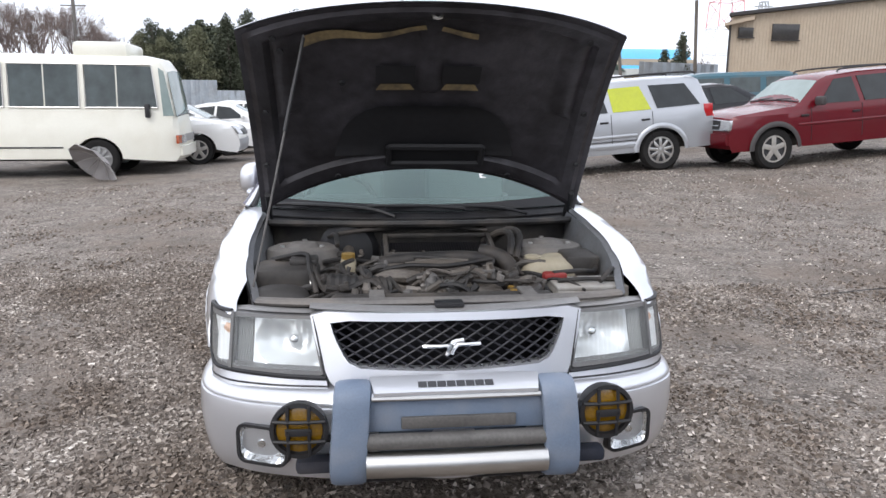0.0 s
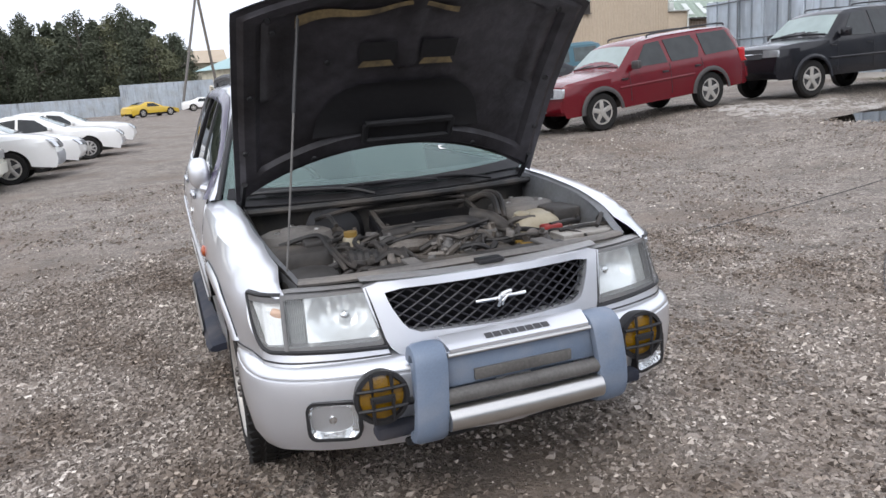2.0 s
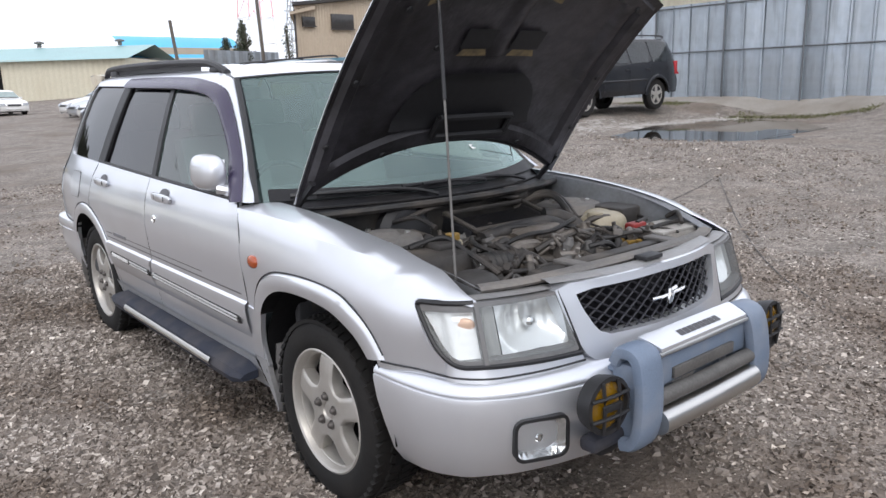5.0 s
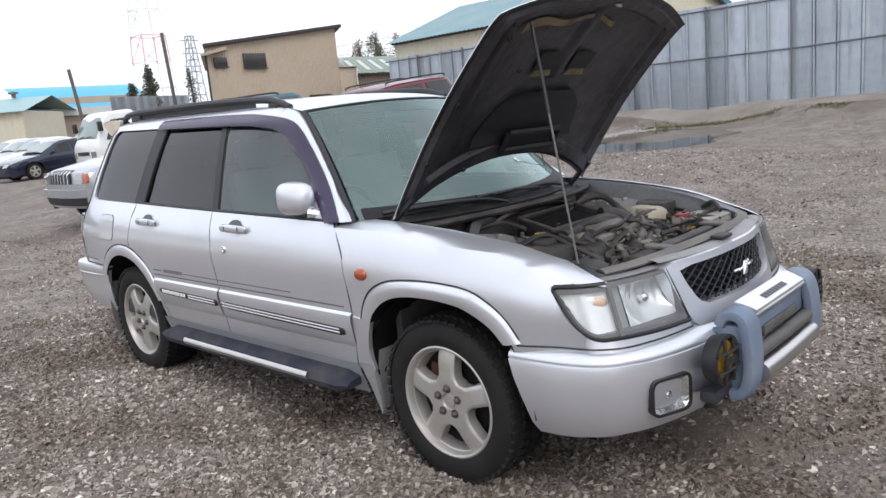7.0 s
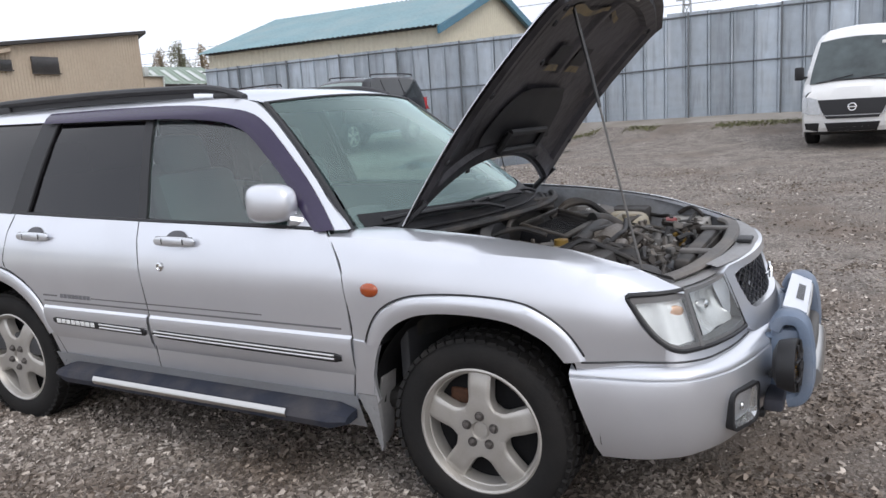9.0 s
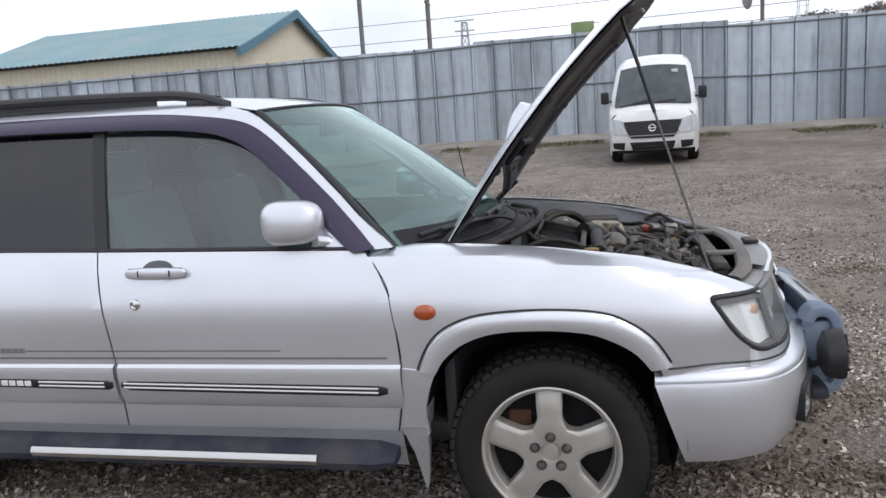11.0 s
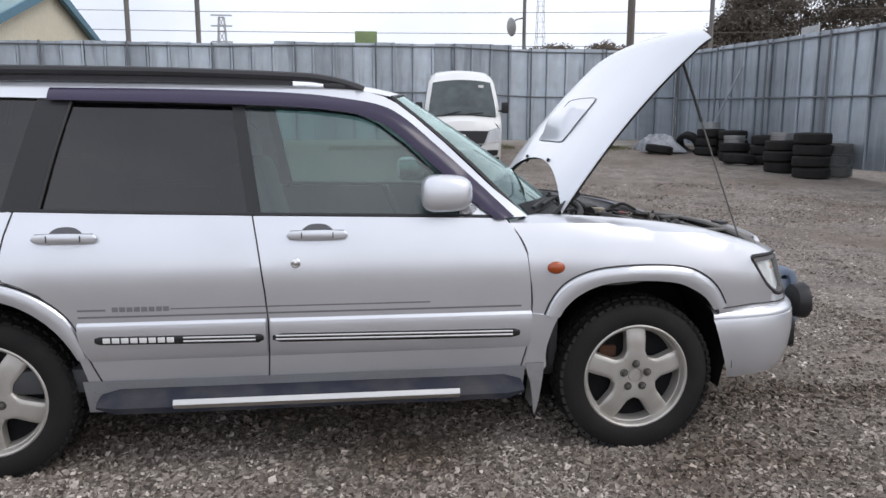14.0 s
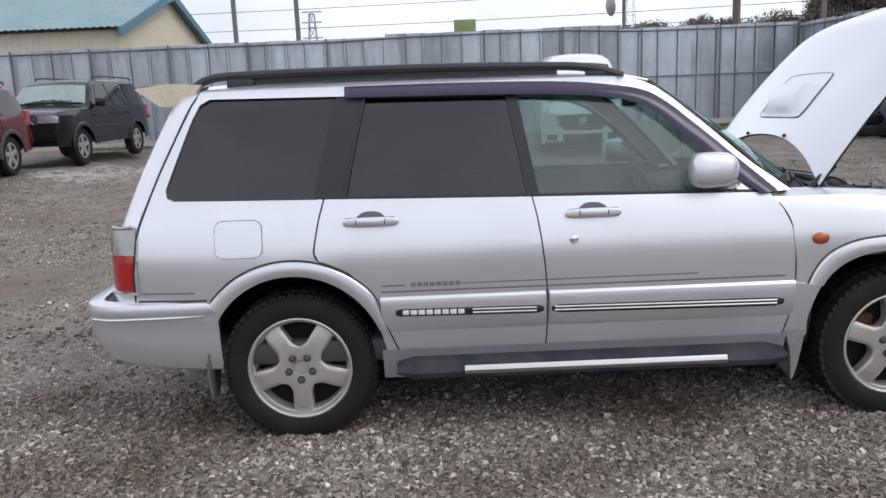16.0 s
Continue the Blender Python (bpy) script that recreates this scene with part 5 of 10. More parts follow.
# nudge bar with plates, tubes and lamps
bar = cpart("nudge_bar", boxm(0, -0.855, 0.52, 0.46, 0.05, 0.20, 0.02), BARBLUE, None, "blue-grey nudge bar with bright lower tube")
for s in (-1, 1):
    bm = bmesh.new()
    path = smooth_path([(s * 0.296, -0.862, 0.630), (s * 0.297, -0.880, 0.662), (s * 0.298, -0.915, 0.668), (s * 0.300, -0.942, 0.650), (s * 0.304, -0.956, 0.600), (s * 0.310, -0.964, 0.52), (s * 0.314, -0.960, 0.45), (s * 0.314, -0.940, 0.408), (s * 0.314, -0.905, 0.396)], 5)
    prev = None
    for i, p in enumerate(path):
        d = (path[min(i + 1, len(path) - 1)] - path[max(i - 1, 0)]).normalized()
        side = Vector((1, 0, 0))
        nn = side.cross(d).normalized()
        wdt, thk = 0.054, 0.022
        sec = []
        for a in range(12):
            ang = 2 * math.pi * a / 12
            cx, sx = math.cos(ang), math.sin(ang)
            sec.append(bm.verts.new(p + side * wdt * math.copysign(abs(cx) ** 0.5, cx) + nn * thk * math.copysign(abs(sx) ** 0.6, sx)))
        if prev:
            for k in range(12):
                bm.faces.new((prev[k], prev[(k + 1) % 12], sec[(k + 1) % 12], sec[k]))
        else:
            bm.faces.new(sec)
        prev = sec
    bm.faces.new(prev)
    cpart("upright", bm, BARBLUE, bar)
    # web behind the upright
    bm = bmesh.new()
    box(bm, s * 0.312, -0.905, 0.52, 0.05, 0.11, 0.23, 0.015)
    tube(bm, [(s * 0.32, -0.80, 0.590), (s * 0.315, -0.84, 0.604), (s * 0.31, -0.90, 0.600)], 0.022, 8, 3, 0.5)

    cpart("upright_web", bm, BARBLUE, bar)
    # bracket in the darker step colour, standing for its shade below the bar
    cpart("lower_bracket", boxm(s * 0.39, -0.872, 0.420, 0.16, 0.06, 0.045, 0.015), SILL, bar)
def plate_pt(x, v, lift=0.0):
    """Sloping silver plate between the uprights: v = 0 at its rear edge, 1 at its front edge."""
    return Vector((x, -0.880 - 0.072 * v, 0.692 - 0.014 * v - 0.010 * v * v + lift))


bm = bmesh.new()
vs = grid(bm, lambda u, v: plate_pt((u - 0.5) * 2 * (0.252 - 0.014 * v), v), 12, 8)
es = [e for e in bm.edges if e.is_boundary]
r = bmesh.ops.extrude_edge_only(bm, edges=es)
for v in r["geom"]:
    if isinstance(v, bmesh.types.BMVert):
        v.co.z -= 0.010
tp = cpart("top_plate", bm, SILVER, bar, "silver plate with dark lettering bar")
for k in range(8):
    bm = bmesh.new()
    x0 = -0.098 + 0.0278 * k
    grid(bm, lambda u, v: plate_pt(x0 + (u - 0.5) * 0.0255, 0.46 + 0.33 * v, 0.0012), 1, 3)
    cpart("lettering_bar", bm, DARKMARK, tp)
cpart("plate_lip", tube(bmesh.new(), [(-0.245, -0.950, 0.650), (0, -0.953, 0.650), (0.245, -0.950, 0.650)], 0.007, 8, 3), STEEL, bar)
cpart("mid_panel", boxm(0, -0.928, 0.592, 0.53, 0.02, 0.10, 0.006), BARBLUE, bar)
cpart("plate_holder", boxm(0.007, -0.944, 0.572, 0.335, 0.012, 0.036, 0.003), DULLBAR, bar)
cpart("mid_tube", tube(bmesh.new(), [(-0.285, -0.955, 0.522), (0, -0.96, 0.522), (0.29, -0.955, 0.522)], 0.024, 12, 3), DULLBAR, bar)
cpart("lower_tube", tube(bmesh.new(), [(-0.262, -0.965, 0.456), (0, -0.97, 0.456), (0.264, -0.965, 0.456)], 0.038, 16, 3), STEEL, bar)
for s, cz in ((-1, 0.556), (1, 0.578)):
    c = Vector((s * 0.452, -0.925, cz))
    ax = Vector((s * 0.06, -1, 0.02))
    bm = bmesh.new()
    lathe(bm, [(-0.055, 0.0), (-0.055, 0.045), (-0.04, 0.075), (-0.005, 0.084), (0.012, 0.084), (0.014, 0.072), (0.002, 0.070)], ax, c, 32)
    dl = cpart("driving_lamp", bm, PLASTIC, None, "round yellow driving lamp with black grid guard")
    bm = bmesh.new()
    lathe(bm, [(0.0, 0.071), (0.007, 0.055), (0.011, 0.03), (0.012, 0.0)], ax, c, 32)
    cpart("lamp_lens", bm, YELLOWLENS, dl)
    bm = bmesh.new()
    q = ax.normalized().to_track_quat('Z', 'Y').to_matrix().to_4x4()
    mm = Matrix.Translation(c) @ q
    for o in (-0.03, 0.03):
        L = math.sqrt(0.08 ** 2 - o * o)
        tube(bm, [mm @ Vector((-L, o, 0.016)), mm @ Vector((0, o, 0.022)), mm @ Vector((L, o, 0.016))], 0.0055, 6, 3)
        tube(bm, [mm @ Vector((o, -L, 0.016)), mm @ Vector((o, 0, 0.022)), mm @ Vector((o, L, 0.016))], 0.0055, 6, 3)
    box(bm, 0, 0, 0, 0.075, 0.022, 0.006, 0.002, Matrix.Translation(c) @ q @ Matrix.Translation((0, 0, 0.022)))
    cpart("lamp_guard", bm, PLASTIC, dl)
    cpart("lamp_bracket", tube(bmesh.new(), [c + Vector((-s * 0.02, 0.06, -0.04)), c + Vector((-s * 0.06, 0.065, -0.06)), c + Vector((-s * 0.12, 0.06, -0.06))], 0.012, 6, 3), PLASTIC, dl)

# ---- open bonnet ----
HINGE = Vector((0, 0.324, 1.010))
HD = Vector((0, -0.652, 0.758))
HN = Vector((0, 0.758, 0.652))


def hood_fn(u, v, n0=0.0, inset=0.0):
    k = (u - 0.5) * 2
    wr = 0.692
    sr = 0.19 * (1 - abs(k) ** 2.2) + 0.012 + inset * 0.7
    sf = 0.938 + 0.135 * (1 - abs(k) ** 2.2) - inset
    sv = sr + (sf - sr) * v
    x = k * (wr - 0.010 * (sv / 0.95) - inset)
    crown = 0.040 * (1 - k * k) + 0.040 * math.sin(math.pi * min(1, sv / 1.05)) - 0.012 * abs(k) ** 6
    nose = -0.055 * max(0, (sv - 0.86) / 0.2) ** 2
    return HINGE + HD * sv + HN * (crown + nose + n0) + Vector((x, 0, 0))


bm = bmesh.new()
vs = grid(bm, hood_fn, 32, 32)
rim_e = [e for e in bm.edges if e.is_boundary]
r = bmesh.ops.extrude_edge_only(bm, edges=rim_e)
for v in r["geom"]:
    if isinstance(v, bmesh.types.BMVert):
        v.co -= HN * 0.004
hood = cpart("bonnet", bm, SILVER, None, "open bonnet, silver outside and sooty dark inside")


def inner_fn(u, v):
    k = (u - 0.5) * 2
    p0 = -0.012
    e = min(min(u, 1 - u) * 1.35, min(v, 1 - v) * 0.9)
    ridge = 0.0 if e < 0.03 else (-0.016 if e < 0.10 else 0.003)
    x = k * 0.67
    sv = 0.2 + 0.85 * v
    rec = 0.0
    if e > 0.1:
        # dished centre with ducts
        rib = abs(math.sin(6.0 * x)) < 0.16 and sv > 0.60
        if rib:
            ridge = -0.010
    return hood_fn(u, v, p0 + ridge + rec - 0.003 * abs(noise.noise(Vector((x * 2.3, sv * 2.3, 4)))), 0.0)


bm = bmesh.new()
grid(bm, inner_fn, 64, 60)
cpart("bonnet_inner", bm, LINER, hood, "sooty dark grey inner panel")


def on_hood(x, sv, n):
    return HINGE + HD * sv + HN * (n + 0.040 * (1 - (x / 0.69) ** 2) + 0.040 * math.sin(math.pi * min(1, sv / 1.05))) + Vector((x, 0, 0))


# duct under the scoop, slots, holes and stains; dark sheets paint the openings' shade
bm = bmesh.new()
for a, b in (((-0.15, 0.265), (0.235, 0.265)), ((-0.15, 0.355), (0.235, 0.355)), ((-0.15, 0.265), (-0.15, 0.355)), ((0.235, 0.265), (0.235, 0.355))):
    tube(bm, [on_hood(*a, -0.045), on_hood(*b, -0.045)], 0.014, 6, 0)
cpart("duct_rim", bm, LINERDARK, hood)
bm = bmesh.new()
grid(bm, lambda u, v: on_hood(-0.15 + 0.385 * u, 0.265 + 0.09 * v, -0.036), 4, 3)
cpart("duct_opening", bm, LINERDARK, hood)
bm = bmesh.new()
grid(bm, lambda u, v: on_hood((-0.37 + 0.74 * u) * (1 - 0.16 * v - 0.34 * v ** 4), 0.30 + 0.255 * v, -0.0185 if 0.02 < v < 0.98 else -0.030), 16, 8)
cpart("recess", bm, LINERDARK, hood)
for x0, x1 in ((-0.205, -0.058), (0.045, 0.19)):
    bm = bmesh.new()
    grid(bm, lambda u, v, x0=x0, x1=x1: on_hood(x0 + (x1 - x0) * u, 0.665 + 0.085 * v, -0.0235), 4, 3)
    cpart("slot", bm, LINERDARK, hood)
    bm = bmesh.new()
    grid(bm, lambda u, v, x0=x0, x1=x1: on_hood(x0 + (x1 - x0) * (u * (1 - 0.25 * v) + 0.12 * v), 0.632 + 0.03 * v, -0.0245), 6, 3)
    cpart("stain", bm, TANSTAIN, hood, "tan film stain")
bm = bmesh.new()
grid(bm, lambda u, v: on_hood(-0.46 + 0.62 * u, 0.845 + 0.05 * v + 0.06 * math.sin(2.2 * u) * (1 - v * 0.5) + 0.015 * math.sin(11 * u), -0.0245), 24, 3)
cpart("stain", bm, TANSTAIN, hood, "tan film stain")
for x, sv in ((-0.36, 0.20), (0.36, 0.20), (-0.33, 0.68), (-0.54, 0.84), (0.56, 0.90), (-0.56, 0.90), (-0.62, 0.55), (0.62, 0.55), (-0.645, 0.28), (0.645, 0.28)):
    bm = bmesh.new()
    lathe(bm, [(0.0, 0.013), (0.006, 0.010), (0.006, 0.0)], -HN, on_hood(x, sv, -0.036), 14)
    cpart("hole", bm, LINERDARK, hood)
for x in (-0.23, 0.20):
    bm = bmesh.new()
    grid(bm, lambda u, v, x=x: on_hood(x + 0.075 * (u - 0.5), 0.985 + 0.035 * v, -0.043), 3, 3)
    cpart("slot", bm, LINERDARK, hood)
cpart("striker", tube(bmesh.new(), [on_hood(-0.018, 1.01, -0.03), on_hood(-0.012, 1.01, -0.07), on_hood(0.012, 1.01, -0.07), on_hood(0.018, 1.01, -0.03)], 0.006, 6, 4), STEEL, hood)
# scoop on the outside
bm = bmesh.new()


def scoop_fn(u, v):
    """Raised scoop whose mouth looks forward over a flat tray, inside a rounded outline."""
    k, q = (u - 0.5) * 2, (v - 0.5) * 2
    rnd = 1 - 0.075 * abs(q) ** 6
    x = k * 0.228 * rnd
    sv = 0.30 + 0.265 * (0.5 + 0.5 * q * (1 - 0.05 * abs(k) ** 6))
    side = max(0, 1 - (abs(k) / 0.93) ** 6)
    if v < 0.66:
        h = 0.046 * math.sin(0.5 * math.pi * min(1, v / 0.50)) ** 1.2
    else:
        h = 0.046 * max(0, 1 - (v - 0.66) / 0.07)
    return on_hood(x, sv, h * side + 0.003)


grid(bm, scoop_fn, 28, 40)
cpart("bonnet_scoop", bm, SILVER, hood)
ol = [scoop_fn(k / 14, 0) for k in range(15)] + [scoop_fn(1, k / 14) for k in range(1, 15)] + [scoop_fn(1 - k / 14, 1) for k in range(1, 15)] + [scoop_fn(0, 1 - k / 14) for k in range(1, 15)]
cpart("scoop_gap", tube(bmesh.new(), ol, 0.0022, 5, 0), GREYMARK, hood)
for x in (-0.21, 0.21):
    bm = bmesh.new()
    lathe(bm, [(0.0, 0.010), (0.008, 0.008), (0.012, 0.0)], HN, on_hood(x, 0.20 - 0.0, 0.0), 12)
    cpart("washer_jet", bm, PLASTIC, hood)
for s in (-1, 1):
    cpart("bonnet_hinge", tube(bmesh.new(), [(s * 0.668, 0.36, 0.955), (s * 0.665, 0.33, 1.00), hood_fn(0.5 + s * 0.475, 0.10, -0.03)], 0.014, 6, 3), PLASTIC)
# prop
ptop = on_hood(-0.455, 0.905, -0.03)
PBASE = Vector((-0.627, -0.51, 0.865))
prop = cpart("bonnet_prop", tube(bmesh.new(), [PBASE, PBASE.lerp(ptop, 0.33) + Vector((0, 0, -0.006)), PBASE.lerp(ptop, 0.66) + Vector((0, 0, -0.006)), ptop], 0.0040, 6, 6), DULLBAR, None, "thin metal bonnet prop")
cpart("prop_grip", tube(bmesh.new(), [PBASE.lerp(ptop, 0.62) + Vector((0, 0, -0.006)), PBASE.lerp(ptop, 0.8) + Vector((0, 0, -0.004)), ptop + Vector((0, 0, -0.01))], 0.0062, 8, 3), PLASTIC, prop)

# ---- engine bay ----
bm = bmesh.new()
box(bm, 0, -0.16, 0.56, 0.76, 1.0, 0.03, 0)
cpart("bay_floor", bm, BAYDARK)
for s in (-1, 1):
    bm = bmesh.new()

    def wall_in(u, v, s=s):
        """Inner wing down to the top of the wheel housing."""
        y = -0.60 + 0.95 * u
        zt = lerp_tab(ZTOP, y) - 0.012
        zb = max(zt - 0.33, 0.365 + 0.425 * math.sqrt(max(0, 1 - (y / 0.42) ** 2)))
        return Vector((s * (min(0.665, half_width(y, 0.8) - 0.12) - 0.05 * v), y, zt + (zb - zt) * v))
    grid(bm, wall_in, 24, 6)
    grid(bm, lambda u, v, s=s: Vector((s * (half_width(-0.60 + 0.95 * u, lerp_tab(ZTOP, -0.60 + 0.95 * u) - 0.035) - 0.108 - 0.025 * v), -0.60 + 0.95 * u, lerp_tab(ZTOP, -0.60 + 0.95 * u) - 0.004 - 0.012 * v)), 12, 2)
    cpart("inner_wing", bm, WINGINNER)
    # strut tower
    bm = bmesh.new()
    lathe(bm, [(0.0, 0.17), (0.16, 0.155), (0.20, 0.14), (0.212, 0.11), (0.205, 0.07), (0.222, 0.05), (0.225, 0.0)], (0, 0.06, 1), (s * 0.50, 0.02, 0.70), 28)
    cpart("strut_tower", bm, BAYPAINT)
    for k in range(3):
        a = radians(90 + 120 * k)
        b = bmesh.new()
        lathe(b, [(0, 0.012), (0.012, 0.010), (0.014, 0)], (0, 0, 1), (s * 0.50 + 0.09 * math.cos(a), 0.03 + 0.09 * math.sin(a), 0.905), 8)
        cpart("strut_nut", b, STEEL)
bm = bmesh.new()
grid(bm, lambda u, v: Vector(((u - 0.5) * 1.30, 0.30 - 0.19 * (1 - (2 * u - 1) ** 2) * 0.9, 0.96 - 0.36 * v)), 14, 6)
cpart("bulkhead", bm, BAYDARK)
# intercooler: dark core sunk in a dusty rim
icm = Matrix.Translation((0.044, -0.004, 0.874)) @ Matrix.Rotation(radians(14), 4, 'X')
ic = cpart("intercooler", box(bmesh.new(), 0, 0, -0.012, 0.42, 0.17, 0.05, 0.008, icm), GRILLEBLACK, None, "black finned intercooler in a dusty rim")
for k in range(38):
    cpart("cooling_fin", box(bmesh.new(), -0.19 + 0.38 * k / 37, 0, 0.014, 0.003, 0.15, 0.012, 0, icm), SCUTTLE, ic, smooth=False)
for x in (-0.214, 0.214):
    cpart("end_tank", box(bmesh.new(), x, 0, 0.004, 0.034, 0.17, 0.068, 0.012, icm), SCUTTLE, ic)
    cpart("frame_bar", box(bmesh.new(), x, 0, 0.043, 0.020, 0.185, 0.012, 0.004, icm), BOXPLASTIC, ic)
for y, w in ((-0.092, 0.024), (0.092, 0.012)):
    cpart("frame_bar", box(bmesh.new(), 0, y, 0.040, 0.448, w, 0.018, 0.005, icm), BOXPLASTIC, ic)
# engine block, intake runners, covers
bm = bmesh.new()
box(bm, 0.0, -0.20, 0.72, 0.52, 0.42, 0.20, 0.04)
box(bm, 0.0, -0.38, 0.70, 0.60, 0.10, 0.18, 0.03)
cpart("engine_block", bm, CASTING)
rng = random.Random(11)
for s in (-1, 1):
    for k in range(2):
        cpart("intake_runner", tube(bmesh.new(), [(s * 0.06, -0.20 - 0.10 * k, 0.845), (s * 0.16, -0.21 - 0.10 * k, 0.855), (s * 0.24, -0.215 - 0.10 * k, 0.82), (s * 0.30, -0.22 - 0.1 * k, 0.74)], 0.026, 10, 5), CASTING)
cpart("intake_plenum", tube(bmesh.new(), [(-0.10, -0.235, 0.855), (0.0, -0.235, 0.868), (0.13, -0.225, 0.862)], 0.045, 12, 4, 0.8), CASTING)
cpart("throttle_body", boxm(-0.02, -0.185, 0.86, 0.10, 0.07, 0.07, 0.015), CASTING)
# corrugated intake hose, clamps
cpart("intake_hose", tube(bmesh.new(), [(-0.44, -0.365, 0.83), (-0.36, -0.375, 0.835), (-0.26, -0.37, 0.825), (-0.18, -0.33, 0.81)], 0.045, 14, 8, 1.0, 0.14), HOSE)
bm = bmesh.new()
lathe(bm, [(-0.010, 0.050), (-0.010, 0.054), (0.010, 0.054), (0.010, 0.050)], (1, -0.05, 0), (-0.435, -0.365, 0.83), 22, close=True)
cpart("hose_clamp", bm, STEEL)
# air box with lid, snorkel
bm = bmesh.new()
box(bm, -0.535, -0.285, 0.835, 0.23, 0.19, 0.14, 0.03)
cpart("air_box", bm, BOXPLASTIC)
cpart("air_box_lid", boxm(-0.475, -0.27, 0.91, 0.10, 0.09, 0.03, 0.01), BOXPLASTIC)
bm = bmesh.new()
bmesh.ops.create_uvsphere(bm, u_segments=20, v_segments=12, radius=1)
for v in bm.verts:
    x, y, z = v.co
    v.co = (-0.545 + 0.105 * math.copysign(abs(x) ** 0.7, x), -0.475 + 0.075 * math.copysign(abs(y) ** 0.7, y), 0.815 + 0.055 * z)
cpart("intake_snorkel", bm, BOXPLASTIC)
# reservoirs
bm = bmesh.new()
for cx, cy, cz, ax, ay, az in ((0.445, -0.205, 0.832, 0.105, 0.075, 0.066), (0.500, -0.150, 0.838, 0.075, 0.070, 0.058)):
    r = bmesh.ops.create_uvsphere(bm, u_segments=22, v_segments=14, radius=1)
    for v in r["verts"]:
        x, y, z = v.co
        seam = 1.03 if abs(z) < 0.12 else 1.0
        v.co = (cx + ax * seam * math.copysign(abs(x) ** 0.62, x), cy + ay * seam * math.copysign(abs(y) ** 0.62, y), cz + az * math.copysign(abs(z) ** 0.75, z))
tank = cpart("coolant_tank", bm, CREAMTANK, None, "yellowed plastic reservoir")
bm = bmesh.new()
lathe(bm, [(0, 0.034), (0.022, 0.033), (0.026, 0.026), (0.028, 0.0)], (0, 0, 1), (0.385, -0.215, 0.880), 18)
cpart("tank_cap", bm, CREAMTANK, tank)
bm = bmesh.new()
box(bm, -0.318, -0.14, 0.85, 0.06, 0.06, 0.08, 0.015)
t2 = cpart("brake_fluid_tank", bm, CREAMTANK)
bm = bmesh.new()
lathe(bm, [(0, 0.026), (0.02, 0.026), (0.022, 0.0)], (0, 0, 1), (-0.318, -0.14, 0.888), 16)
cpart("fluid_cap", bm, YELLOWCAP, t2)
# fuse box, battery, terminal cover
cpart("fuse_box", boxm(0.575, -0.17, 0.865, 0.13, 0.17, 0.08, 0.012), BOXPLASTIC)
bat = cpart("battery", boxm(0.53, -0.44, 0.76, 0.26, 0.17, 0.17, 0.012), BATTERY, None, "dusty grey car battery")
cpart("battery_lid", boxm(0.53, -0.44, 0.848, 0.255, 0.165, 0.016, 0.005), BATTERY, bat)
bm = bmesh.new()
box(bm, 0.428, -0.38, 0.862, 0.085, 0.05, 0.03, 0.01)
cpart("terminal_cover", bm, REDCAP, bat)
cpart("battery_clamp", tube(bmesh.new(), [(0.42, -0.46, 0.865), (0.53, -0.455, 0.868), (0.65, -0.45, 0.862)], 0.008, 6, 3), BAYDARK, bat)
# alternator with slotted end
bm = bmesh.new()
lathe(bm, [(-0.06, 0.055), (-0.05, 0.066), (0.05, 0.066), (0.06, 0.05), (0.062, 0.0)], (0.1, -0.4, 0.9), (0.0, -0.405, 0.785), 28)
alt = cpart("alternator", bm, CASTING)
bm = bmesh.new()
for k in range(16):
    a = 2 * math.pi * k / 16
    m = Matrix.Translation((0.006, -0.430, 0.838)) @ Vector((0.1, -0.4, 0.9)).to_track_quat('Z', 'Y').to_matrix().to_4x4() @ Matrix.Rotation(a, 4, 'Z')
    box(bm, 0.045, 0, 0, 0.032, 0.007, 0.010, 0.002, m)
cpart("alternator_slots", bm, STEEL, alt)
cpart("pump_cover", boxm(0.16, -0.40, 0.80, 0.16, 0.12, 0.07, 0.03), CASTING)
bm = bmesh.new()
lathe(bm, [(0, 0.04), (0.05, 0.04), (0.06, 0.03), (0.065, 0)], (0.1, 0, 1), (0.21, -0.31, 0.80), 18)
cpart("pump_tank", bm, BOXPLASTIC)
cpart("power_unit", boxm(0.30, -0.44, 0.80, 0.06, 0.06, 0.06, 0.015), YELLOWCAP)
bm = bmesh.new()
for k in range(5):
    a = 2 * math.pi * k / 5
    box(bm, 0.30 + 0.035 * math.cos(a), -0.45 + 0.035 * math.sin(a), 0.835, 0.05, 0.025, 0.015, 0.006)
cpart("brass_bracket", bm, YELLOWCAP)
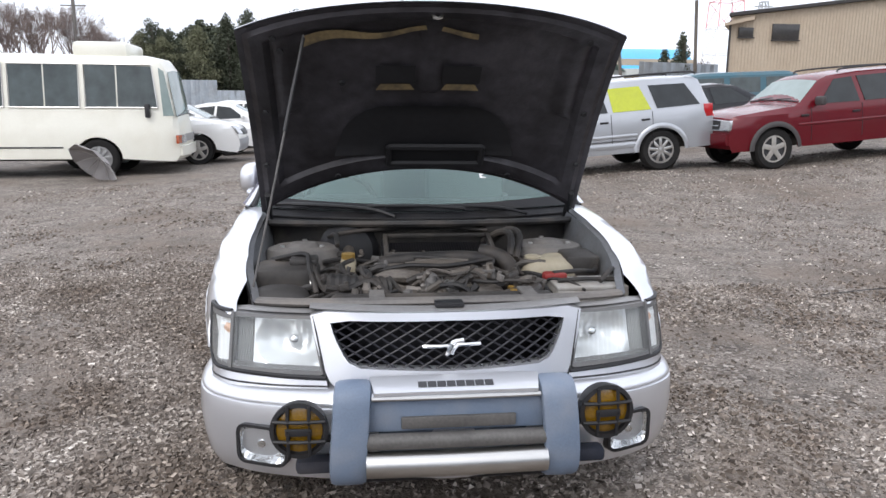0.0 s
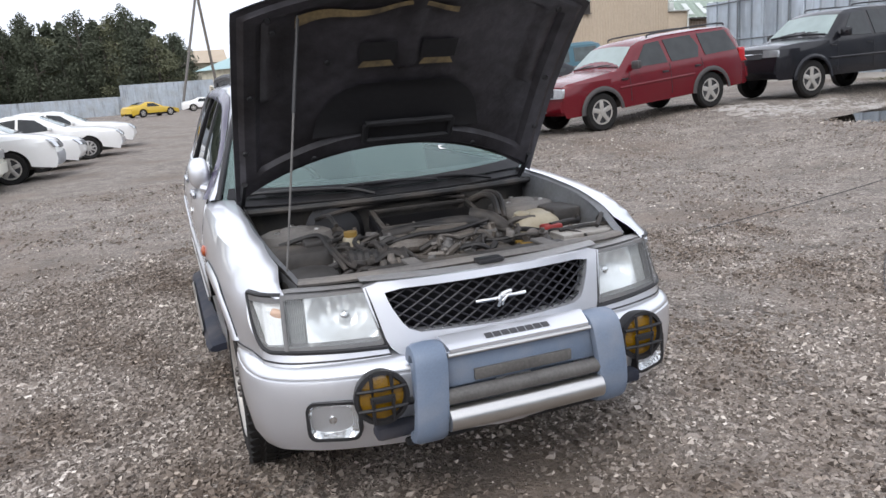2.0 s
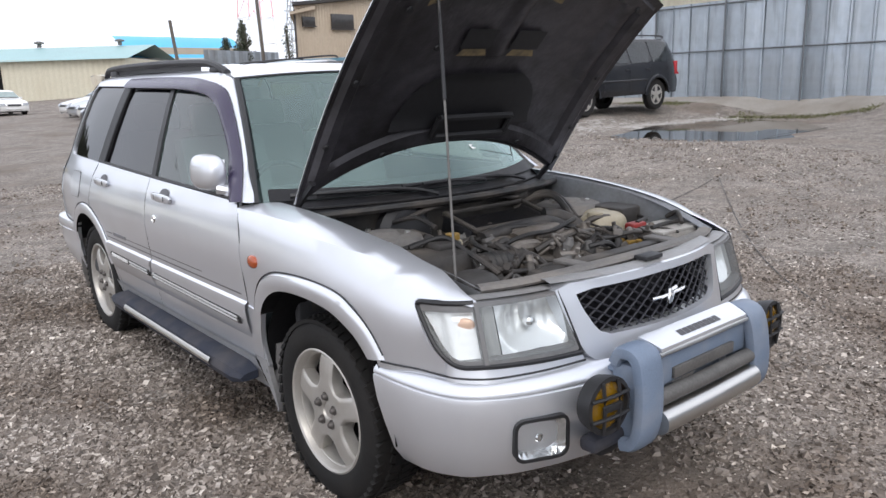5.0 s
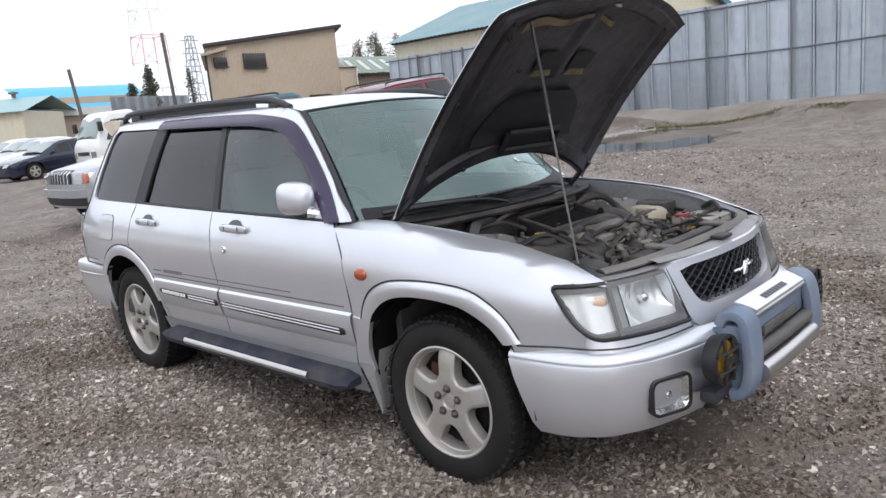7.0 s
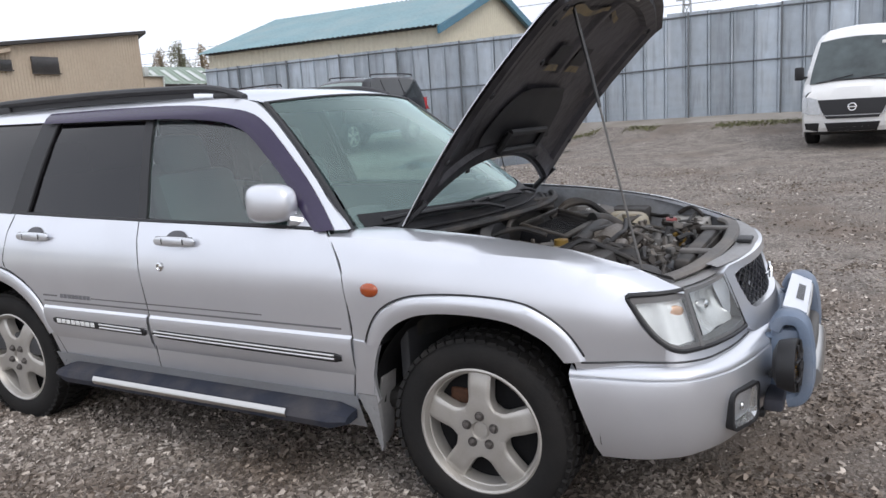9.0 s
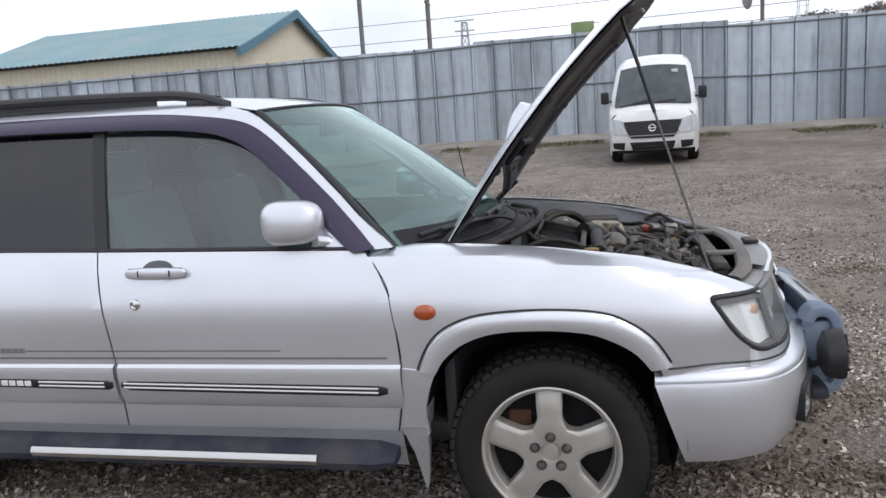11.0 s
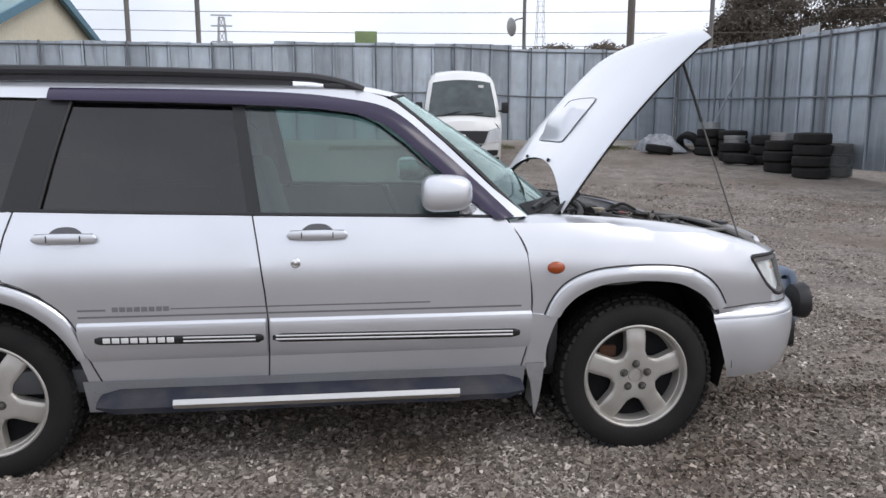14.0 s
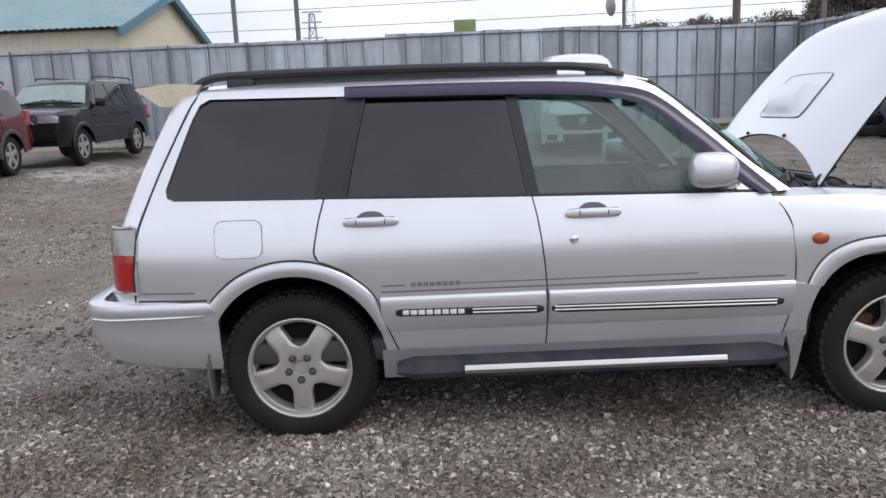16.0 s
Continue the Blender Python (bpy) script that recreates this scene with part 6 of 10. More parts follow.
# radiator with top tank, fan shrouds
cpart("radiator", boxm(0, -0.585, 0.69, 0.74, 0.05, 0.30, 0.008), BAYDARK)
cpart("radiator_tank", boxm(0, -0.575, 0.835, 0.74, 0.055, 0.045, 0.014), BOXPLASTIC)
for k in range(26):
    x0, y0 = rng.uniform(-0.34, 0.36), rng.uniform(-0.50, -0.02)
    a, L = rng.uniform(0, 6.28), rng.uniform(0.03, 0.09)
    z0 = rng.uniform(0.845, 0.885)
    m = Matrix.Translation((x0, y0, z0)) @ Matrix.Rotation(a, 4, 'Z') @ Matrix.Rotation(rng.uniform(-0.5, 0.5), 4, 'X')
    bm = bmesh.new()
    box(bm, 0, 0, 0, L, rng.uniform(0.012, 0.03), rng.uniform(0.006, 0.025), 0.004, m)
    lathe(bm, [(-0.004, 0.008), (0.012, 0.008), (0.014, 0.0)], m.to_3x3() @ Vector((0, 0, 1)), m @ Vector((L * 0.35, 0, 0.008)), 8)
    cpart("small_bracket", bm, rng.choice((CASTING, DULLBAR, CASTING, BAYPAINT, BOXPLASTIC)))
cpart("fan_shroud", boxm(-0.18, -0.53, 0.70, 0.34, 0.05, 0.26, 0.02), PLASTIC)
cpart("fan_shroud", boxm(0.20, -0.53, 0.70, 0.34, 0.05, 0.26, 0.02), PLASTIC)
cpart("radiator_bracket", boxm(-0.22, -0.60, 0.862, 0.05, 0.11, 0.012, 0.003), BAYPAINT)
cpart("radiator_bracket", boxm(0.28, -0.60, 0.862, 0.05, 0.13, 0.012, 0.003), BAYPAINT)
# bigger hoses
cpart("turbo_hose", tube(bmesh.new(), [(0.20, -0.10, 0.90), (0.27, -0.14, 0.885), (0.31, -0.20, 0.84), (0.27, -0.28, 0.78)], 0.032, 12, 6), HOSE)
cpart("boost_pipe", tube(bmesh.new(), [(-0.20, -0.165, 0.872), (-0.05, -0.16, 0.885), (0.14, -0.155, 0.887), (0.24, -0.16, 0.86)], 0.028, 12, 6), HOSE)
cpart("radiator_hose", tube(bmesh.new(), [(0.30, -0.56, 0.84), (0.33, -0.50, 0.85), (0.27, -0.40, 0.84), (0.18, -0.33, 0.81)], 0.022, 10, 6), HOSE)
cpart("heater_hose", tube(bmesh.new(), [(0.24, 0.10, 0.90), (0.30, 0.04, 0.95), (0.33, -0.05, 0.955), (0.31, -0.15, 0.89)], 0.014, 8, 6), HOSE)
cpart("heater_hose", tube(bmesh.new(), [(0.28, 0.10, 0.90), (0.34, 0.05, 0.96), (0.37, -0.03, 0.95), (0.33, -0.16, 0.88)], 0.014, 8, 6), HOSE)
cpart("wiper_motor", boxm(0.30, 0.16, 0.95, 0.10, 0.09, 0.07, 0.02), BOXPLASTIC)
cpart("brake_booster", lathe(bmesh.new(), [(0.0, 0.05), (0.02, 0.12), (0.06, 0.125), (0.09, 0.10), (0.10, 0.0)], (0, -1, 0.1), (-0.32, 0.19, 0.86), 26), PLASTIC)
cpart("master_cylinder", tube(bmesh.new(), [(-0.32, 0.10, 0.87), (-0.32, -0.02, 0.86), (-0.32, -0.12, 0.84)], 0.025, 10, 3), CASTING)
# many small hoses, wires, pipes and connectors
for k in range(84):
    x0, y0 = rng.uniform(-0.46, 0.44), rng.uniform(-0.50, -0.05)
    pts = [Vector((x0, y0, rng.uniform(0.80, 0.87)))]
    a = rng.uniform(0, 6.28)
    for j in range(3):
        a += rng.uniform(-0.9, 0.9)
        pts.append(Vector((max(-0.55, min(0.55, pts[-1].x + 0.09 * math.cos(a))), max(-0.53, min(-0.02, pts[-1].y + 0.07 * math.sin(a))), rng.uniform(0.79, 0.885))))
    cpart("hose" if k % 2 else "cable", tube(bmesh.new(), pts, rng.choice((0.005, 0.007, 0.010, 0.013)), 7, 5), rng.choice((HOSE, HOSE, HOSE, CASTING, BOXPLASTIC)))
for k in range(44):
    x, y = rng.uniform(-0.44, 0.42), rng.uniform(-0.52, -0.12)
    m = Matrix.Translation((x, y, rng.uniform(0.78, 0.855))) @ Matrix.Rotation(rng.uniform(0, 3), 4, 'Z') @ Matrix.Rotation(rng.uniform(-0.4, 0.4), 4, 'X')
    if k % 3:
        bm = box(bmesh.new(), 0, 0, 0, rng.uniform(0.03, 0.08), rng.uniform(0.025, 0.05), rng.uniform(0.03, 0.06), 0.008, m)
    else:
        bm = lathe(bmesh.new(), [(-0.02, 0.012), (-0.015, 0.022), (0.02, 0.022), (0.03, 0.014), (0.045, 0.012), (0.046, 0)], (m @ Vector((0, 0, 1)) - m.translation), m.translation, 12)
    cpart("connector", bm, rng.choice((CASTING, BOXPLASTIC, BOXPLASTIC, DULLBAR, CASTING)))
for pts in ([(-0.60, -0.20, 0.90), (-0.48, -0.24, 0.925), (-0.44, -0.33, 0.90), (-0.38, -0.47, 0.84), (-0.20, -0.50, 0.835)], [(-0.58, -0.23, 0.91), (-0.47, -0.27, 0.935), (-0.45, -0.36, 0.90), (-0.42, -0.48, 0.84)], [(-0.30, -0.22, 0.90), (-0.34, -0.30, 0.89), (-0.28, -0.42, 0.85)],
            [(-0.36, 0.05, 0.95), (-0.20, 0.10, 0.96), (0.10, 0.12, 0.96), (0.26, 0.10, 0.95)], [(-0.40, 0.10, 0.93), (-0.37, 0.0, 0.955), (-0.36, -0.10, 0.93)], [(0.42, -0.39, 0.875), (0.52, -0.36, 0.875), (0.60, -0.30, 0.86), (0.63, -0.22, 0.87)], [(0.56, -0.50, 0.87), (0.62, -0.44, 0.90), (0.64, -0.38, 0.87)],
            [(-0.15, -0.15, 0.895), (0.0, -0.20, 0.90), (0.15, -0.22, 0.885), (0.28, -0.30, 0.85)], [(-0.25, -0.27, 0.86), (-0.10, -0.29, 0.89), (0.05, -0.28, 0.885), (0.22, -0.24, 0.90)]):
    cpart("cable_run", tube(bmesh.new(), pts, 0.009, 8, 6), HOSE)

# ---- cabin ----
def seat(x, y, rear=False):
    st = cpart("rear_seat" if rear else "front_seat", boxm(x, y, 0.60, 0.50 if not rear else 1.2, 0.50, 0.17, 0.06), SEAT)
    m = Matrix.Translation((x, y + 0.25, 0.66)) @ Matrix.Rotation(radians(-16), 4, 'X')
    cpart("seat_back", box(bmesh.new(), 0, 0.03, 0.28, 0.48 if not rear else 1.2, 0.13, 0.58, 0.055, m), SEAT, st)
    for dx in ((0,) if not rear else (-0.36, 0.36)):
        cpart("head_restraint", box(bmesh.new(), dx, 0.035, 0.65, 0.27, 0.09, 0.18, 0.04, m), SEAT, st)
        cpart("restraint_post", box(bmesh.new(), dx, 0.035, 0.55, 0.10, 0.02, 0.12, 0.005, m), PLASTIC, st)


seat(-0.37, 1.22)
seat(0.37, 1.22)
seat(0, 2.10, True)
bm = bmesh.new()
grid(bm, lambda u, v: Vector(((u - 0.5) * 1.36, 0.42 + 0.40 * v - 0.12 * (1 - (2 * u - 1) ** 2) * (1 - v), 0.985 - 0.02 * v - (0.10 if v > 0.9 else 0))), 14, 10)
grid(bm, lambda u, v: Vector(((u - 0.5) * 1.36, 0.80 - 0.06 * v, 0.90 - 0.40 * v)), 8, 4)
dash = cpart("dashboard", bm, DASH)
cpart("instrument_hood", boxm(-0.37, 0.74, 0.985, 0.36, 0.16, 0.07, 0.03), DASH, dash)
bm = bmesh.new()
m = Matrix.Translation((-0.37, 0.93, 0.93)) @ Matrix.Rotation(radians(64), 4, 'X')
pts = [m @ Vector((0.185 * math.cos(a), 0.185 * math.sin(a), 0)) for a in np.linspace(0, 2 * math.pi, 29)]
tube(bm, pts, 0.015, 8, 0, caps=False)
for a in (0, math.pi, -math.pi / 2):
    tube(bm, [m @ Vector((0.02 * math.cos(a), 0.02 * math.sin(a), -0.02)), m @ Vector((0.18 * math.cos(a), 0.18 * math.sin(a), 0))], 0.016, 6, 0)
box(bm, 0, 0, -0.02, 0.14, 0.12, 0.05, 0.02, m)
cpart("steering_wheel", bm, PLASTIC)
for s in (-1, 1):
    bm = bmesh.new()
    grid(bm, lambda u, v, s=s: Vector((s * (0.765 - 0.02 * v), 0.55 + 1.85 * u, 1.01 - (0.5 if u < 0.8 else 0.16) * v)), 12, 3)
    cpart("door_lining", bm, DASH)
bm = bmesh.new()
box(bm, 0, 0.93, 1.40, 0.22, 0.025, 0.06, 0.012)
cpart("rear_view_mirror", bm, PLASTIC)
bm = bmesh.new()
grid(bm, lambda u, v: roof_fn(0.03 + 0.94 * u, 0.02 + 0.95 * v) - Vector((0, 0, 0.025)), 10, 12)
cpart("headlining", bm, SEAT)
bm = bmesh.new()
grid(bm, lambda u, v: Vector(((u - 0.5) * 1.3, 2.42 + 0.75 * v, 0.95)), 3, 3)
cpart("load_cover", bm, DASH)
# aerial and the rear-view sticker rod
cpart("aerial", tube(bmesh.new(), [(0.60, 0.45, 1.03), (0.595, 0.47, 1.10), (0.585, 0.50, 1.28)], 0.003, 6, 3), PLASTIC)


# =====================================================================
# THE YARD
# =====================================================================
PUD = (12.7, 6.25, 3.7, 1.85, 0.37)      # puddle: centre, half sizes, level
PUC, PUS = math.cos(radians(17)), math.sin(radians(17))


def yard(x, y):
    z = gz(x, y)
    px, py = (x - PUD[0]) * PUC + (y - PUD[1]) * PUS, (y - PUD[1]) * PUC - (x - PUD[0]) * PUS
    d = math.hypot(px / PUD[2], py / PUD[3]) + 0.25 * noise.noise(Vector((x * 0.7, y * 0.7, 9)))
    if d < 1.9:
        k = min(1, max(0, (1.9 - d) / 0.6))
        z = z * (1 - k) + (PUD[4] + 0.05 * (d - 1.0)) * k
    return z


def gravel_material():
    m = bpy.data.materials.new("gravel_ground")
    m.use_nodes = True
    t = m.node_tree
    p = t.nodes["Principled BSDF"]
    N = t.nodes.new
    L = t.links.new
    co = N("ShaderNodeTexCoord")
    v1 = N("ShaderNodeTexVoronoi")
    v1.inputs["Scale"].default_value = 52.0
    v2 = N("ShaderNodeTexVoronoi")
    v2.inputs["Scale"].default_value = 125.0
    big = N("ShaderNodeTexNoise")
    big.inputs["Scale"].default_value, big.inputs["Detail"].default_value = 0.55, 6
    mid = N("ShaderNodeTexNoise")
    mid.inputs["Scale"].default_value, mid.inputs["Detail"].default_value = 5.0, 6
    wob = N("ShaderNodeTexNoise")
    wob.inputs["Scale"].default_value, wob.inputs["Detail"].default_value = 70.0, 2
    L(co.outputs["Object"], wob.inputs["Vector"])
    wm = N("ShaderNodeVectorMath")
    wm.operation = 'MULTIPLY_ADD'
    wm.inputs[1].default_value = (0.022, 0.022, 0.0)
    L(wob.outputs["Color"], wm.inputs[0])
    L(co.outputs["Object"], wm.inputs[2])
    for n in (v1, v2):
        L(wm.outputs["Vector"], n.inputs["Vector"])
    for n in (big, mid):
        L(co.outputs["Object"], n.inputs["Vector"])
    hs = N("ShaderNodeSeparateColor")
    L(v1.outputs["Color"], hs.inputs["Color"])
    hs2 = N("ShaderNodeSeparateColor")
    L(v2.outputs["Color"], hs2.inputs["Color"])
    stone = N("ShaderNodeValToRGB")
    e = stone.color_ramp.elements
    e[0].position, e[0].color = 0.0, (0.062, 0.050, 0.041, 1)
    e[1].position, e[1].color = 1.0, (0.62, 0.56, 0.505, 1)
    k = e.new(0.55)
    k.color = (0.190, 0.160, 0.136, 1)
    k = e.new(0.85)
    k.color = (0.305, 0.268, 0.236, 1)
    L(hs.outputs["Red"], stone.inputs["Fac"])
    stone2 = N("ShaderNodeValToRGB")
    e = stone2.color_ramp.elements
    e[0].position, e[0].color = 0.0, (0.075, 0.060, 0.049, 1)
    e[1].position, e[1].color = 1.0, (0.41, 0.362, 0.318, 1)
    L(hs2.outputs["Red"], stone2.inputs["Fac"])
    mx = N("ShaderNodeMix")
    mx.data_type = 'RGBA'
    sel = N("ShaderNodeMapRange")
    sel.inputs["From Min"].default_value, sel.inputs["From Max"].default_value = 0.42, 0.62
    L(mid.outputs["Fac"], sel.inputs["Value"])
    L(sel.outputs["Result"], mx.inputs["Factor"])
    L(stone2.outputs["Color"], mx.inputs["A"])
    L(stone.outputs["Color"], mx.inputs["B"])
    earth = N("ShaderNodeMix")
    earth.data_type = 'RGBA'
    earth.inputs["B"].default_value = (0.170, 0.134, 0.107, 1)
    er = N("ShaderNodeMapRange")
    er.inputs["From Min"].default_value, er.inputs["From Max"].default_value, er.inputs["To Max"].default_value = 0.50, 0.66, 0.85
    L(big.outputs["Fac"], er.inputs["Value"])
    L(er.outputs["Result"], earth.inputs["Factor"])
    L(mx.outputs["Result"], earth.inputs["A"])
    band = N("ShaderNodeTexNoise")
    band.inputs["Scale"].default_value, band.inputs["Detail"].default_value, band.inputs["Roughness"].default_value = 2.2, 10, 0.74
    L(co.outputs["Object"], band.inputs["Vector"])
    bmr = N("ShaderNodeMapRange")
    bmr.inputs["From Min"].default_value, bmr.inputs["From Max"].default_value = 0.35, 0.65
    bmr.inputs["To Min"].default_value, bmr.inputs["To Max"].default_value = 0.68, 1.28
    L(band.outputs["Fac"], bmr.inputs["Value"])
    bmul = N("ShaderNodeMix")
    bmul.data_type, bmul.blend_type = 'RGBA', 'MULTIPLY'
    bmul.inputs["Factor"].default_value = 1.0
    L(earth.outputs["Result"], bmul.inputs["A"])
    L(bmr.outputs["Result"], bmul.inputs["B"])
    L(bmul.outputs["Result"], p.inputs["Base Color"])
    p.inputs["Roughness"].default_value = 0.85
    ht = N("ShaderNodeMath")
    ht.operation = 'ADD'
    L(v1.outputs["Distance"], ht.inputs[0])
    hm = N("ShaderNodeMath")
    hm.operation = 'MULTIPLY'
    hm.inputs[1].default_value = 0.6
    L(v2.outputs["Distance"], hm.inputs[0])
    L(hm.outputs[0], ht.inputs[1])
    b = N("ShaderNodeBump")
    b.invert = True
    b.inputs["Strength"].default_value, b.inputs["Distance"].default_value = 0.9, 0.012
    L(ht.outputs[0], b.inputs["Height"])
    L(b.outputs["Normal"], p.inputs["Normal"])
    return m


def stone_material(name="crushed_stone", tone_k=1.0):
    m = bpy.data.materials.new(name)
    m.use_nodes = True
    t = m.node_tree
    p = t.nodes["Principled BSDF"]
    g = t.nodes.new("ShaderNodeNewGeometry")
    r = t.nodes.new("ShaderNodeValToRGB")
    e = r.color_ramp.elements
    e[0].position, e[0].color = 0.0, (0.065, 0.055, 0.047, 1)
    e[1].position, e[1].color = 1.0, (0.68, 0.635, 0.585, 1)
    for pos, c in ((0.35, (0.175, 0.151, 0.132)), (0.7, (0.265, 0.235, 0.210)), (0.92, (0.42, 0.385, 0.352))):
        k = e.new(pos)
        k.color = (*c, 1)
    t.links.new(g.outputs["Random Per Island"], r.inputs["Fac"])
    n = t.nodes.new("ShaderNodeTexNoise")
    n.inputs["Scale"].default_value = 90.0
    co = t.nodes.new("ShaderNodeTexCoord")
    t.links.new(co.outputs["Object"], n.inputs["Vector"])
    mx = t.nodes.new("ShaderNodeMix")
    mx.data_type, mx.blend_type = 'RGBA', 'MULTIPLY'
    mx.inputs["Factor"].default_value = 0.6
    t.links.new(r.outputs["Color"], mx.inputs["A"])
    mr = t.nodes.new("ShaderNodeMapRange")
    mr.inputs["To Min"].default_value, mr.inputs["To Max"].default_value = 0.6, 1.5
    t.links.new(n.outputs["Fac"], mr.inputs["Value"])
    t.links.new(mr.outputs["Result"], mx.inputs["B"])
    t.links.new(mx.outputs["Result"], p.inputs["Base Color"])
    n2 = t.nodes.new("ShaderNodeTexNoise")
    n2.inputs["Scale"].default_value, n2.inputs["Detail"].default_value = 1.5, 5
    t.links.new(co.outputs["Object"], n2.inputs["Vector"])
    tone = t.nodes.new("ShaderNodeValToRGB")
    tone.color_ramp.elements[0].position, tone.color_ramp.elements[0].color = 0.38, (0.60 * tone_k, 0.53 * tone_k, 0.47 * tone_k, 1)
    tone.color_ramp.elements[1].position, tone.color_ramp.elements[1].color = 0.62, (1.22 * tone_k, 1.20 * tone_k, 1.18 * tone_k, 1)
    t.links.new(n2.outputs["Fac"], tone.inputs["Fac"])
    mx2 = t.nodes.new("ShaderNodeMix")
    mx2.data_type, mx2.blend_type = 'RGBA', 'MULTIPLY'
    mx2.inputs["Factor"].default_value = 1.0
    t.links.new(mx.outputs["Result"], mx2.inputs["A"])
    t.links.new(tone.outputs["Color"], mx2.inputs["B"])
    t.links.new(mx2.outputs["Result"], p.inputs["Base Color"])
    p.inputs["Roughness"].default_value = 0.8
    return m


GRAVEL = gravel_material()
STONE = stone_material()
# same stone toned down: the car's shade on the ground, put into the colour
SHADESTONE = stone_material("shaded_crushed_stone", 0.94)
xs = sorted(set([round(v, 3) for v in np.arange(-12, 21, 0.25)] + [-600, -300, -150, -80, -50, -30, -20, -15, 22, 25, 30, 45, 70, 110, 200, 400, 600]))
ys = sorted(set([round(v, 3) for v in np.arange(-10, 18, 0.25)] + [-600, -300, -100, -50, -25, -18, -13, 19, 20, 22, 25, 30, 35, 45, 60, 80, 95, 120, 200, 400, 600]))
gverts = [(x, y, yard(x, y)) for x in xs for y in ys]
ny = len(ys)
gfaces = [(i * ny + j, (i + 1) * ny + j, (i + 1) * ny + j + 1, i * ny + j + 1) for i in range(len(xs) - 1) for j in range(ny - 1)]
gme = bpy.data.meshes.new("ground")
gme.from_pydata(gverts, [], gfaces)
gme.materials.append(GRAVEL)
gme.shade_smooth()
tagged(new("ground", gme), "trodden grey-brown gravel yard with bare earth patches", "ground", kind="structure")


def stones(name, count, area, size, seed, label, mt=STONE):
    """Many crushed stones lying on the yard, joined as one mesh."""
    rs = np.random.RandomState(seed)
    base = np.array([(0.55 * math.cos(a + 0.4), 0.55 * math.sin(a + 0.4), 0.75) for a in np.linspace(0, 2 * math.pi, 5)[:-1]] + [(math.cos(a), math.sin(a), -0.05) for a in np.linspace(0, 2 * math.pi, 5)[:-1]])
    tri = [(0, 1, 2), (0, 2, 3)]
    for k in range(4):
        a, b2, c, d = k, (k + 1) % 4, 4 + k, 4 + (k + 1) % 4
        tri += [(a, c, b2), (b2, c, d)]
    tri = np.array(tri)
    V, F = [], []
    done = 0
    while done < count:
        x, y = area(rs)
        n = noise.noise(Vector((x * 0.55, y * 0.55, 5))) + 0.4 * noise.noise(Vector((x * 1.9, y * 1.9, 8)))
        if rs.rand() < 0.85 * min(1, max(0, (0.12 - n) / 0.3)):
            continue
        sz = size[0] + (size[1] - size[0]) * rs.rand() ** 2.0
        p = base * (sz * np.array([rs.uniform(0.8, 1.5), rs.uniform(0.65, 1.05), rs.uniform(0.6, 1.1)])) * rs.uniform(0.55, 1.3, (8, 1))
        a = rs.uniform(0, 6.283)
        tx = rs.uniform(-0.6, 0.6)
        R = np.array(Matrix.Rotation(a, 3, 'Z') @ Matrix.Rotation(tx, 3, 'X'))
        p = p @ R.T + np.array([x, y, yard(x, y) - 0.15 * sz])
        F.append(tri + 8 * done)
        V.append(p)
        done += 1
    V, F = np.concatenate(V), np.concatenate(F)
    me = bpy.data.meshes.new(name)
    me.vertices.add(len(V))
    me.vertices.foreach_set("co", V.astype(np.float32).ravel())
    me.loops.add(F.size)
    me.loops.foreach_set("vertex_index", F.astype(np.int32).ravel())
    me.polygons.add(len(F))
    me.polygons.foreach_set("loop_start", np.arange(0, F.size, 3, dtype=np.int32))
    me.materials.append(mt)
    me.update(calc_edges=True)
    me.validate()
    me.shade_smooth()
    me.set_sharp_from_angle(angle=radians(38))
    tagged(new(name, me), label, "gravel", kind="stuff")


def near_side(rs):
    return rs.uniform(-3.6, -0.2), rs.uniform(-2.6, 4.6)


def near_front(rs):
    return rs.uniform(-3.6, 3.8), rs.uniform(-2.4, 2.6)


def wide(rs):
    return rs.uniform(-6, 10), rs.uniform(-7, 11)


stones("loose_gravel", 70000, near_side, (0.006, 0.026), 1, "loose grey dusty crushed stones, toned darker for the shade beside the car", SHADESTONE)
stones("loose_gravel", 52000, near_front, (0.006, 0.024), 2, "loose grey crushed stones on the yard")
stones("loose_gravel", 58000, wide, (0.008, 0.030), 3, "loose grey crushed stones on the yard")

# puddle
WATER = mat("muddy_water", (0.016, 0.013, 0.010), 0.03, 0.0, 0.1, 1.0, 3.0, 0.01, spec=0.6)
bm = bmesh.new()
grid(bm, lambda u, v: Vector((PUD[0] + 1.18 * v * (PUD[2] * math.cos(2 * math.pi * u) * PUC - PUD[3] * math.sin(2 * math.pi * u) * PUS), PUD[1] + 1.18 * v * (PUD[2] * math.cos(2 * math.pi * u) * PUS + PUD[3] * math.sin(2 * math.pi * u) * PUC), PUD[4])), 40, 2)
bmesh.ops.remove_doubles(bm, verts=bm.verts, dist=0.001)
tagged(part("water", bm, WATER), "shallow brown puddle reflecting the tin fence", "puddle", kind="structure")

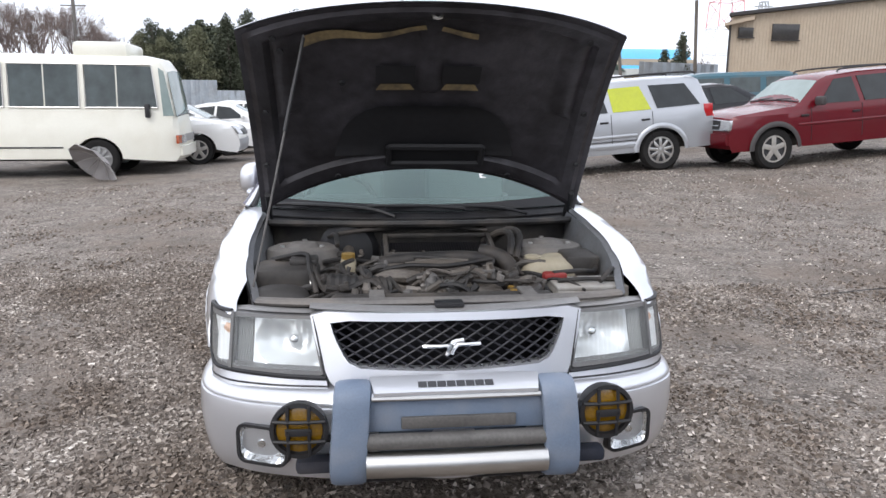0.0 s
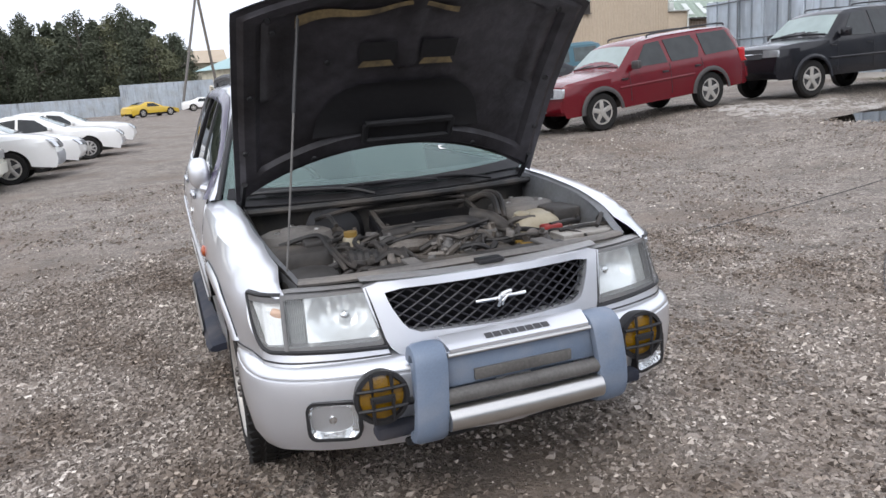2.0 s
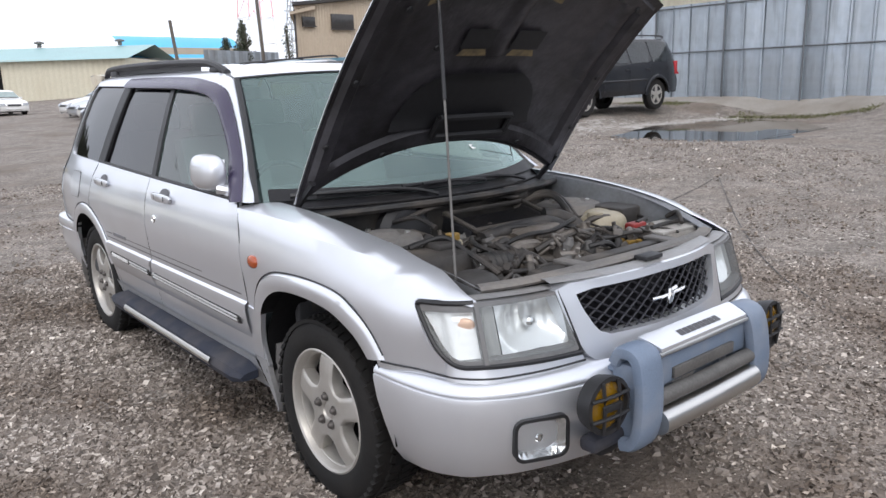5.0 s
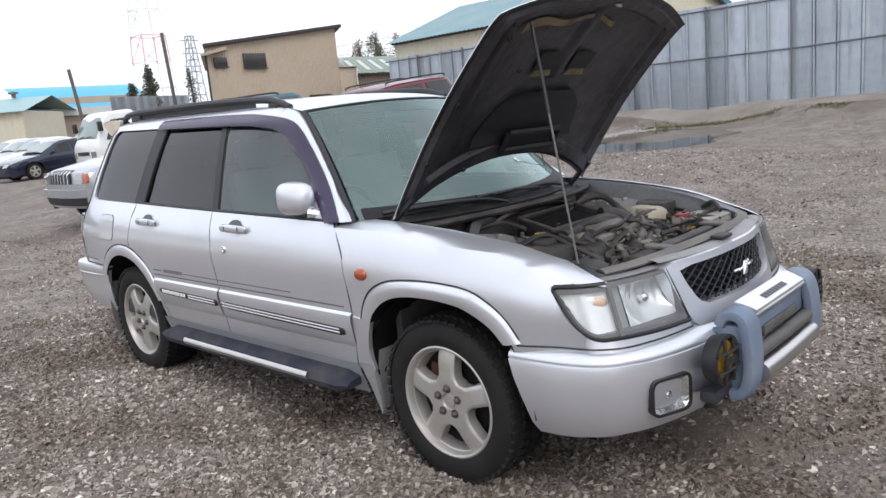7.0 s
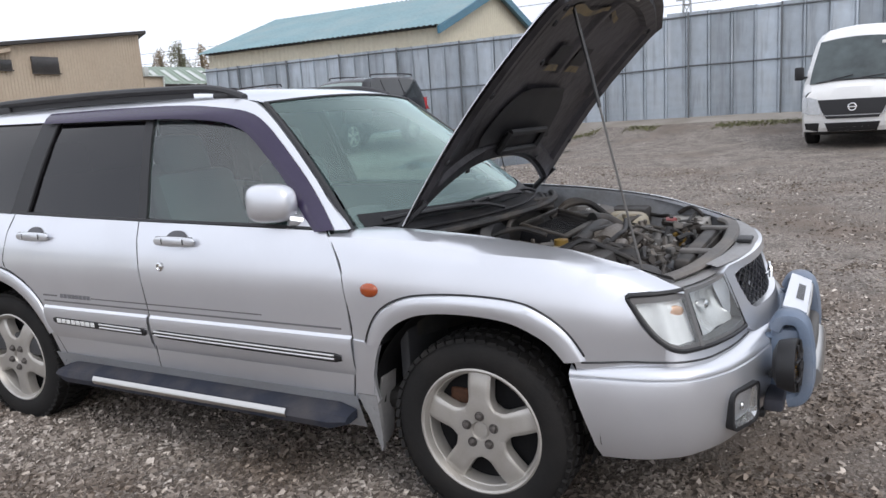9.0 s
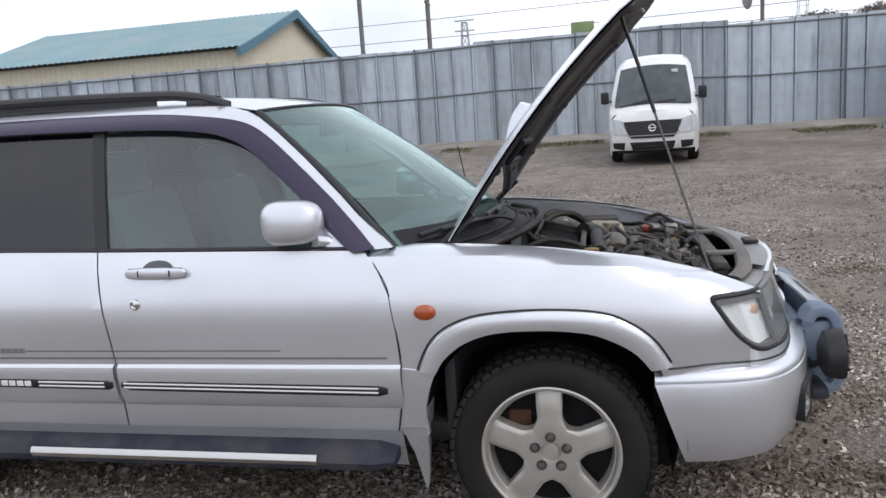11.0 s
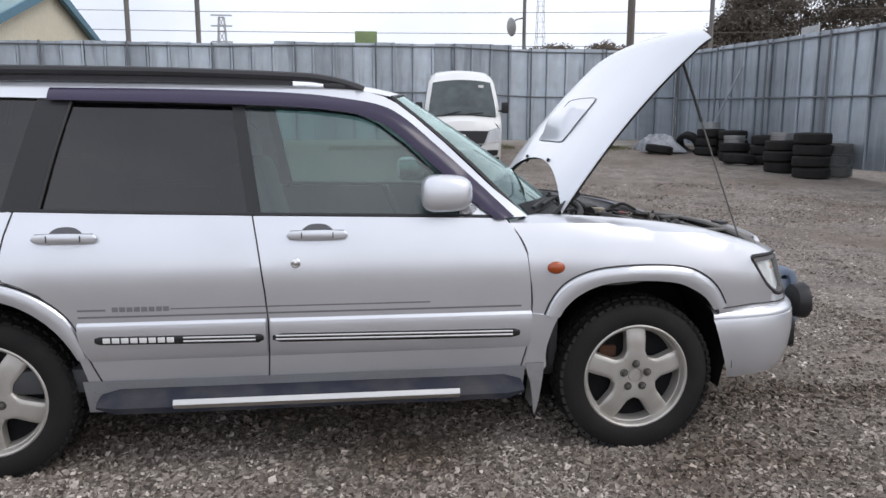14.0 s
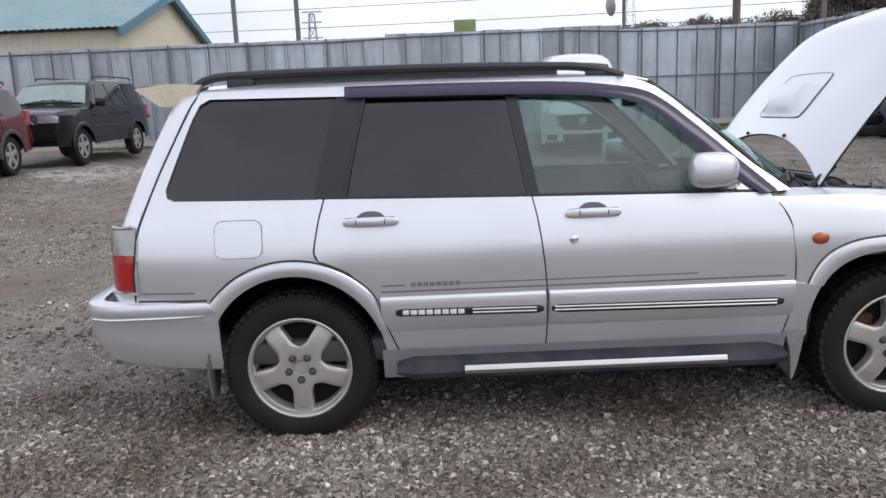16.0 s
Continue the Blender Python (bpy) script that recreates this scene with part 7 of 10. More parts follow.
# ---- tin fences ----
def tin_material():
    m = mat("galvanised_tin", (0.42, 0.47, 0.52), 0.40, 0.55, 0.14, 0.8, 5.0, 0.03, dirt=(0.30, 0.29, 0.27), dirt_amt=0.5, dirt_scale=1.1)
    t = m.node_tree
    p = t.nodes["Principled BSDF"]
    src = p.inputs["Base Color"].links[0].from_socket
    oi = t.nodes.new("ShaderNodeObjectInfo")
    mr = t.nodes.new("ShaderNodeMapRange")
    mr.inputs["To Min"].default_value, mr.inputs["To Max"].default_value = 0.76, 1.24
    t.links.new(oi.outputs["Random"], mr.inputs["Value"])
    mx = t.nodes.new("ShaderNodeMix")
    mx.data_type, mx.blend_type = 'RGBA', 'MULTIPLY'
    mx.inputs["Factor"].default_value = 1.0
    t.links.new(src, mx.inputs["A"])
    t.links.new(mr.outputs["Result"], mx.inputs["B"])
    # pale chalky runs and rusty specks down the sheets
    geo = t.nodes.new("ShaderNodeNewGeometry")
    mp = t.nodes.new("ShaderNodeMapping")
    mp.inputs["Scale"].default_value = (5.0, 5.0, 0.55)
    nz = t.nodes.new("ShaderNodeTexNoise")
    nz.inputs["Scale"].default_value, nz.inputs["Detail"].default_value = 1.0, 4.0
    t.links.new(geo.outputs["Position"], mp.inputs["Vector"])
    t.links.new(mp.outputs["Vector"], nz.inputs["Vector"])
    last = mx.outputs["Result"]
    for lo, hi, amt, col in ((0.58, 0.74, 0.45, (0.62, 0.66, 0.70, 1)), (0.44, 0.28, 0.65, (0.19, 0.20, 0.215, 1))):
        rg = t.nodes.new("ShaderNodeMapRange")
        rg.inputs["From Min"].default_value, rg.inputs["From Max"].default_value, rg.inputs["To Max"].default_value = lo, hi, amt
        t.links.new(nz.outputs["Fac"], rg.inputs["Value"])
        mm = t.nodes.new("ShaderNodeMix")
        mm.data_type = 'RGBA'
        t.links.new(rg.outputs["Result"], mm.inputs["Factor"])
        t.links.new(last, mm.inputs["A"])
        mm.inputs["B"].default_value = col
        last = mm.outputs["Result"]
    t.links.new(last, p.inputs["Base Color"])
    return m


TIN = tin_material()
TINDARK = mat("dull_scaffold_steel", (0.16, 0.17, 0.18), 0.5, 0.6, 0.2, 2.0, 20.0, 0.05)
PANEL_W = 0.58


def tin_panel_mesh(h, sgn):
    """One sheet with folded ribs at its edges; lies in x-z, 0..PANEL_W."""
    me = bpy.data.meshes.new("tin_panel")
    xz = [(-0.010, 0.0), (-0.008, 0.050), (0.014, 0.050), (0.018, -0.045), (0.030, -0.052), (0.060, -0.052), (0.072, -0.045), (0.076, 0.050), (0.098, 0.050), (0.100, 0.0), (PANEL_W * 0.55, -0.006), (PANEL_W + 0.014, 0.004)]
    v = [(x, -sgn * y, z) for z in (0, h) for x, y in xz]
    n = len(xz)
    me.from_pydata(v, [], [(k, k + 1, n + k + 1, n + k) for k in range(n - 1)])
    me.materials.append(TIN)
    return me


def tin_fence(name, x0, y0, dx, dy, length, h, top, label, rail_side):
    """A run of tin sheets on scaffold rails, from a corner along (dx, dy)."""
    n = int(length / PANEL_W)
    ang = math.atan2(dy, dx)
    bm = bmesh.new()
    off = Vector((-dy, dx, 0)) * rail_side
    for z in (-1.42, -0.10):
        pts = [Vector((x0 + dx * t, y0 + dy * t, top(t) + z)) + off * 0.075 for t in np.linspace(0, length, 14)]
        tube(bm, pts, 0.024, 6, 1)
    for k in range(0, n + 1, 4):
        t = k * PANEL_W
        p = Vector((x0 + dx * t, y0 + dy * t, 0)) + off * 0.12
        tube(bm, [p + Vector((0, 0, top(t) - h)), p + Vector((0, 0, top(t)))], 0.026, 6, 0)
    wall = tagged(part(name, bm, TINDARK), label, "fence", kind="structure")
    me = tin_panel_mesh(h, rail_side)
    rr = random.Random(5)
    for k in range(n):
        t = k * PANEL_W
        ob = new("tin_panel", me)
        ob.matrix_world = Matrix.Translation((x0 + dx * t, y0 + dy * t, top(t) - h + rr.uniform(-0.015, 0.015))) @ Matrix.Rotation(ang, 4, 'Z') @ Matrix.Rotation(rr.uniform(-0.005, 0.005), 4, 'Y')
        ob.parent = wall
    return wall


tin_fence("wall_east", 18.85, -8.85, 0, 1, 29.7, 2.92, lambda t: 3.58 + (0.0 if t < 5 else 0.05) + (0.06 if 5 < t < 12 else 0.0), "tall fence of galvanised tin sheets on scaffold rails", 1)
tin_fence("wall_south", 18.78, -8.93, -0.99875, -0.05, 24.5, 2.92, lambda t: 3.52 - 0.02 * t, "tall fence of galvanised tin sheets on scaffold rails", -1)
# slanting brace against the south fence
tagged(part("fence_brace", tube(bmesh.new(), [(16.55, -8.55, 0.45), (15.15, -8.98, 2.85)], 0.026, 6, 0), TIN), "thin slanting steel brace against the tin fence", "brace")
# concrete strip and earth bank along the fence foot
CONC = mat("stained_concrete", (0.30, 0.275, 0.245), 0.9, 0.0, 0.2, 0.9, 30.0, 0.3, dirt=(0.15, 0.12, 0.09), dirt_amt=0.7, dirt_scale=0.8)
bm = bmesh.new()
grid(bm, lambda u, v: Vector((17.6 + 1.25 * v + 0.35 * noise.noise(Vector((u * 9, 0, 2))) * (1 - v), -9.3 + 31 * u, yard(17.6 + 1.25 * v, -9.3 + 31 * u) + (0.035 + 0.02 * v if v > 0.2 else (0.012 if v > 0.1 else -0.25)))), 60, 8)
tagged(part("pavement", bm, CONC), "cracked earthy concrete strip at the fence foot", "pavement", kind="structure")
# weeds along the foot of the fence
GRASS = mat("weedy_grass", (0.125, 0.125, 0.055), 0.8, 0.0, 0.4, 3.0, 20.0, 0.0)
rs = np.random.RandomState(8)
V, F = [], []
for k in range(9000):
    y = rs.uniform(-8.5, 12)
    x = 17.2 + rs.normal(0, 0.32) - 0.3 * math.sin(y * 0.9)
    if noise.noise(Vector((y * 0.6, 3, 0))) < -0.05:
        continue
    z = yard(x, y)
    a, h = rs.uniform(0, 6.28), rs.uniform(0.02, 0.07)
    w = 0.014
    lx, ly = rs.normal(0, 0.06), rs.normal(0, 0.06)
    i = len(V)
    V += [(x - w * math.cos(a), y - w * math.sin(a), z), (x + w * math.cos(a), y + w * math.sin(a), z), (x + lx, y + ly, z + h)]
    F.append((i, i + 1, i + 2))
me = bpy.data.meshes.new("weeds")
me.from_pydata(V, [], F)
me.materials.append(GRASS)
tagged(new("weeds", me), "low patchy weeds along the fence foot", "weeds", kind="stuff")
# old dirty snow before the parked off-roaders
SNOW = mat("old_dirty_snow", (0.40, 0.375, 0.35), 0.8, 0.0, 0.35, 2.0, 30.0, 0.5, dirt=(0.2, 0.17, 0.14), dirt_amt=0.9, dirt_scale=2.0)
bm = bmesh.new()
for k in range(1300):
    x, y = rs.uniform(9.2, 17.0), 0
    y = 8.6 - 0.03 * (x - 9) + rs.normal(0, 0.45) * (0.5 + 0.5 * math.sin(x * 1.7) ** 2)
    r = rs.uniform(0.015, 0.085) * (2.0 if rs.rand() < 0.06 else 1)
    c = bm.verts.new((x, y, yard(x, y) + 0.014))
    a0 = rs.uniform(0, 6)
    rim = []
    for j in range(9):
        rr_ = r * rs.uniform(0.5, 1.15)
        px, py = x + rr_ * 2.3 * math.cos(a0 + j * 0.698), y + rr_ * 0.7 * math.sin(a0 + j * 0.698)
        rim.append(bm.verts.new((px, py, yard(px, py) - 0.01)))
    for j in range(9):
        bm.faces.new((c, rim[j], rim[(j + 1) % 9]))
tagged(part("snow_remains", bm, SNOW), "dirty melting snow remains on the gravel", "snow", kind="stuff")
# cables lying over the yard
for pts in ([(3.2, 2.2), (6.5, 2.9), (10.5, 4.2), (14, 4.6)], [(1.9, -1.0), (3.0, 0.2), (4.6, 1.4), (7.0, 3.0)]):
    tagged(part("ground_cable", tube(bmesh.new(), [(x, y, yard(x, y) + 0.004) for x, y in pts], 0.0035, 6, 10), TRIM), "black cable lying across the gravel", "cable")

# ---- heaps of tyres by the south fence ----
def tyre_mesh(r=0.36, w=0.235):
    bm = bmesh.new()
    lathe(bm, [(0, r * 0.62), (0.006, r * 0.80), (0.012, r * 0.92), (0.035, r * 0.985), (w * 0.3, r), (w * 0.7, r), (w - 0.035, r * 0.985), (w - 0.012, r * 0.92), (w - 0.006, r * 0.80), (w, r * 0.62), (w * 0.8, r * 0.58), (w * 0.2, r * 0.58)], (0, 0, 1), (0, 0, 0), 26, close=True)
    return bm


tyre_ob = None
RIMM = mat("dull_steel_rim", (0.36, 0.36, 0.36), 0.45, 0.7, 0.2, 8.0, 60.0, 0.05)


def tyre_stack(x, y, n, rim_top=False):
    global tyre_ob
    z = yard(x, y) - 0.01
    rr = random.Random(int(x * 100))
    for k in range(n):
        if tyre_ob is None:
            tyre_ob = tagged(part("loose_tyre", tyre_mesh(), RUBBER), "worn black tyre in a stack by the fence", "tyre", group="stacked tyres")
            ob = tyre_ob
            ob.matrix_world = pose(x, y, z)
        else:
            ob = copy_thing(tyre_ob, pose(x + rr.uniform(-0.03, 0.03), y + rr.uniform(-0.03, 0.03), z + 0.234 * k, 0, 0, rr.uniform(0, 90)))
    if rim_top:
        bm = bmesh.new()
        for j in range(4):
            lathe(bm, [(0.0 + 0.04 * j, 0.10), (0.0 + 0.04 * j, 0.25), (0.028 + 0.04 * j, 0.25), (0.03 + 0.04 * j, 0.10)], (0, 0, 1), (0, 0, 0), 24, close=True)
        lathe(bm, [(0.15, 0.26), (0.165, 0.26), (0.17, 0.2), (0.16, 0.0)], (0, 0, 1), (0, 0, 0), 24)
        ob = tagged(part("steel_wheel_rims", bm, RIMM), "stack of dull steel wheel rims on tyres", "wheel rim")
        ob.matrix_world = pose(x, y, z + 0.234 * n)


tyre_stack(10.75, -8.25, 4)
tyre_stack(11.80, -8.22, 3, True)
tyre_stack(15.35, -8.30, 3, True)
tyre_stack(14.05, -8.30, 2, True)
tyre_stack(14.75, -8.62, 3)
tyre_stack(13.30, -8.72, 3)
tyre_stack(12.50, -8.80, 2)
# a stack under clear plastic film
tyre_stack(11.02, -8.92, 3)
bm = bmesh.new()
zf = yard(11.02, -8.92)
grid(bm, lambda u, v: Vector((11.02 + (0.385 + 0.02 * noise.noise(Vector((6 * math.cos(6.2832 * u), 6 * math.sin(6.2832 * u), 9 * v)))) * math.cos(6.2832 * u) * (1.0 if v < 0.92 else 0.45), -8.92 + (0.385 + 0.02 * noise.noise(Vector((6 * math.cos(6.2832 * u), 6 * math.sin(6.2832 * u), 9 * v)))) * math.sin(6.2832 * u) * (1.0 if v < 0.92 else 0.45), zf + 0.01 + 0.73 * v)), 40, 12)
FILM = bpy.data.materials.new("clear_plastic_film")
FILM.use_nodes = True
nf = FILM.node_tree.nodes
mixf, trf = nf.new("ShaderNodeMixShader"), nf.new("ShaderNodeBsdfTransparent")
nf["Principled BSDF"].inputs["Base Color"].default_value = (0.6, 0.62, 0.62, 1)
nf["Principled BSDF"].inputs["Roughness"].default_value = 0.2
mixf.inputs[0].default_value = 0.13
FILM.node_tree.links.new(trf.outputs[0], mixf.inputs[1])
FILM.node_tree.links.new(nf["Principled BSDF"].outputs[0], mixf.inputs[2])
FILM.node_tree.links.new(mixf.outputs[0], nf["Material Output"].inputs[0])
tagged(part("plastic_wrap", bm, FILM), "crumpled clear plastic film round stacked tyres", "plastic film")
for tx, ty, ta, tz in ((15.95, -7.95, 62, 0.16), (13.2, -7.98, 6, 0.01)):
    copy_thing(tyre_ob, pose(tx, ty, yard(tx, ty) + tz, ta, 0, 35))
tagged(part("loose_tyre", tyre_mesh(0.36, 0.22), RUBBER), "black tyre lying before a wrapped heap", "tyre").matrix_world = pose(15.6, -7.0, yard(15.6, -7.0) + 0.02, 8, 0, 0)
# heap under plastic sheet
SHEET = mat("grey_plastic_sheet", (0.27, 0.28, 0.30), 0.28, 0.0, 0.3, 4.0, 20.0, 0.6, dist=0.03)
bm = bmesh.new()
grid(bm, lambda u, v: Vector((16.4 + 0.85 * (u - 0.5) * 2, -7.3 + 0.5 * (v - 0.5) * 2, yard(16.4, -7.3) - 0.02 + (math.sin(math.pi * u) * math.sin(math.pi * v)) ** 0.45 * (0.46 + 0.14 * noise.noise(Vector((u * 6, v * 5, 1))) + 0.05 * noise.noise(Vector((u * 17, v * 14, 3)))))), 48, 30)
tagged(part("tarpaulin", bm, SHEET), "low heap under crumpled grey plastic sheet", "tarpaulin")


# ---- parked vehicles ----
def vehicle(name, label, category, m, W, prof, belt, axles, r, clear, paint, windows, ws, rs_, lean=0.34, glass_mat=FARGLASS, ws_mat=PALESCREEN, head=None, tail=None, grille=None, moulding=None, flare=None, rim_mat=ALLOY, mirrors=None, bars=None, lower=None, nslots=0, taper=0.10, doors=(), roll=0.07, crown=0.035, face=(), wsk=0.97):
    """A parked vehicle, nose to -y, first point of the profile at the front."""
    root = empty(name, m)
    tagged(root, label, category)
    L = prof[-1][0]
    roof = max(z for y, z in prof)

    def hw(y, z):
        zw = belt * 0.70
        w = W / 2 - (0.035 * ((zw - z) / zw) ** 2 if z < zw else 0.028 * min(1, (z - zw) / (belt - zw)) ** 2) - max(0, z - belt) * lean
        d = min(y, L - y)
        if d < 0.55:
            w -= taper * W / 1.7 * (1 - max(d, 0) / 0.55) ** 2
        return w

    pts = []
    for (y0, z0), (y1, z1) in zip(prof, prof[1:]):
        n = max(1, int(math.hypot(y1 - y0, z1 - z0) / 0.16))
        pts += [(y0 + (y1 - y0) * k / n, z0 + (z1 - z0) * k / n) for k in range(n)]
    pts.append(prof[-1])
    bottom = [(L - 0.02, clear)]
    for a in sorted(axles, reverse=True):
        bottom += [(a + 1.18 * r * math.cos(t), max(clear, r + 1.12 * r * math.sin(t))) for t in np.linspace(0, math.pi, 13)]
    bottom.append((prof[0][0] + 0.02, clear))
    poly = pts + bottom
    lead = min(range(len(pts)), key=lambda q: pts[q][0])
    ridge = sorted(p for p in pts[lead:] if p[1] >= 0.82 * belt)

    def rolled(y, z):
        """Half width of the side, turned in towards the bonnet and the roof."""
        d = max(0.0, float(np.interp(y, [p[0] for p in ridge], [p[1] for p in ridge])) - z)
        k = max(0.0, 1 - d / (roll * 1.5))
        return hw(y, z) - roll * (1 - math.sqrt(max(0.0, 1 - k * k)))

    bm = bmesh.new()
    for s in (-1, 1):
        b2 = panel(poly, lambda y, z, s=s: Vector((s * rolled(y, z), y, z)), 0.105, 0.0)
        me = bpy.data.meshes.new("tmp")
        b2.to_mesh(me)
        b2.free()
        bm.from_mesh(me)
        bpy.data.meshes.remove(me)

    def across(p, k, off=0.0):
        y, z = p
        bow = 0.07 * (1 - k * k) * (1 if y > L / 2 else -1) * max(0, 1 - min(y, L - y) / 0.9)
        up = crown * (1 - k * k) if z > belt - 0.15 else 0.0
        return Vector((rolled(y, z) * k, y + bow, z + up))
    nk = 12
    rows = [[bm.verts.new(across(p, -1 + 2 * j / nk)) for j in range(nk + 1)] for p in pts]
    for a, b in zip(rows, rows[1:]):
        for j in range(nk):
            bm.faces.new((a[j], a[j + 1], b[j + 1], b[j]))

    def vpart(nm, bmm, mt, parent=None, lab="", **k):
        ob = part(nm, bmm, mt, None, lab, **k)
        ob.parent = parent or root
        return ob
    body = vpart("body", bm, paint, angle=32)
    bm = bmesh.new()
    box(bm, 0, L / 2, clear + 0.12, W * 0.80, L * 0.88, 0.22, 0.02)
    vpart("underside", bm, BAYDARK)

    def seg(p, q, k0, k1, off, nu=8):
        b = bmesh.new()
        nrm = Vector((0, -(q[1] - p[1]), q[0] - p[0])).normalized()
        if nrm.z < 0:
            nrm = -nrm
        if p[0] > L / 2 and q[0] > L / 2 and abs(q[0] - p[0]) < 0.25 and nrm.y < 0:
            nrm = -nrm
        grid(b, lambda u, v: across((p[0] + (q[0] - p[0]) * v, p[1] + (q[1] - p[1]) * v), k0 + (k1 - k0) * u) + nrm * off, nu, 4)
        return b
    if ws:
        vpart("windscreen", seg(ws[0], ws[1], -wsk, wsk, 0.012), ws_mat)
    if rs_:
        vpart("rear_screen", seg(rs_[0], rs_[1], -0.85, 0.85, 0.012), glass_mat)
    for w in windows:
        gm = glass_mat
        if isinstance(w, tuple):
            w, gm = w
        for s in (-1, 1):
            vpart("side_window", panel(w, lambda y, z, s=s: Vector((s * (hw(y, z) + 0.010), y, z)), 0.3, 0.012), gm)
    for a in axles:
        for s in (-1, 1):
            b = bmesh.new()
            c = (s * (W / 2 - 0.12), a, r)
            lathe(b, [(-0.10, r * 0.6), (-0.105, r * 0.9), (-0.07, r), (0.07, r), (0.105, r * 0.9), (0.095, r * 0.66), (0.07, r * 0.62)], (s, 0, 0), c, 28, close=True)
            wh = vpart("wheel", b, RUBBER)
            b = bmesh.new()
            lathe(b, [(0.06, r * 0.66), (0.085, r * 0.64), (0.08, r * 0.56), (0.045, r * 0.52), (0.03, 0.0)], (s, 0, 0), c, 24)
            vpart("rim", b, TRIM if rim_mat is not RIMM else RIMM, wh)
            b = bmesh.new()
            for k in range(5 if rim_mat is ALLOY else 9):
                an = 2 * math.pi * k / (5 if rim_mat is ALLOY else 9)
                mm = Matrix.Translation(c) @ Matrix.Rotation(an, 4, 'X')
                box(b, s * 0.072, 0, r * 0.30, 0.02, r * (0.24 if rim_mat is ALLOY else 0.14), r * 0.60, 0.006, mm)
            lathe(b, [(0.04, r * 0.17), (0.09, r * 0.16), (0.095, 0.0)], (s, 0, 0), c, 16)
            lathe(b, [(0.06, r * 0.56), (0.088, r * 0.57), (0.088, r * 0.65), (0.07, r * 0.66)], (s, 0, 0), c, 24, close=True)
            vpart("spokes", b, rim_mat if rim_mat is not RIMM else RIMM, wh)
            if flare:
                b = bmesh.new()
                grid(b, lambda u, v, s=s, a=a: Vector((s * (hw(a, 0.8) + 0.004 + 0.03 * math.sin(math.pi * (0.25 + 0.7 * v))), a + r * (1.15 + 0.24 * v) * math.cos(math.pi * u), r + r * (1.08 + 0.24 * v) * math.sin(math.pi * u))), 16, 3)
                vpart("wheel_flare", b, flare)

    def face_box(nm, y, z, x0, x1, h, d, mt, lab="", par=None):
        b = bmesh.new()
        k0, k1 = x0 / hw(max(y, 0.0), z), x1 / hw(max(y, 0.0), z)

        def fn(u, v):
            k = k0 + (k1 - k0) * u
            p = across((y, z + (v - 0.5) * h), k)
            zz = z + (v - 0.5) * h
            # follow the profile's slope
            yy = np.interp(zz, [q[1] for q in fprof], [q[0] for q in fprof]) if y < L / 2 else np.interp(zz, [q[1] for q in rprof], [q[0] for q in rprof])
            p = across((float(yy), zz), k)
            return p + Vector((0, -d if y < L / 2 else d, 0))
        vs = grid(b, fn, 6, 3)
        es = [e for e in b.edges if e.is_boundary]
        r_ = bmesh.ops.extrude_edge_only(b, edges=es)
        for v in r_["geom"]:
            if isinstance(v, bmesh.types.BMVert):
                v.co.y += (d + 0.02) * (1 if y < L / 2 else -1)
        return vpart(nm, b, mt, par, lab)
    fprof = sorted([(y, z) for y, z in pts if y < L * 0.3 and z <= belt + 0.1], key=lambda q: q[1])
    rprof = sorted([(y, z) for y, z in pts if y > L * 0.75 and z <= roof], key=lambda q: q[1])
    for nm, outline, d, mt, both in face:
        for s in ((-1, 1) if both else (1,)):
            def on_front(x, z, s=s, d=d):
                y = float(np.interp(z, [q[1] for q in fprof], [q[0] for q in fprof]))
                return across((y, z), s * x / rolled(y, z)) + Vector((0, -d, 0))
            vpart(nm, panel(outline, on_front, 0.12, 0.03, (0, 1, 0)), mt)
    for spec in (head or []):
        z, x0, x1, h, mt = spec
        for s in (-1, 1):
            face_box("headlamp" if mt is not AMBER else "indicator_lamp", 0.0, z, s * x0, s * x1, h, 0.030, mt)
    for spec in (grille or []):
        z, x0, x1, h, mt = spec
        face_box("grille", 0.0, z, x0, x1, h, 0.026 if mt is not CHROME else 0.036, mt)
    if nslots:
        z, x0, x1, h, mt = grille[0]
        for k in range(nslots):
            xx = x0 + (x1 - x0) * (k + 0.5) / nslots
            face_box("grille_bar", 0.0, z, xx - 0.012, xx + 0.012, h * 0.95, 0.036, CHROME)
    for spec in (lower or []):
        z, h, d, mt = spec
        face_box("front_bumper", 0.0, z, -hw(0, z) * 0.99, hw(0, z) * 0.99, h, d, mt)
        face_box("rear_bumper", L, z, -hw(L, z) * 0.99, hw(L, z) * 0.99, h, d, mt)
    for spec in (tail or []):
        z, x0, x1, h, mt = spec
        for s in (-1, 1):
            face_box("tail_lamp", L, z, s * x0, s * x1, h, 0.012, mt)
            b = bmesh.new()
            yr = float(np.interp(z, [q[1] for q in rprof], [q[0] for q in rprof]))
            box(b, s * (hw(yr - 0.1, z) - 0.01), yr - 0.09, z, 0.06, 0.16, h, 0.01)
            vpart("tail_lamp", b, mt)
    for spec in (moulding or []):
        z, h, mt = spec
        ax = sorted(axles)
        for s in (-1, 1):
            b = bmesh.new()
            grid(b, lambda u, v, s=s: Vector((s * (hw(1.5, z) + 0.006 + 0.012 * math.sin(math.pi * v)), ax[0] + 1.2 * r + (ax[-1] - ax[0] - 2.4 * r) * u, z + (v - 0.5) * h)), 4, 3)
            vpart("side_moulding", b, mt)
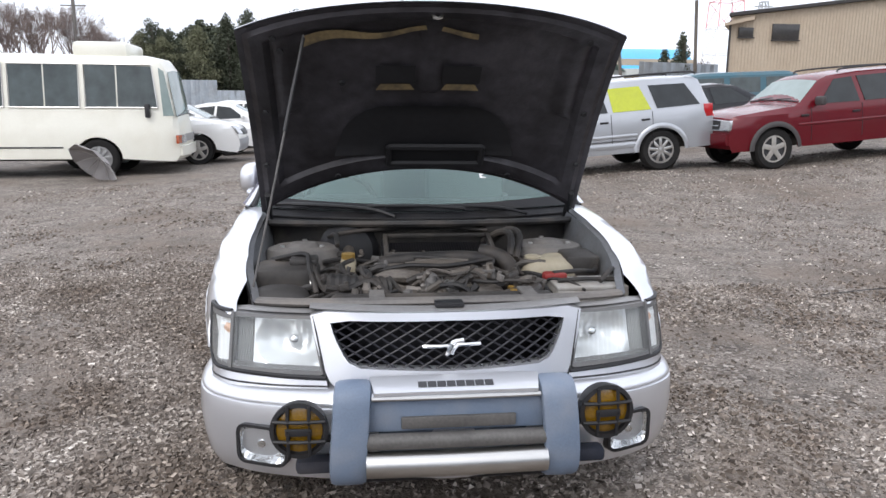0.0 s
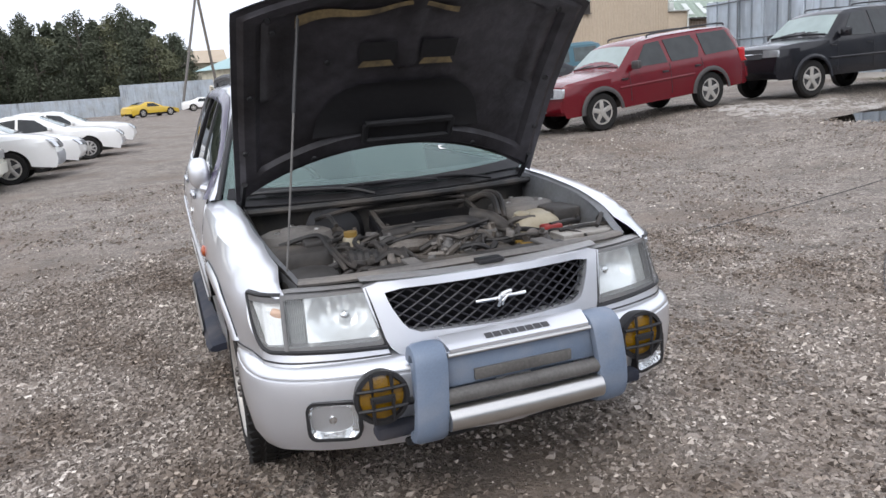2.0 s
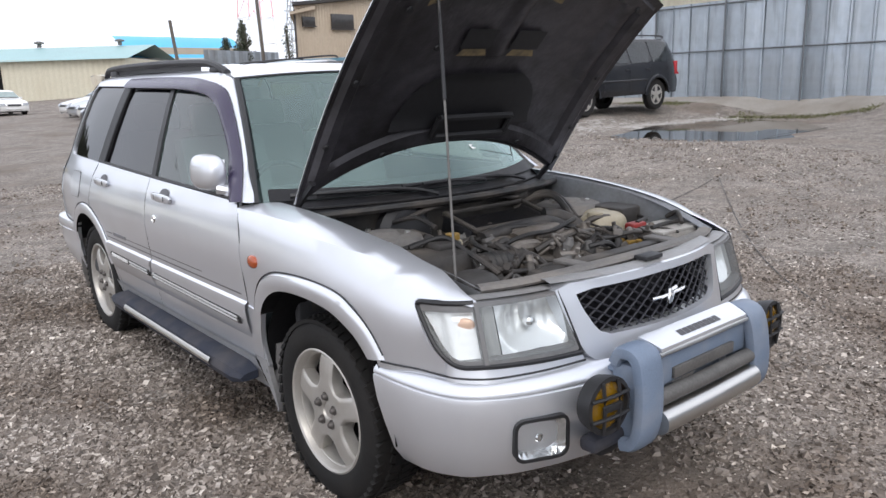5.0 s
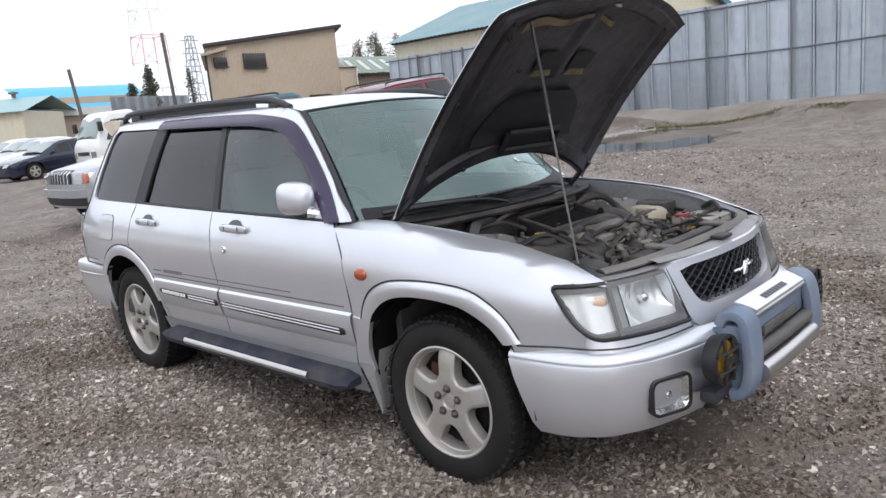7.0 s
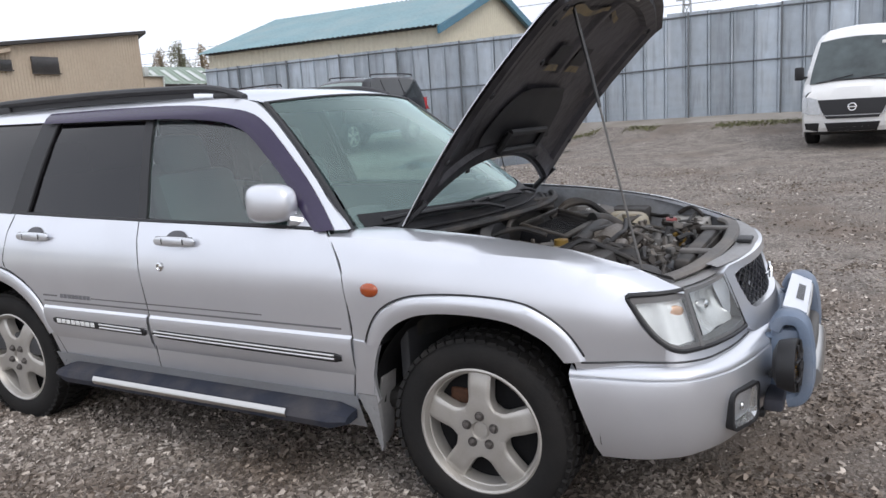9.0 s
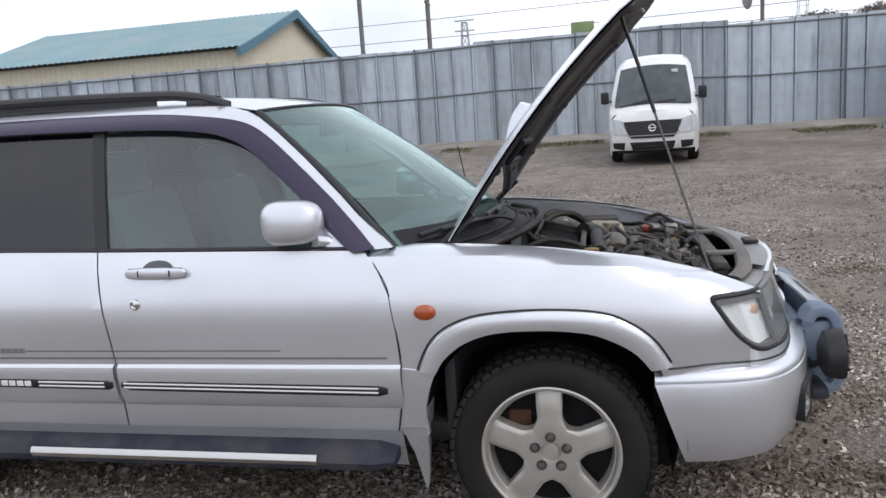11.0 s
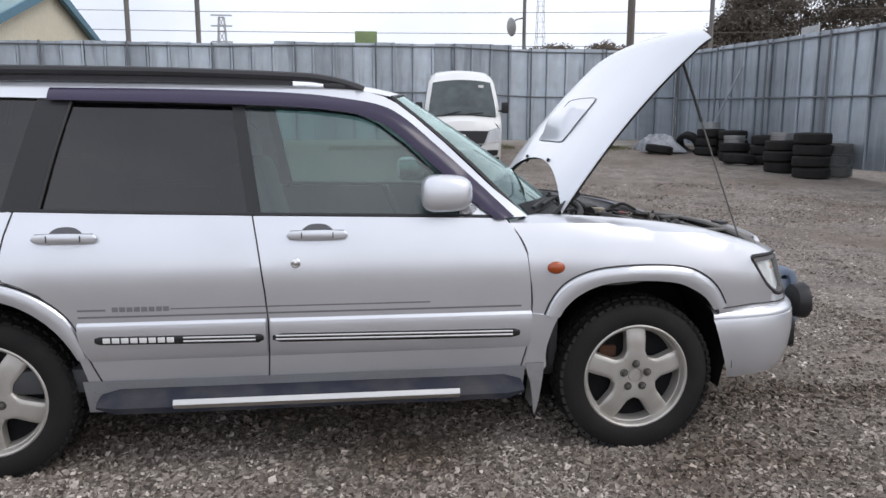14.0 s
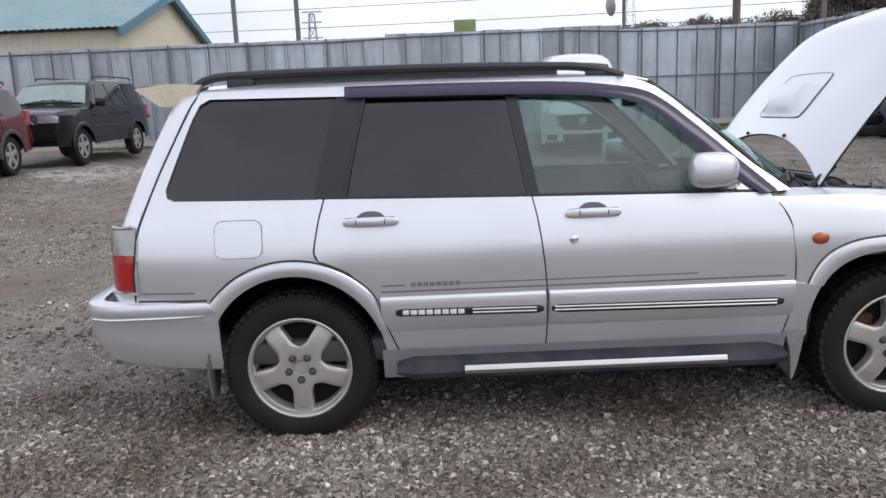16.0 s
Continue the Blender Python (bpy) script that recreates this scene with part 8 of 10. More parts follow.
    if mirrors:
        y, z, sx, sy, sz, mt = mirrors
        for s in (-1, 1):
            b = bmesh.new()
            box(b, s * (hw(y, belt) + sx * 0.55), y, z, sx, sy, sz, 0.03)
            tube(b, [(s * (hw(y, z) - 0.02), y, z - sz * 0.3), (s * (hw(y, z) + 0.08), y, z - sz * 0.3)], 0.02, 6, 0)
            vpart("door_mirror", b, mt)
    if bars:
        y0, y1 = bars
        for s in (-1, 1):
            x = s * (hw(2.5, roof) - 0.06)
            vpart("roof_bar", tube(bmesh.new(), [(x, y0, roof), (x, y0 + 0.1, roof + 0.06), (x, (y0 + y1) / 2, roof + 0.075), (x, y1 - 0.1, roof + 0.06), (x, y1, roof)], 0.018, 6, 5), TRIM)
    # door gaps and handles
    for y in doors:
        for s in (-1, 1):
            vpart("door_gap", tube(bmesh.new(), [(s * (hw(y, z) + 0.001), y, z) for z in np.linspace(clear + 0.10, belt, 5)], 0.006, 5, 0), PLASTIC)
            vpart("door_handle", boxm(s * (hw(y, belt - 0.13) + 0.012), y - 0.13, belt - 0.13, 0.025, 0.15, 0.035, 0.008), PLASTIC)
    # dark screen surround and wipers
    if ws:
        p, q = Vector(ws[0]), Vector(ws[1])
        bm = bmesh.new()
        pp = [across((p.x, p.y), k) + Vector((0, -0.006, 0.014)) for k in np.linspace(-0.9, 0.9, 9)]
        tube(bm, pp, 0.014, 5, 0)
        vpart("screen_base", bm, PLASTIC)
        for k0, k1 in ((-0.55, -0.05), (0.15, 0.65)):
            vpart("wiper", tube(bmesh.new(), [across((p.x, p.y), k0) + Vector((0, -0.01, 0.03)), across(tuple(p.lerp(q, 0.07)), k1) + Vector((0, -0.02, 0.03))], 0.009, 5, 0), PLASTIC)
    return root


def place(x, y, yaw, a=0.92, b=3.6):
    """A vehicle's pose with both axles (a, b behind the nose) on the ground."""
    dx, dy = -math.sin(radians(yaw)), math.cos(radians(yaw))
    za, zb = yard(x + a * dx, y + a * dy), yard(x + b * dx, y + b * dy)
    k = (zb - za) / (b - a)
    return pose(x, y, za - k * a - 0.012, math.degrees(math.atan(k)), 0, yaw)


CLEARLAMP = mat("pale_lamp_glass", (0.34, 0.35, 0.36), 0.12, 0.5, 0.2, 12.0, 60.0, 0.2, 0.8)
LAMPBRIGHT = mat("bright_lamp_unit", (0.42, 0.43, 0.44), 0.18, 0.5, 0.25, 14.0, 60.0, 0.3, 0.8)
GREYCLAD = mat("grey_cladding", (0.33, 0.34, 0.36), 0.5, 0.2, 0.1, 2.0, 60.0, 0.05)
REDDARKTRIM = mat("dark_grey_flare", (0.055, 0.05, 0.05), 0.6, 0.0, 0.15, 4.0, 60.0, 0.1)

suv_prof = [(0.04, 0.42), (0.0, 0.55), (0.02, 0.80), (0.06, 0.98), (0.18, 1.03), (0.7, 1.08), (1.2, 1.12), (1.30, 1.14), (1.80, 1.56), (1.98, 1.63), (2.6, 1.675), (3.6, 1.675), (4.25, 1.645), (4.36, 1.58), (4.54, 1.10), (4.57, 0.75), (4.60, 0.46)]
suv_win = [[(1.68, 1.13), (2.05, 1.56), (2.40, 1.585), (2.48, 1.12)], [(2.58, 1.12), (2.50, 1.59), (3.20, 1.60), (3.34, 1.34), (3.26, 1.12)], [(3.45, 1.13), (3.38, 1.60), (4.12, 1.59), (4.32, 1.14)]]

def lower(pts, k, base=0.36):
    """The same outline with its height above the axles scaled."""
    return [(y, base + (z - base) * k) for y, z in pts]


# dark red off-roader: front near-side wheel at about (8.35, 11.4)
vehicle("off_roader", "dark red four-door off-roader with grey wheel flares", "car", pose(6.0, 10.03, 0.27, 4.9, 0, -85.3), 1.72, lower(suv_prof, 0.915), 1.02, (0.83, 3.54), 0.36, 0.36, RED_BG, [lower(w, 0.915) for w in suv_win], ((1.36, 1.10), (1.78, 1.44)), ((4.38, 1.45), (4.52, 1.07)),
        head=[(0.82, 0.54, 0.77, 0.13, LAMPBRIGHT), (0.66, 0.56, 0.74, 0.04, AMBER)], tail=[(0.95, 0.66, 0.82, 0.28, REDLENS)], grille=[(0.82, -0.52, 0.52, 0.14, PLASTIC), (0.895, -0.77, 0.77, 0.020, CHROME), (0.745, -0.77, 0.77, 0.016, CHROME), (0.82, -0.5, 0.5, 0.014, CHROME)], lower=[(0.58, 0.20, 0.05, RED_BG)], moulding=[(0.74, 0.05, RED_BG)], flare=REDDARKTRIM, mirrors=(1.62, 1.12, 0.20, 0.10, 0.15, REDDARKTRIM), bars=(2.2, 4.2), doors=(1.52, 2.52, 3.34))
# black off-roader
vehicle("off_roader", "black off-roader parked nose to the dark red one", "car", pose(11.22, 10.32, 0.575, 1.3, 0, -90.0), 1.88, [(y * 1.05, z * 1.08) for y, z in suv_prof], 1.17, (0.93, 3.80), 0.39, 0.42, BLACK_BG, [[(y * 1.05, z * 1.08) for y, z in w] for w in suv_win], ((1.43, 1.27), (1.87, 1.66)), ((4.6, 1.67), (4.75, 1.23)),
        head=[(0.98, 0.50, 0.86, 0.14, CLEARLAMP)], tail=[(1.05, 0.72, 0.9, 0.34, REDLENS)], grille=[(0.97, -0.48, 0.48, 0.17, TRIM), (0.99, -0.52, 0.52, 0.016, CHROME)], lower=[(0.66, 0.22, 0.03, BLACK_BG)], moulding=[(0.78, 0.05, BLACK_BG)], flare=BLACK_BG, mirrors=(1.72, 1.30, 0.22, 0.12, 0.18, BLACK_BG), bars=(2.3, 4.4), doors=(1.62, 2.65, 3.5))
# silver off-roader with a lime film in one window
che_win = [[(1.62, 1.13), (2.0, 1.52), (2.35, 1.545), (2.45, 1.12)], ([(2.55, 1.12), (2.50, 1.55), (3.12, 1.555), (3.30, 1.12)], LIME), [(3.42, 1.13), (3.30, 1.555), (4.02, 1.54), (4.28, 1.14)]]
vehicle("off_roader", "pale silver off-roader with lime-yellow film in a rear window", "car", pose(1.86, 10.50, 0.015, 5.2, 0, -90.0), 1.80, lower([(y * 0.91, z) for y, z in suv_prof], 0.94), 1.04, (0.75, 3.16), 0.36, 0.36, SILVER_BG, [((lower([(y * 0.91, z) for y, z in w[0]], 0.94), w[1]) if isinstance(w, tuple) else lower([(y * 0.91, z) for y, z in w], 0.94)) for w in che_win], ((1.24, 1.12), (1.62, 1.47)), ((3.99, 1.48), (4.11, 1.09)),
        head=[(0.88, 0.50, 0.76, 0.16, CLEARLAMP), (0.88, 0.77, 0.86, 0.14, AMBER)], tail=[(0.98, 0.68, 0.86, 0.22, REDLENS)], grille=[(0.89, -0.40, 0.40, 0.17, PLASTIC)], lower=[(0.66, 0.12, 0.06, SILVER_BG), (0.52, 0.12, 0.02, TRIM)], moulding=[(0.66, 0.06, SILVER_BG), (0.58, 0.012, TRIM), (0.50, 0.10, SILVER_BG)], flare=SILVER_BG, rim_mat=STEEL, mirrors=(1.6, 1.16, 0.2, 0.1, 0.13, PLASTIC), bars=(2.0, 3.9), nslots=7, doors=(1.42, 2.28, 3.02))

# white van facing the yard
van_prof = [(0.05, 0.34), (0.0, 0.42), (0.0, 0.62), (0.04, 0.93), (0.12, 1.05), (0.24, 1.12), (0.92, 1.90), (1.15, 2.02), (1.6, 2.08), (4.3, 2.08), (4.6, 1.98), (4.68, 1.2), (4.7, 0.45)]
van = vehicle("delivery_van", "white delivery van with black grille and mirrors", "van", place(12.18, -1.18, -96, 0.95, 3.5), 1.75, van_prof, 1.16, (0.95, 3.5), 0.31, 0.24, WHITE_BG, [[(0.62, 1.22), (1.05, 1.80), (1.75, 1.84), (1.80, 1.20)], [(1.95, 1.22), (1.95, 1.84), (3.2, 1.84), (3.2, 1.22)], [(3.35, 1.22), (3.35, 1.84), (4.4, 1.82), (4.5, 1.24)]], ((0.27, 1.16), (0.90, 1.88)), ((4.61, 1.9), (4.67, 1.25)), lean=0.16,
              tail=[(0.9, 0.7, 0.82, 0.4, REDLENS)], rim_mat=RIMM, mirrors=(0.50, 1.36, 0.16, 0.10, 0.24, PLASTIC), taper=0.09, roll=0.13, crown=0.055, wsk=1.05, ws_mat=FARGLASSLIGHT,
              face=(("grille", [(-0.55, 0.90), (0.0, 0.905), (0.55, 0.90), (0.47, 0.68), (0.40, 0.575), (-0.40, 0.575), (-0.47, 0.68)], 0.022, PLASTIC, False),
                    ("headlamp", [(0.57, 0.92), (0.72, 0.96), (0.72, 0.655), (0.47, 0.655)], 0.024, LAMPBRIGHT, True),
                    ("indicator_lamp", [(0.725, 0.955), (0.80, 0.96), (0.81, 0.70), (0.725, 0.665)], 0.022, LAMPBRIGHT, True),
                    ("lower_grille", [(-0.43, 0.50), (0.43, 0.50), (0.38, 0.345), (-0.38, 0.345)], 0.020, PLASTIC, False),
                    ("bumper_opening", [(0.52, 0.50), (0.76, 0.50), (0.74, 0.39), (0.54, 0.345)], 0.020, PLASTIC, True),
                    ("grille_strip", [(-0.46, 0.635), (0.46, 0.635), (0.45, 0.620), (-0.45, 0.620)], 0.030, RIMM, False)))
bm = bmesh.new()
lathe(bm, [(0.0, 0.048), (0.012, 0.050), (0.016, 0.062), (0.010, 0.072), (0.0, 0.074)], (0, -1, 0.05), (0, -0.082, 0.765), 24, close=True)
box(bm, 0, -0.094, 0.765, 0.15, 0.012, 0.026, 0.004)
part("badge", bm, CHROME).parent = van
part("sticker", boxm(0.42, 0.765, 1.795, 0.12, 0.006, 0.08, 0.0, Matrix.Identity(4)), WHITEMARK).parent = van

# cream minibus
bus_prof = [(0.06, 0.36), (0.0, 0.44), (0.0, 0.95), (0.02, 1.10), (0.20, 2.12), (0.34, 2.34), (0.7, 2.42), (6.6, 2.46), (6.9, 2.36), (6.98, 1.2), (7.0, 0.38)]
bus_win = [[(0.36, 1.42), (0.46, 2.22), (1.12, 2.25), (1.12, 1.42)], [(1.15, 1.42), (1.15, 2.25), (1.72, 2.25), (1.72, 1.42)]]
bus_win += [([(0.075, 1.25), (0.235, 2.14), (0.33, 2.20), (0.27, 1.25)], PALESCREEN)]
for k in range(3):
    y = 1.86 + 1.40 * k
    bus_win += [[(y, 1.42), (y, 2.25), (y + 0.62, 2.25), (y + 0.62, 1.42)], [(y + 0.65, 1.42), (y + 0.65, 2.25), (y + 1.27, 2.25), (y + 1.27, 1.42)]]
bus = vehicle("minibus", "cream white minibus with sliding side windows", "bus", place(-4.0, 13.85, 93, 1.55, 5.2), 2.05, bus_prof, 1.15, (1.55, 5.2), 0.39, 0.33, CREAM_BG, bus_win, ((0.05, 1.22), (0.20, 2.12)), ((6.91, 2.2), (6.97, 1.3)), lean=0.09, glass_mat=FARGLASSLIGHT,
              head=[(0.78, 0.50, 0.80, 0.17, CLEARLAMP), (0.78, 0.82, 0.99, 0.17, AMBER)], grille=[(0.80, -0.48, 0.48, 0.15, RIMM)], lower=[(0.54, 0.20, 0.05, CREAM_BG)], rim_mat=RIMM, mirrors=(0.55, 1.35, 0.10, 0.10, 0.28, PLASTIC), taper=0.13, roll=0.11, crown=0.05)
b = part("roof_unit", boxm(0, 1.45, 2.53, 1.5, 1.05, 0.36, 0.09), CREAM_BG)
b.parent = bus
b = part("waist_strip", boxm(1.03, 4.4, 0.62, 0.01, 4.4, 0.03, 0.003), TRIM)
b.parent = bus
b = part("waist_strip", boxm(-1.03, 4.4, 0.62, 0.01, 4.4, 0.03, 0.003), TRIM)
b.parent = bus
for s in (-1, 1):
    for y0, y1 in ((0.36, 1.735), (1.845, 3.145), (3.245, 4.545), (4.645, 5.945)):
        pts = [(s * (1.00 - (z - 1.15) * 0.09 + 0.012), y, z) for y, z in ((y0, 1.41), (y0 + (0.10 if y0 < 1 else 0), 2.255), (y1, 2.255), (y1, 1.41), (y0, 1.41))]
        b = part("window_frame", tube(bmesh.new(), pts, 0.016, 6, 0), STEEL)
        b.parent = bus
# umbrella leaning at its wheel
UMB = mat("grey_umbrella_cloth", (0.30, 0.285, 0.285), 0.7, 0.0, 0.15, 4.0, 80.0, 0.1)
um = empty("umbrella", Matrix.Translation((-5.37, 12.0, yard(-5.37, 12.0) + 0.345)) @ Vector((0.45, 0.62, 0.64)).to_track_quat('Z', 'Y').to_matrix().to_4x4())
tagged(um, "open grey umbrella lying by the minibus wheel", "umbrella")
bm = bmesh.new()
for k in range(8):
    a0, a1 = 2 * math.pi * k / 8, 2 * math.pi * (k + 1) / 8
    grid(bm, lambda u, v, a0=a0, a1=a1: Vector((0.52 * v * (math.cos(a0) * (1 - u) + math.cos(a1) * u), 0.52 * v * (math.sin(a0) * (1 - u) + math.sin(a1) * u), 0.20 * (1 - v * v) - 0.02 * math.sin(math.pi * u) * v)), 3, 6)
bmesh.ops.remove_doubles(bm, verts=bm.verts, dist=0.001)
part("canopy", bm, UMB, um)
part("shaft", tube(bmesh.new(), [(0, 0, 0.26), (0, 0, -0.16)], 0.006, 6, 0), STEEL, um)
for k in range(8):
    a = 2 * math.pi * k / 8
    part("rib", tube(bmesh.new(), [(0, 0, 0.185), (0.28 * math.cos(a), 0.28 * math.sin(a), 0.125), (0.52 * math.cos(a), 0.52 * math.sin(a), -0.01)], 0.004, 5, 3), STEEL, um)

# the row of white cars
sedan_prof = [(0.06, 0.28), (0.0, 0.40), (0.02, 0.62), (0.15, 0.74), (0.7, 0.86), (1.25, 0.93), (1.35, 0.95), (2.05, 1.34), (2.35, 1.42), (2.9, 1.43), (3.3, 1.37), (3.95, 1.02), (4.5, 0.97), (4.68, 0.86), (4.72, 0.5), (4.68, 0.32)]
sedan_win = [[(1.75, 0.95), (2.15, 1.28), (2.55, 1.35), (2.62, 0.95)], [(2.70, 0.95), (2.62, 1.35), (3.15, 1.32), (3.6, 1.02), (3.55, 0.96)]]
cross_prof = [(0.05, 0.30), (0.0, 0.45), (0.02, 0.72), (0.12, 0.88), (0.6, 1.0), (1.10, 1.06), (1.2, 1.08), (1.95, 1.55), (2.2, 1.63), (3.2, 1.66), (4.0, 1.58), (4.45, 1.15), (4.55, 0.95), (4.58, 0.45)]
cross_win = [[(1.55, 1.08), (2.0, 1.44), (2.4, 1.54), (2.5, 1.08)], [(2.58, 1.08), (2.5, 1.55), (3.3, 1.55), (3.4, 1.08)], [(3.5, 1.1), (3.42, 1.54), (3.9, 1.48), (4.2, 1.14)]]
sport_prof = [(0.06, 0.22), (0.0, 0.34), (0.05, 0.50), (0.5, 0.62), (1.4, 0.78), (1.5, 0.80), (2.2, 1.12), (2.5, 1.18), (2.9, 1.17), (3.6, 0.95), (4.2, 0.86), (4.32, 0.75), (4.35, 0.35)]
sport_win = [[(1.85, 0.80), (2.25, 1.06), (2.85, 1.09), (3.0, 0.82)]]
lampset = dict(head=[(0.66, 0.45, 0.74, 0.14, CLEARLAMP)], tail=[(0.80, 0.5, 0.78, 0.16, REDLENS)], grille=[(0.62, -0.35, 0.35, 0.11, PLASTIC)])
vehicle("crossover_car", "white crossover car with grey lower cladding", "car", place(-3.1, 16.0, 92), 1.82, cross_prof, 1.05, (0.95, 3.57), 0.355, 0.27, WHITE_BG, cross_win, ((1.26, 1.12), (1.93, 1.53)), ((4.05, 1.55), (4.42, 1.18)), head=[(0.80, 0.50, 0.84, 0.18, CLEARLAMP)], tail=[(0.95, 0.6, 0.85, 0.3, REDLENS)], grille=[(0.74, -0.4, 0.4, 0.13, PLASTIC)], lower=[(0.46, 0.26, 0.03, GREYCLAD)], moulding=[(0.45, 0.2, GREYCLAD)], mirrors=(1.55, 1.12, 0.18, 0.1, 0.13, WHITE_BG))
vehicle("parked_saloon", "white saloon car in a parked row", "car", place(-2.85, 18.5, 90), 1.72, sedan_prof, 0.92, (0.92, 3.6), 0.31, 0.2, WHITE_BG, sedan_win, ((1.42, 0.99), (2.03, 1.32)), ((3.35, 1.34), (3.92, 1.04)), mirrors=(1.8, 1.0, 0.16, 0.1, 0.11, WHITE_BG), **lampset)
vehicle("parked_saloon", "white executive saloon with pale multi-spoke wheels", "car", place(-2.0, 21.7, 91), 1.80, sedan_prof, 0.92, (0.92, 3.75), 0.325, 0.2, WHITE_BG, sedan_win, ((1.42, 0.99), (2.03, 1.32)), ((3.35, 1.34), (3.92, 1.04)), mirrors=(1.8, 1.0, 0.16, 0.1, 0.11, WHITE_BG), rim_mat=STEEL, lower=[(0.42, 0.16, 0.02, SILVER_BG)], **lampset)
vehicle("parked_saloon", "white saloon car far along a parked row", "car", place(-1.75, 25.6, 90), 1.74, sedan_prof, 0.92, (0.92, 3.6), 0.31, 0.2, WHITE_BG, sedan_win, ((1.42, 0.99), (2.03, 1.32)), ((3.35, 1.34), (3.92, 1.04)), mirrors=(1.8, 1.0, 0.16, 0.1, 0.11, WHITE_BG), **lampset)
vehicle("parked_saloon", "white saloon car far along a parked row", "car", place(-2.6, 28.5, 90), 1.74, sedan_prof, 0.92, (0.92, 3.6), 0.31, 0.2, WHITE_BG, sedan_win, ((1.42, 0.99), (2.03, 1.32)), ((3.35, 1.34), (3.92, 1.04)), **lampset)
vehicle("sports_car", "low yellow sports car by the far fence", "car", place(0.4, 64, 124), 1.76, sport_prof, 0.78, (0.9, 3.4), 0.32, 0.16, YELLOW_BG, sport_win, ((1.56, 0.83), (2.18, 1.10)), ((2.95, 1.15), (3.55, 0.98)))
vehicle("sports_car", "low white sports car with a dark soft top", "car", place(5.6, 70, 92), 1.76, sport_prof, 0.78, (0.9, 3.4), 0.32, 0.16, WHITE_BG, sport_win, ((1.56, 0.83), (2.18, 1.10)), ((2.95, 1.15), (3.55, 0.98)))
vehicle("parked_saloon", "white saloon car by the far fence", "car", place(9.2, 74, 92), 1.72, sedan_prof, 0.92, (0.92, 3.6), 0.31, 0.2, WHITE_BG, sedan_win, ((1.42, 0.99), (2.03, 1.32)), ((3.35, 1.34), (3.92, 1.04)), **lampset)
# row behind the silver car
vehicle("coupe", "dark navy coupe with pale alloy wheels", "car", place(6.5, 29.6, -82), 1.80, [(y * 0.97, z * 0.95) for y, z in sedan_prof], 0.88, (0.95, 3.55), 0.325, 0.17, NAVY_BG, [[(y * 0.97, z * 0.95) for y, z in w] for w in sedan_win], ((1.38, 0.95), (1.97, 1.25)), ((3.25, 1.27), (3.8, 0.99)), mirrors=(1.75, 0.95, 0.16, 0.1, 0.11, NAVY_BG), **lampset)
for k, (x, y, pm, lab) in enumerate(((7.2, 33.0, WHITE_BG, "white saloon car in the far row"), (7.6, 36.2, SILVER_BG, "silver saloon car in the far row"), (8.0, 39.4, WHITE_BG, "white saloon car in the far row"), (12.5, 40.5, WHITE_BG, "white saloon car in the far row"))):
    vehicle("parked_saloon", lab, "car", place(x, y, -84), 1.72, sedan_prof, 0.92, (0.92, 3.6), 0.31, 0.2, pm, sedan_win, ((1.42, 0.99), (2.03, 1.32)), ((3.35, 1.34), (3.92, 1.04)), mirrors=(1.8, 1.0, 0.16, 0.1, 0.11, pm), **lampset)
for x, y, yaw in ((5.2, 46, 5), (7.2, 47, 5)):
    vehicle("parked_saloon", "white saloon car parked before the long shed", "car", place(x, y, yaw), 1.72, sedan_prof, 0.92, (0.92, 3.6), 0.31, 0.2, WHITE_BG, sedan_win, ((1.42, 0.99), (2.03, 1.32)), ((3.35, 1.34), (3.92, 1.04)), mirrors=(1.8, 1.0, 0.16, 0.1, 0.11, WHITE_BG), **lampset)
# white light truck cab, behind the silver off-roader
truck_prof = [(0.05, 0.45), (0.0, 0.55), (0.02, 1.15), (0.10, 1.28), (0.48, 2.05), (0.65, 2.16), (1.55, 2.18), (1.70, 2.05), (1.74, 0.60)]
truck = vehicle("light_truck", "white light truck with a flat bed", "truck", place(7.6, 24.0, -88), 1.75, truck_prof, 1.25, (0.9,), 0.36, 0.42, WHITE_BG, [[(0.42, 1.28), (0.72, 1.92), (1.35, 1.95), (1.40, 1.28)]], ((0.14, 1.36), (0.47, 2.0)), None, lean=0.12, head=[(0.85, 0.55, 0.8, 0.2, CLEARLAMP)], grille=[(0.9, -0.4, 0.4, 0.12, PLASTIC)], rim_mat=RIMM, mirrors=(0.25, 1.75, 0.2, 0.12, 0.32, PLASTIC), taper=0.05)
for nm, bm, mt in (("bed", boxm(0, 3.5, 0.82, 1.7, 3.4, 0.10, 0.01), WHITE_BG), ("bed_side", boxm(0.84, 3.5, 1.05, 0.04, 3.4, 0.38, 0.01), WHITE_BG), ("bed_side", boxm(-0.84, 3.5, 1.05, 0.04, 3.4, 0.38, 0.01), WHITE_BG), ("tailboard", boxm(0, 5.18, 1.05, 1.7, 0.04, 0.38, 0.01), WHITE_BG), ("chassis", boxm(0, 3.4, 0.62, 0.8, 3.4, 0.16, 0.01), BAYDARK)):
    part(nm, bm, mt).parent = truck
for s in (-1, 1):
    part("rear_wheel", lathe(bmesh.new(), [(-0.10, 0.2), (-0.10, 0.33), (-0.07, 0.36), (0.07, 0.36), (0.10, 0.33), (0.08, 0.2), (0.05, 0.0)], (s, 0, 0), (s * 0.74, 3.6, 0.36), 24), RUBBER).parent = truck
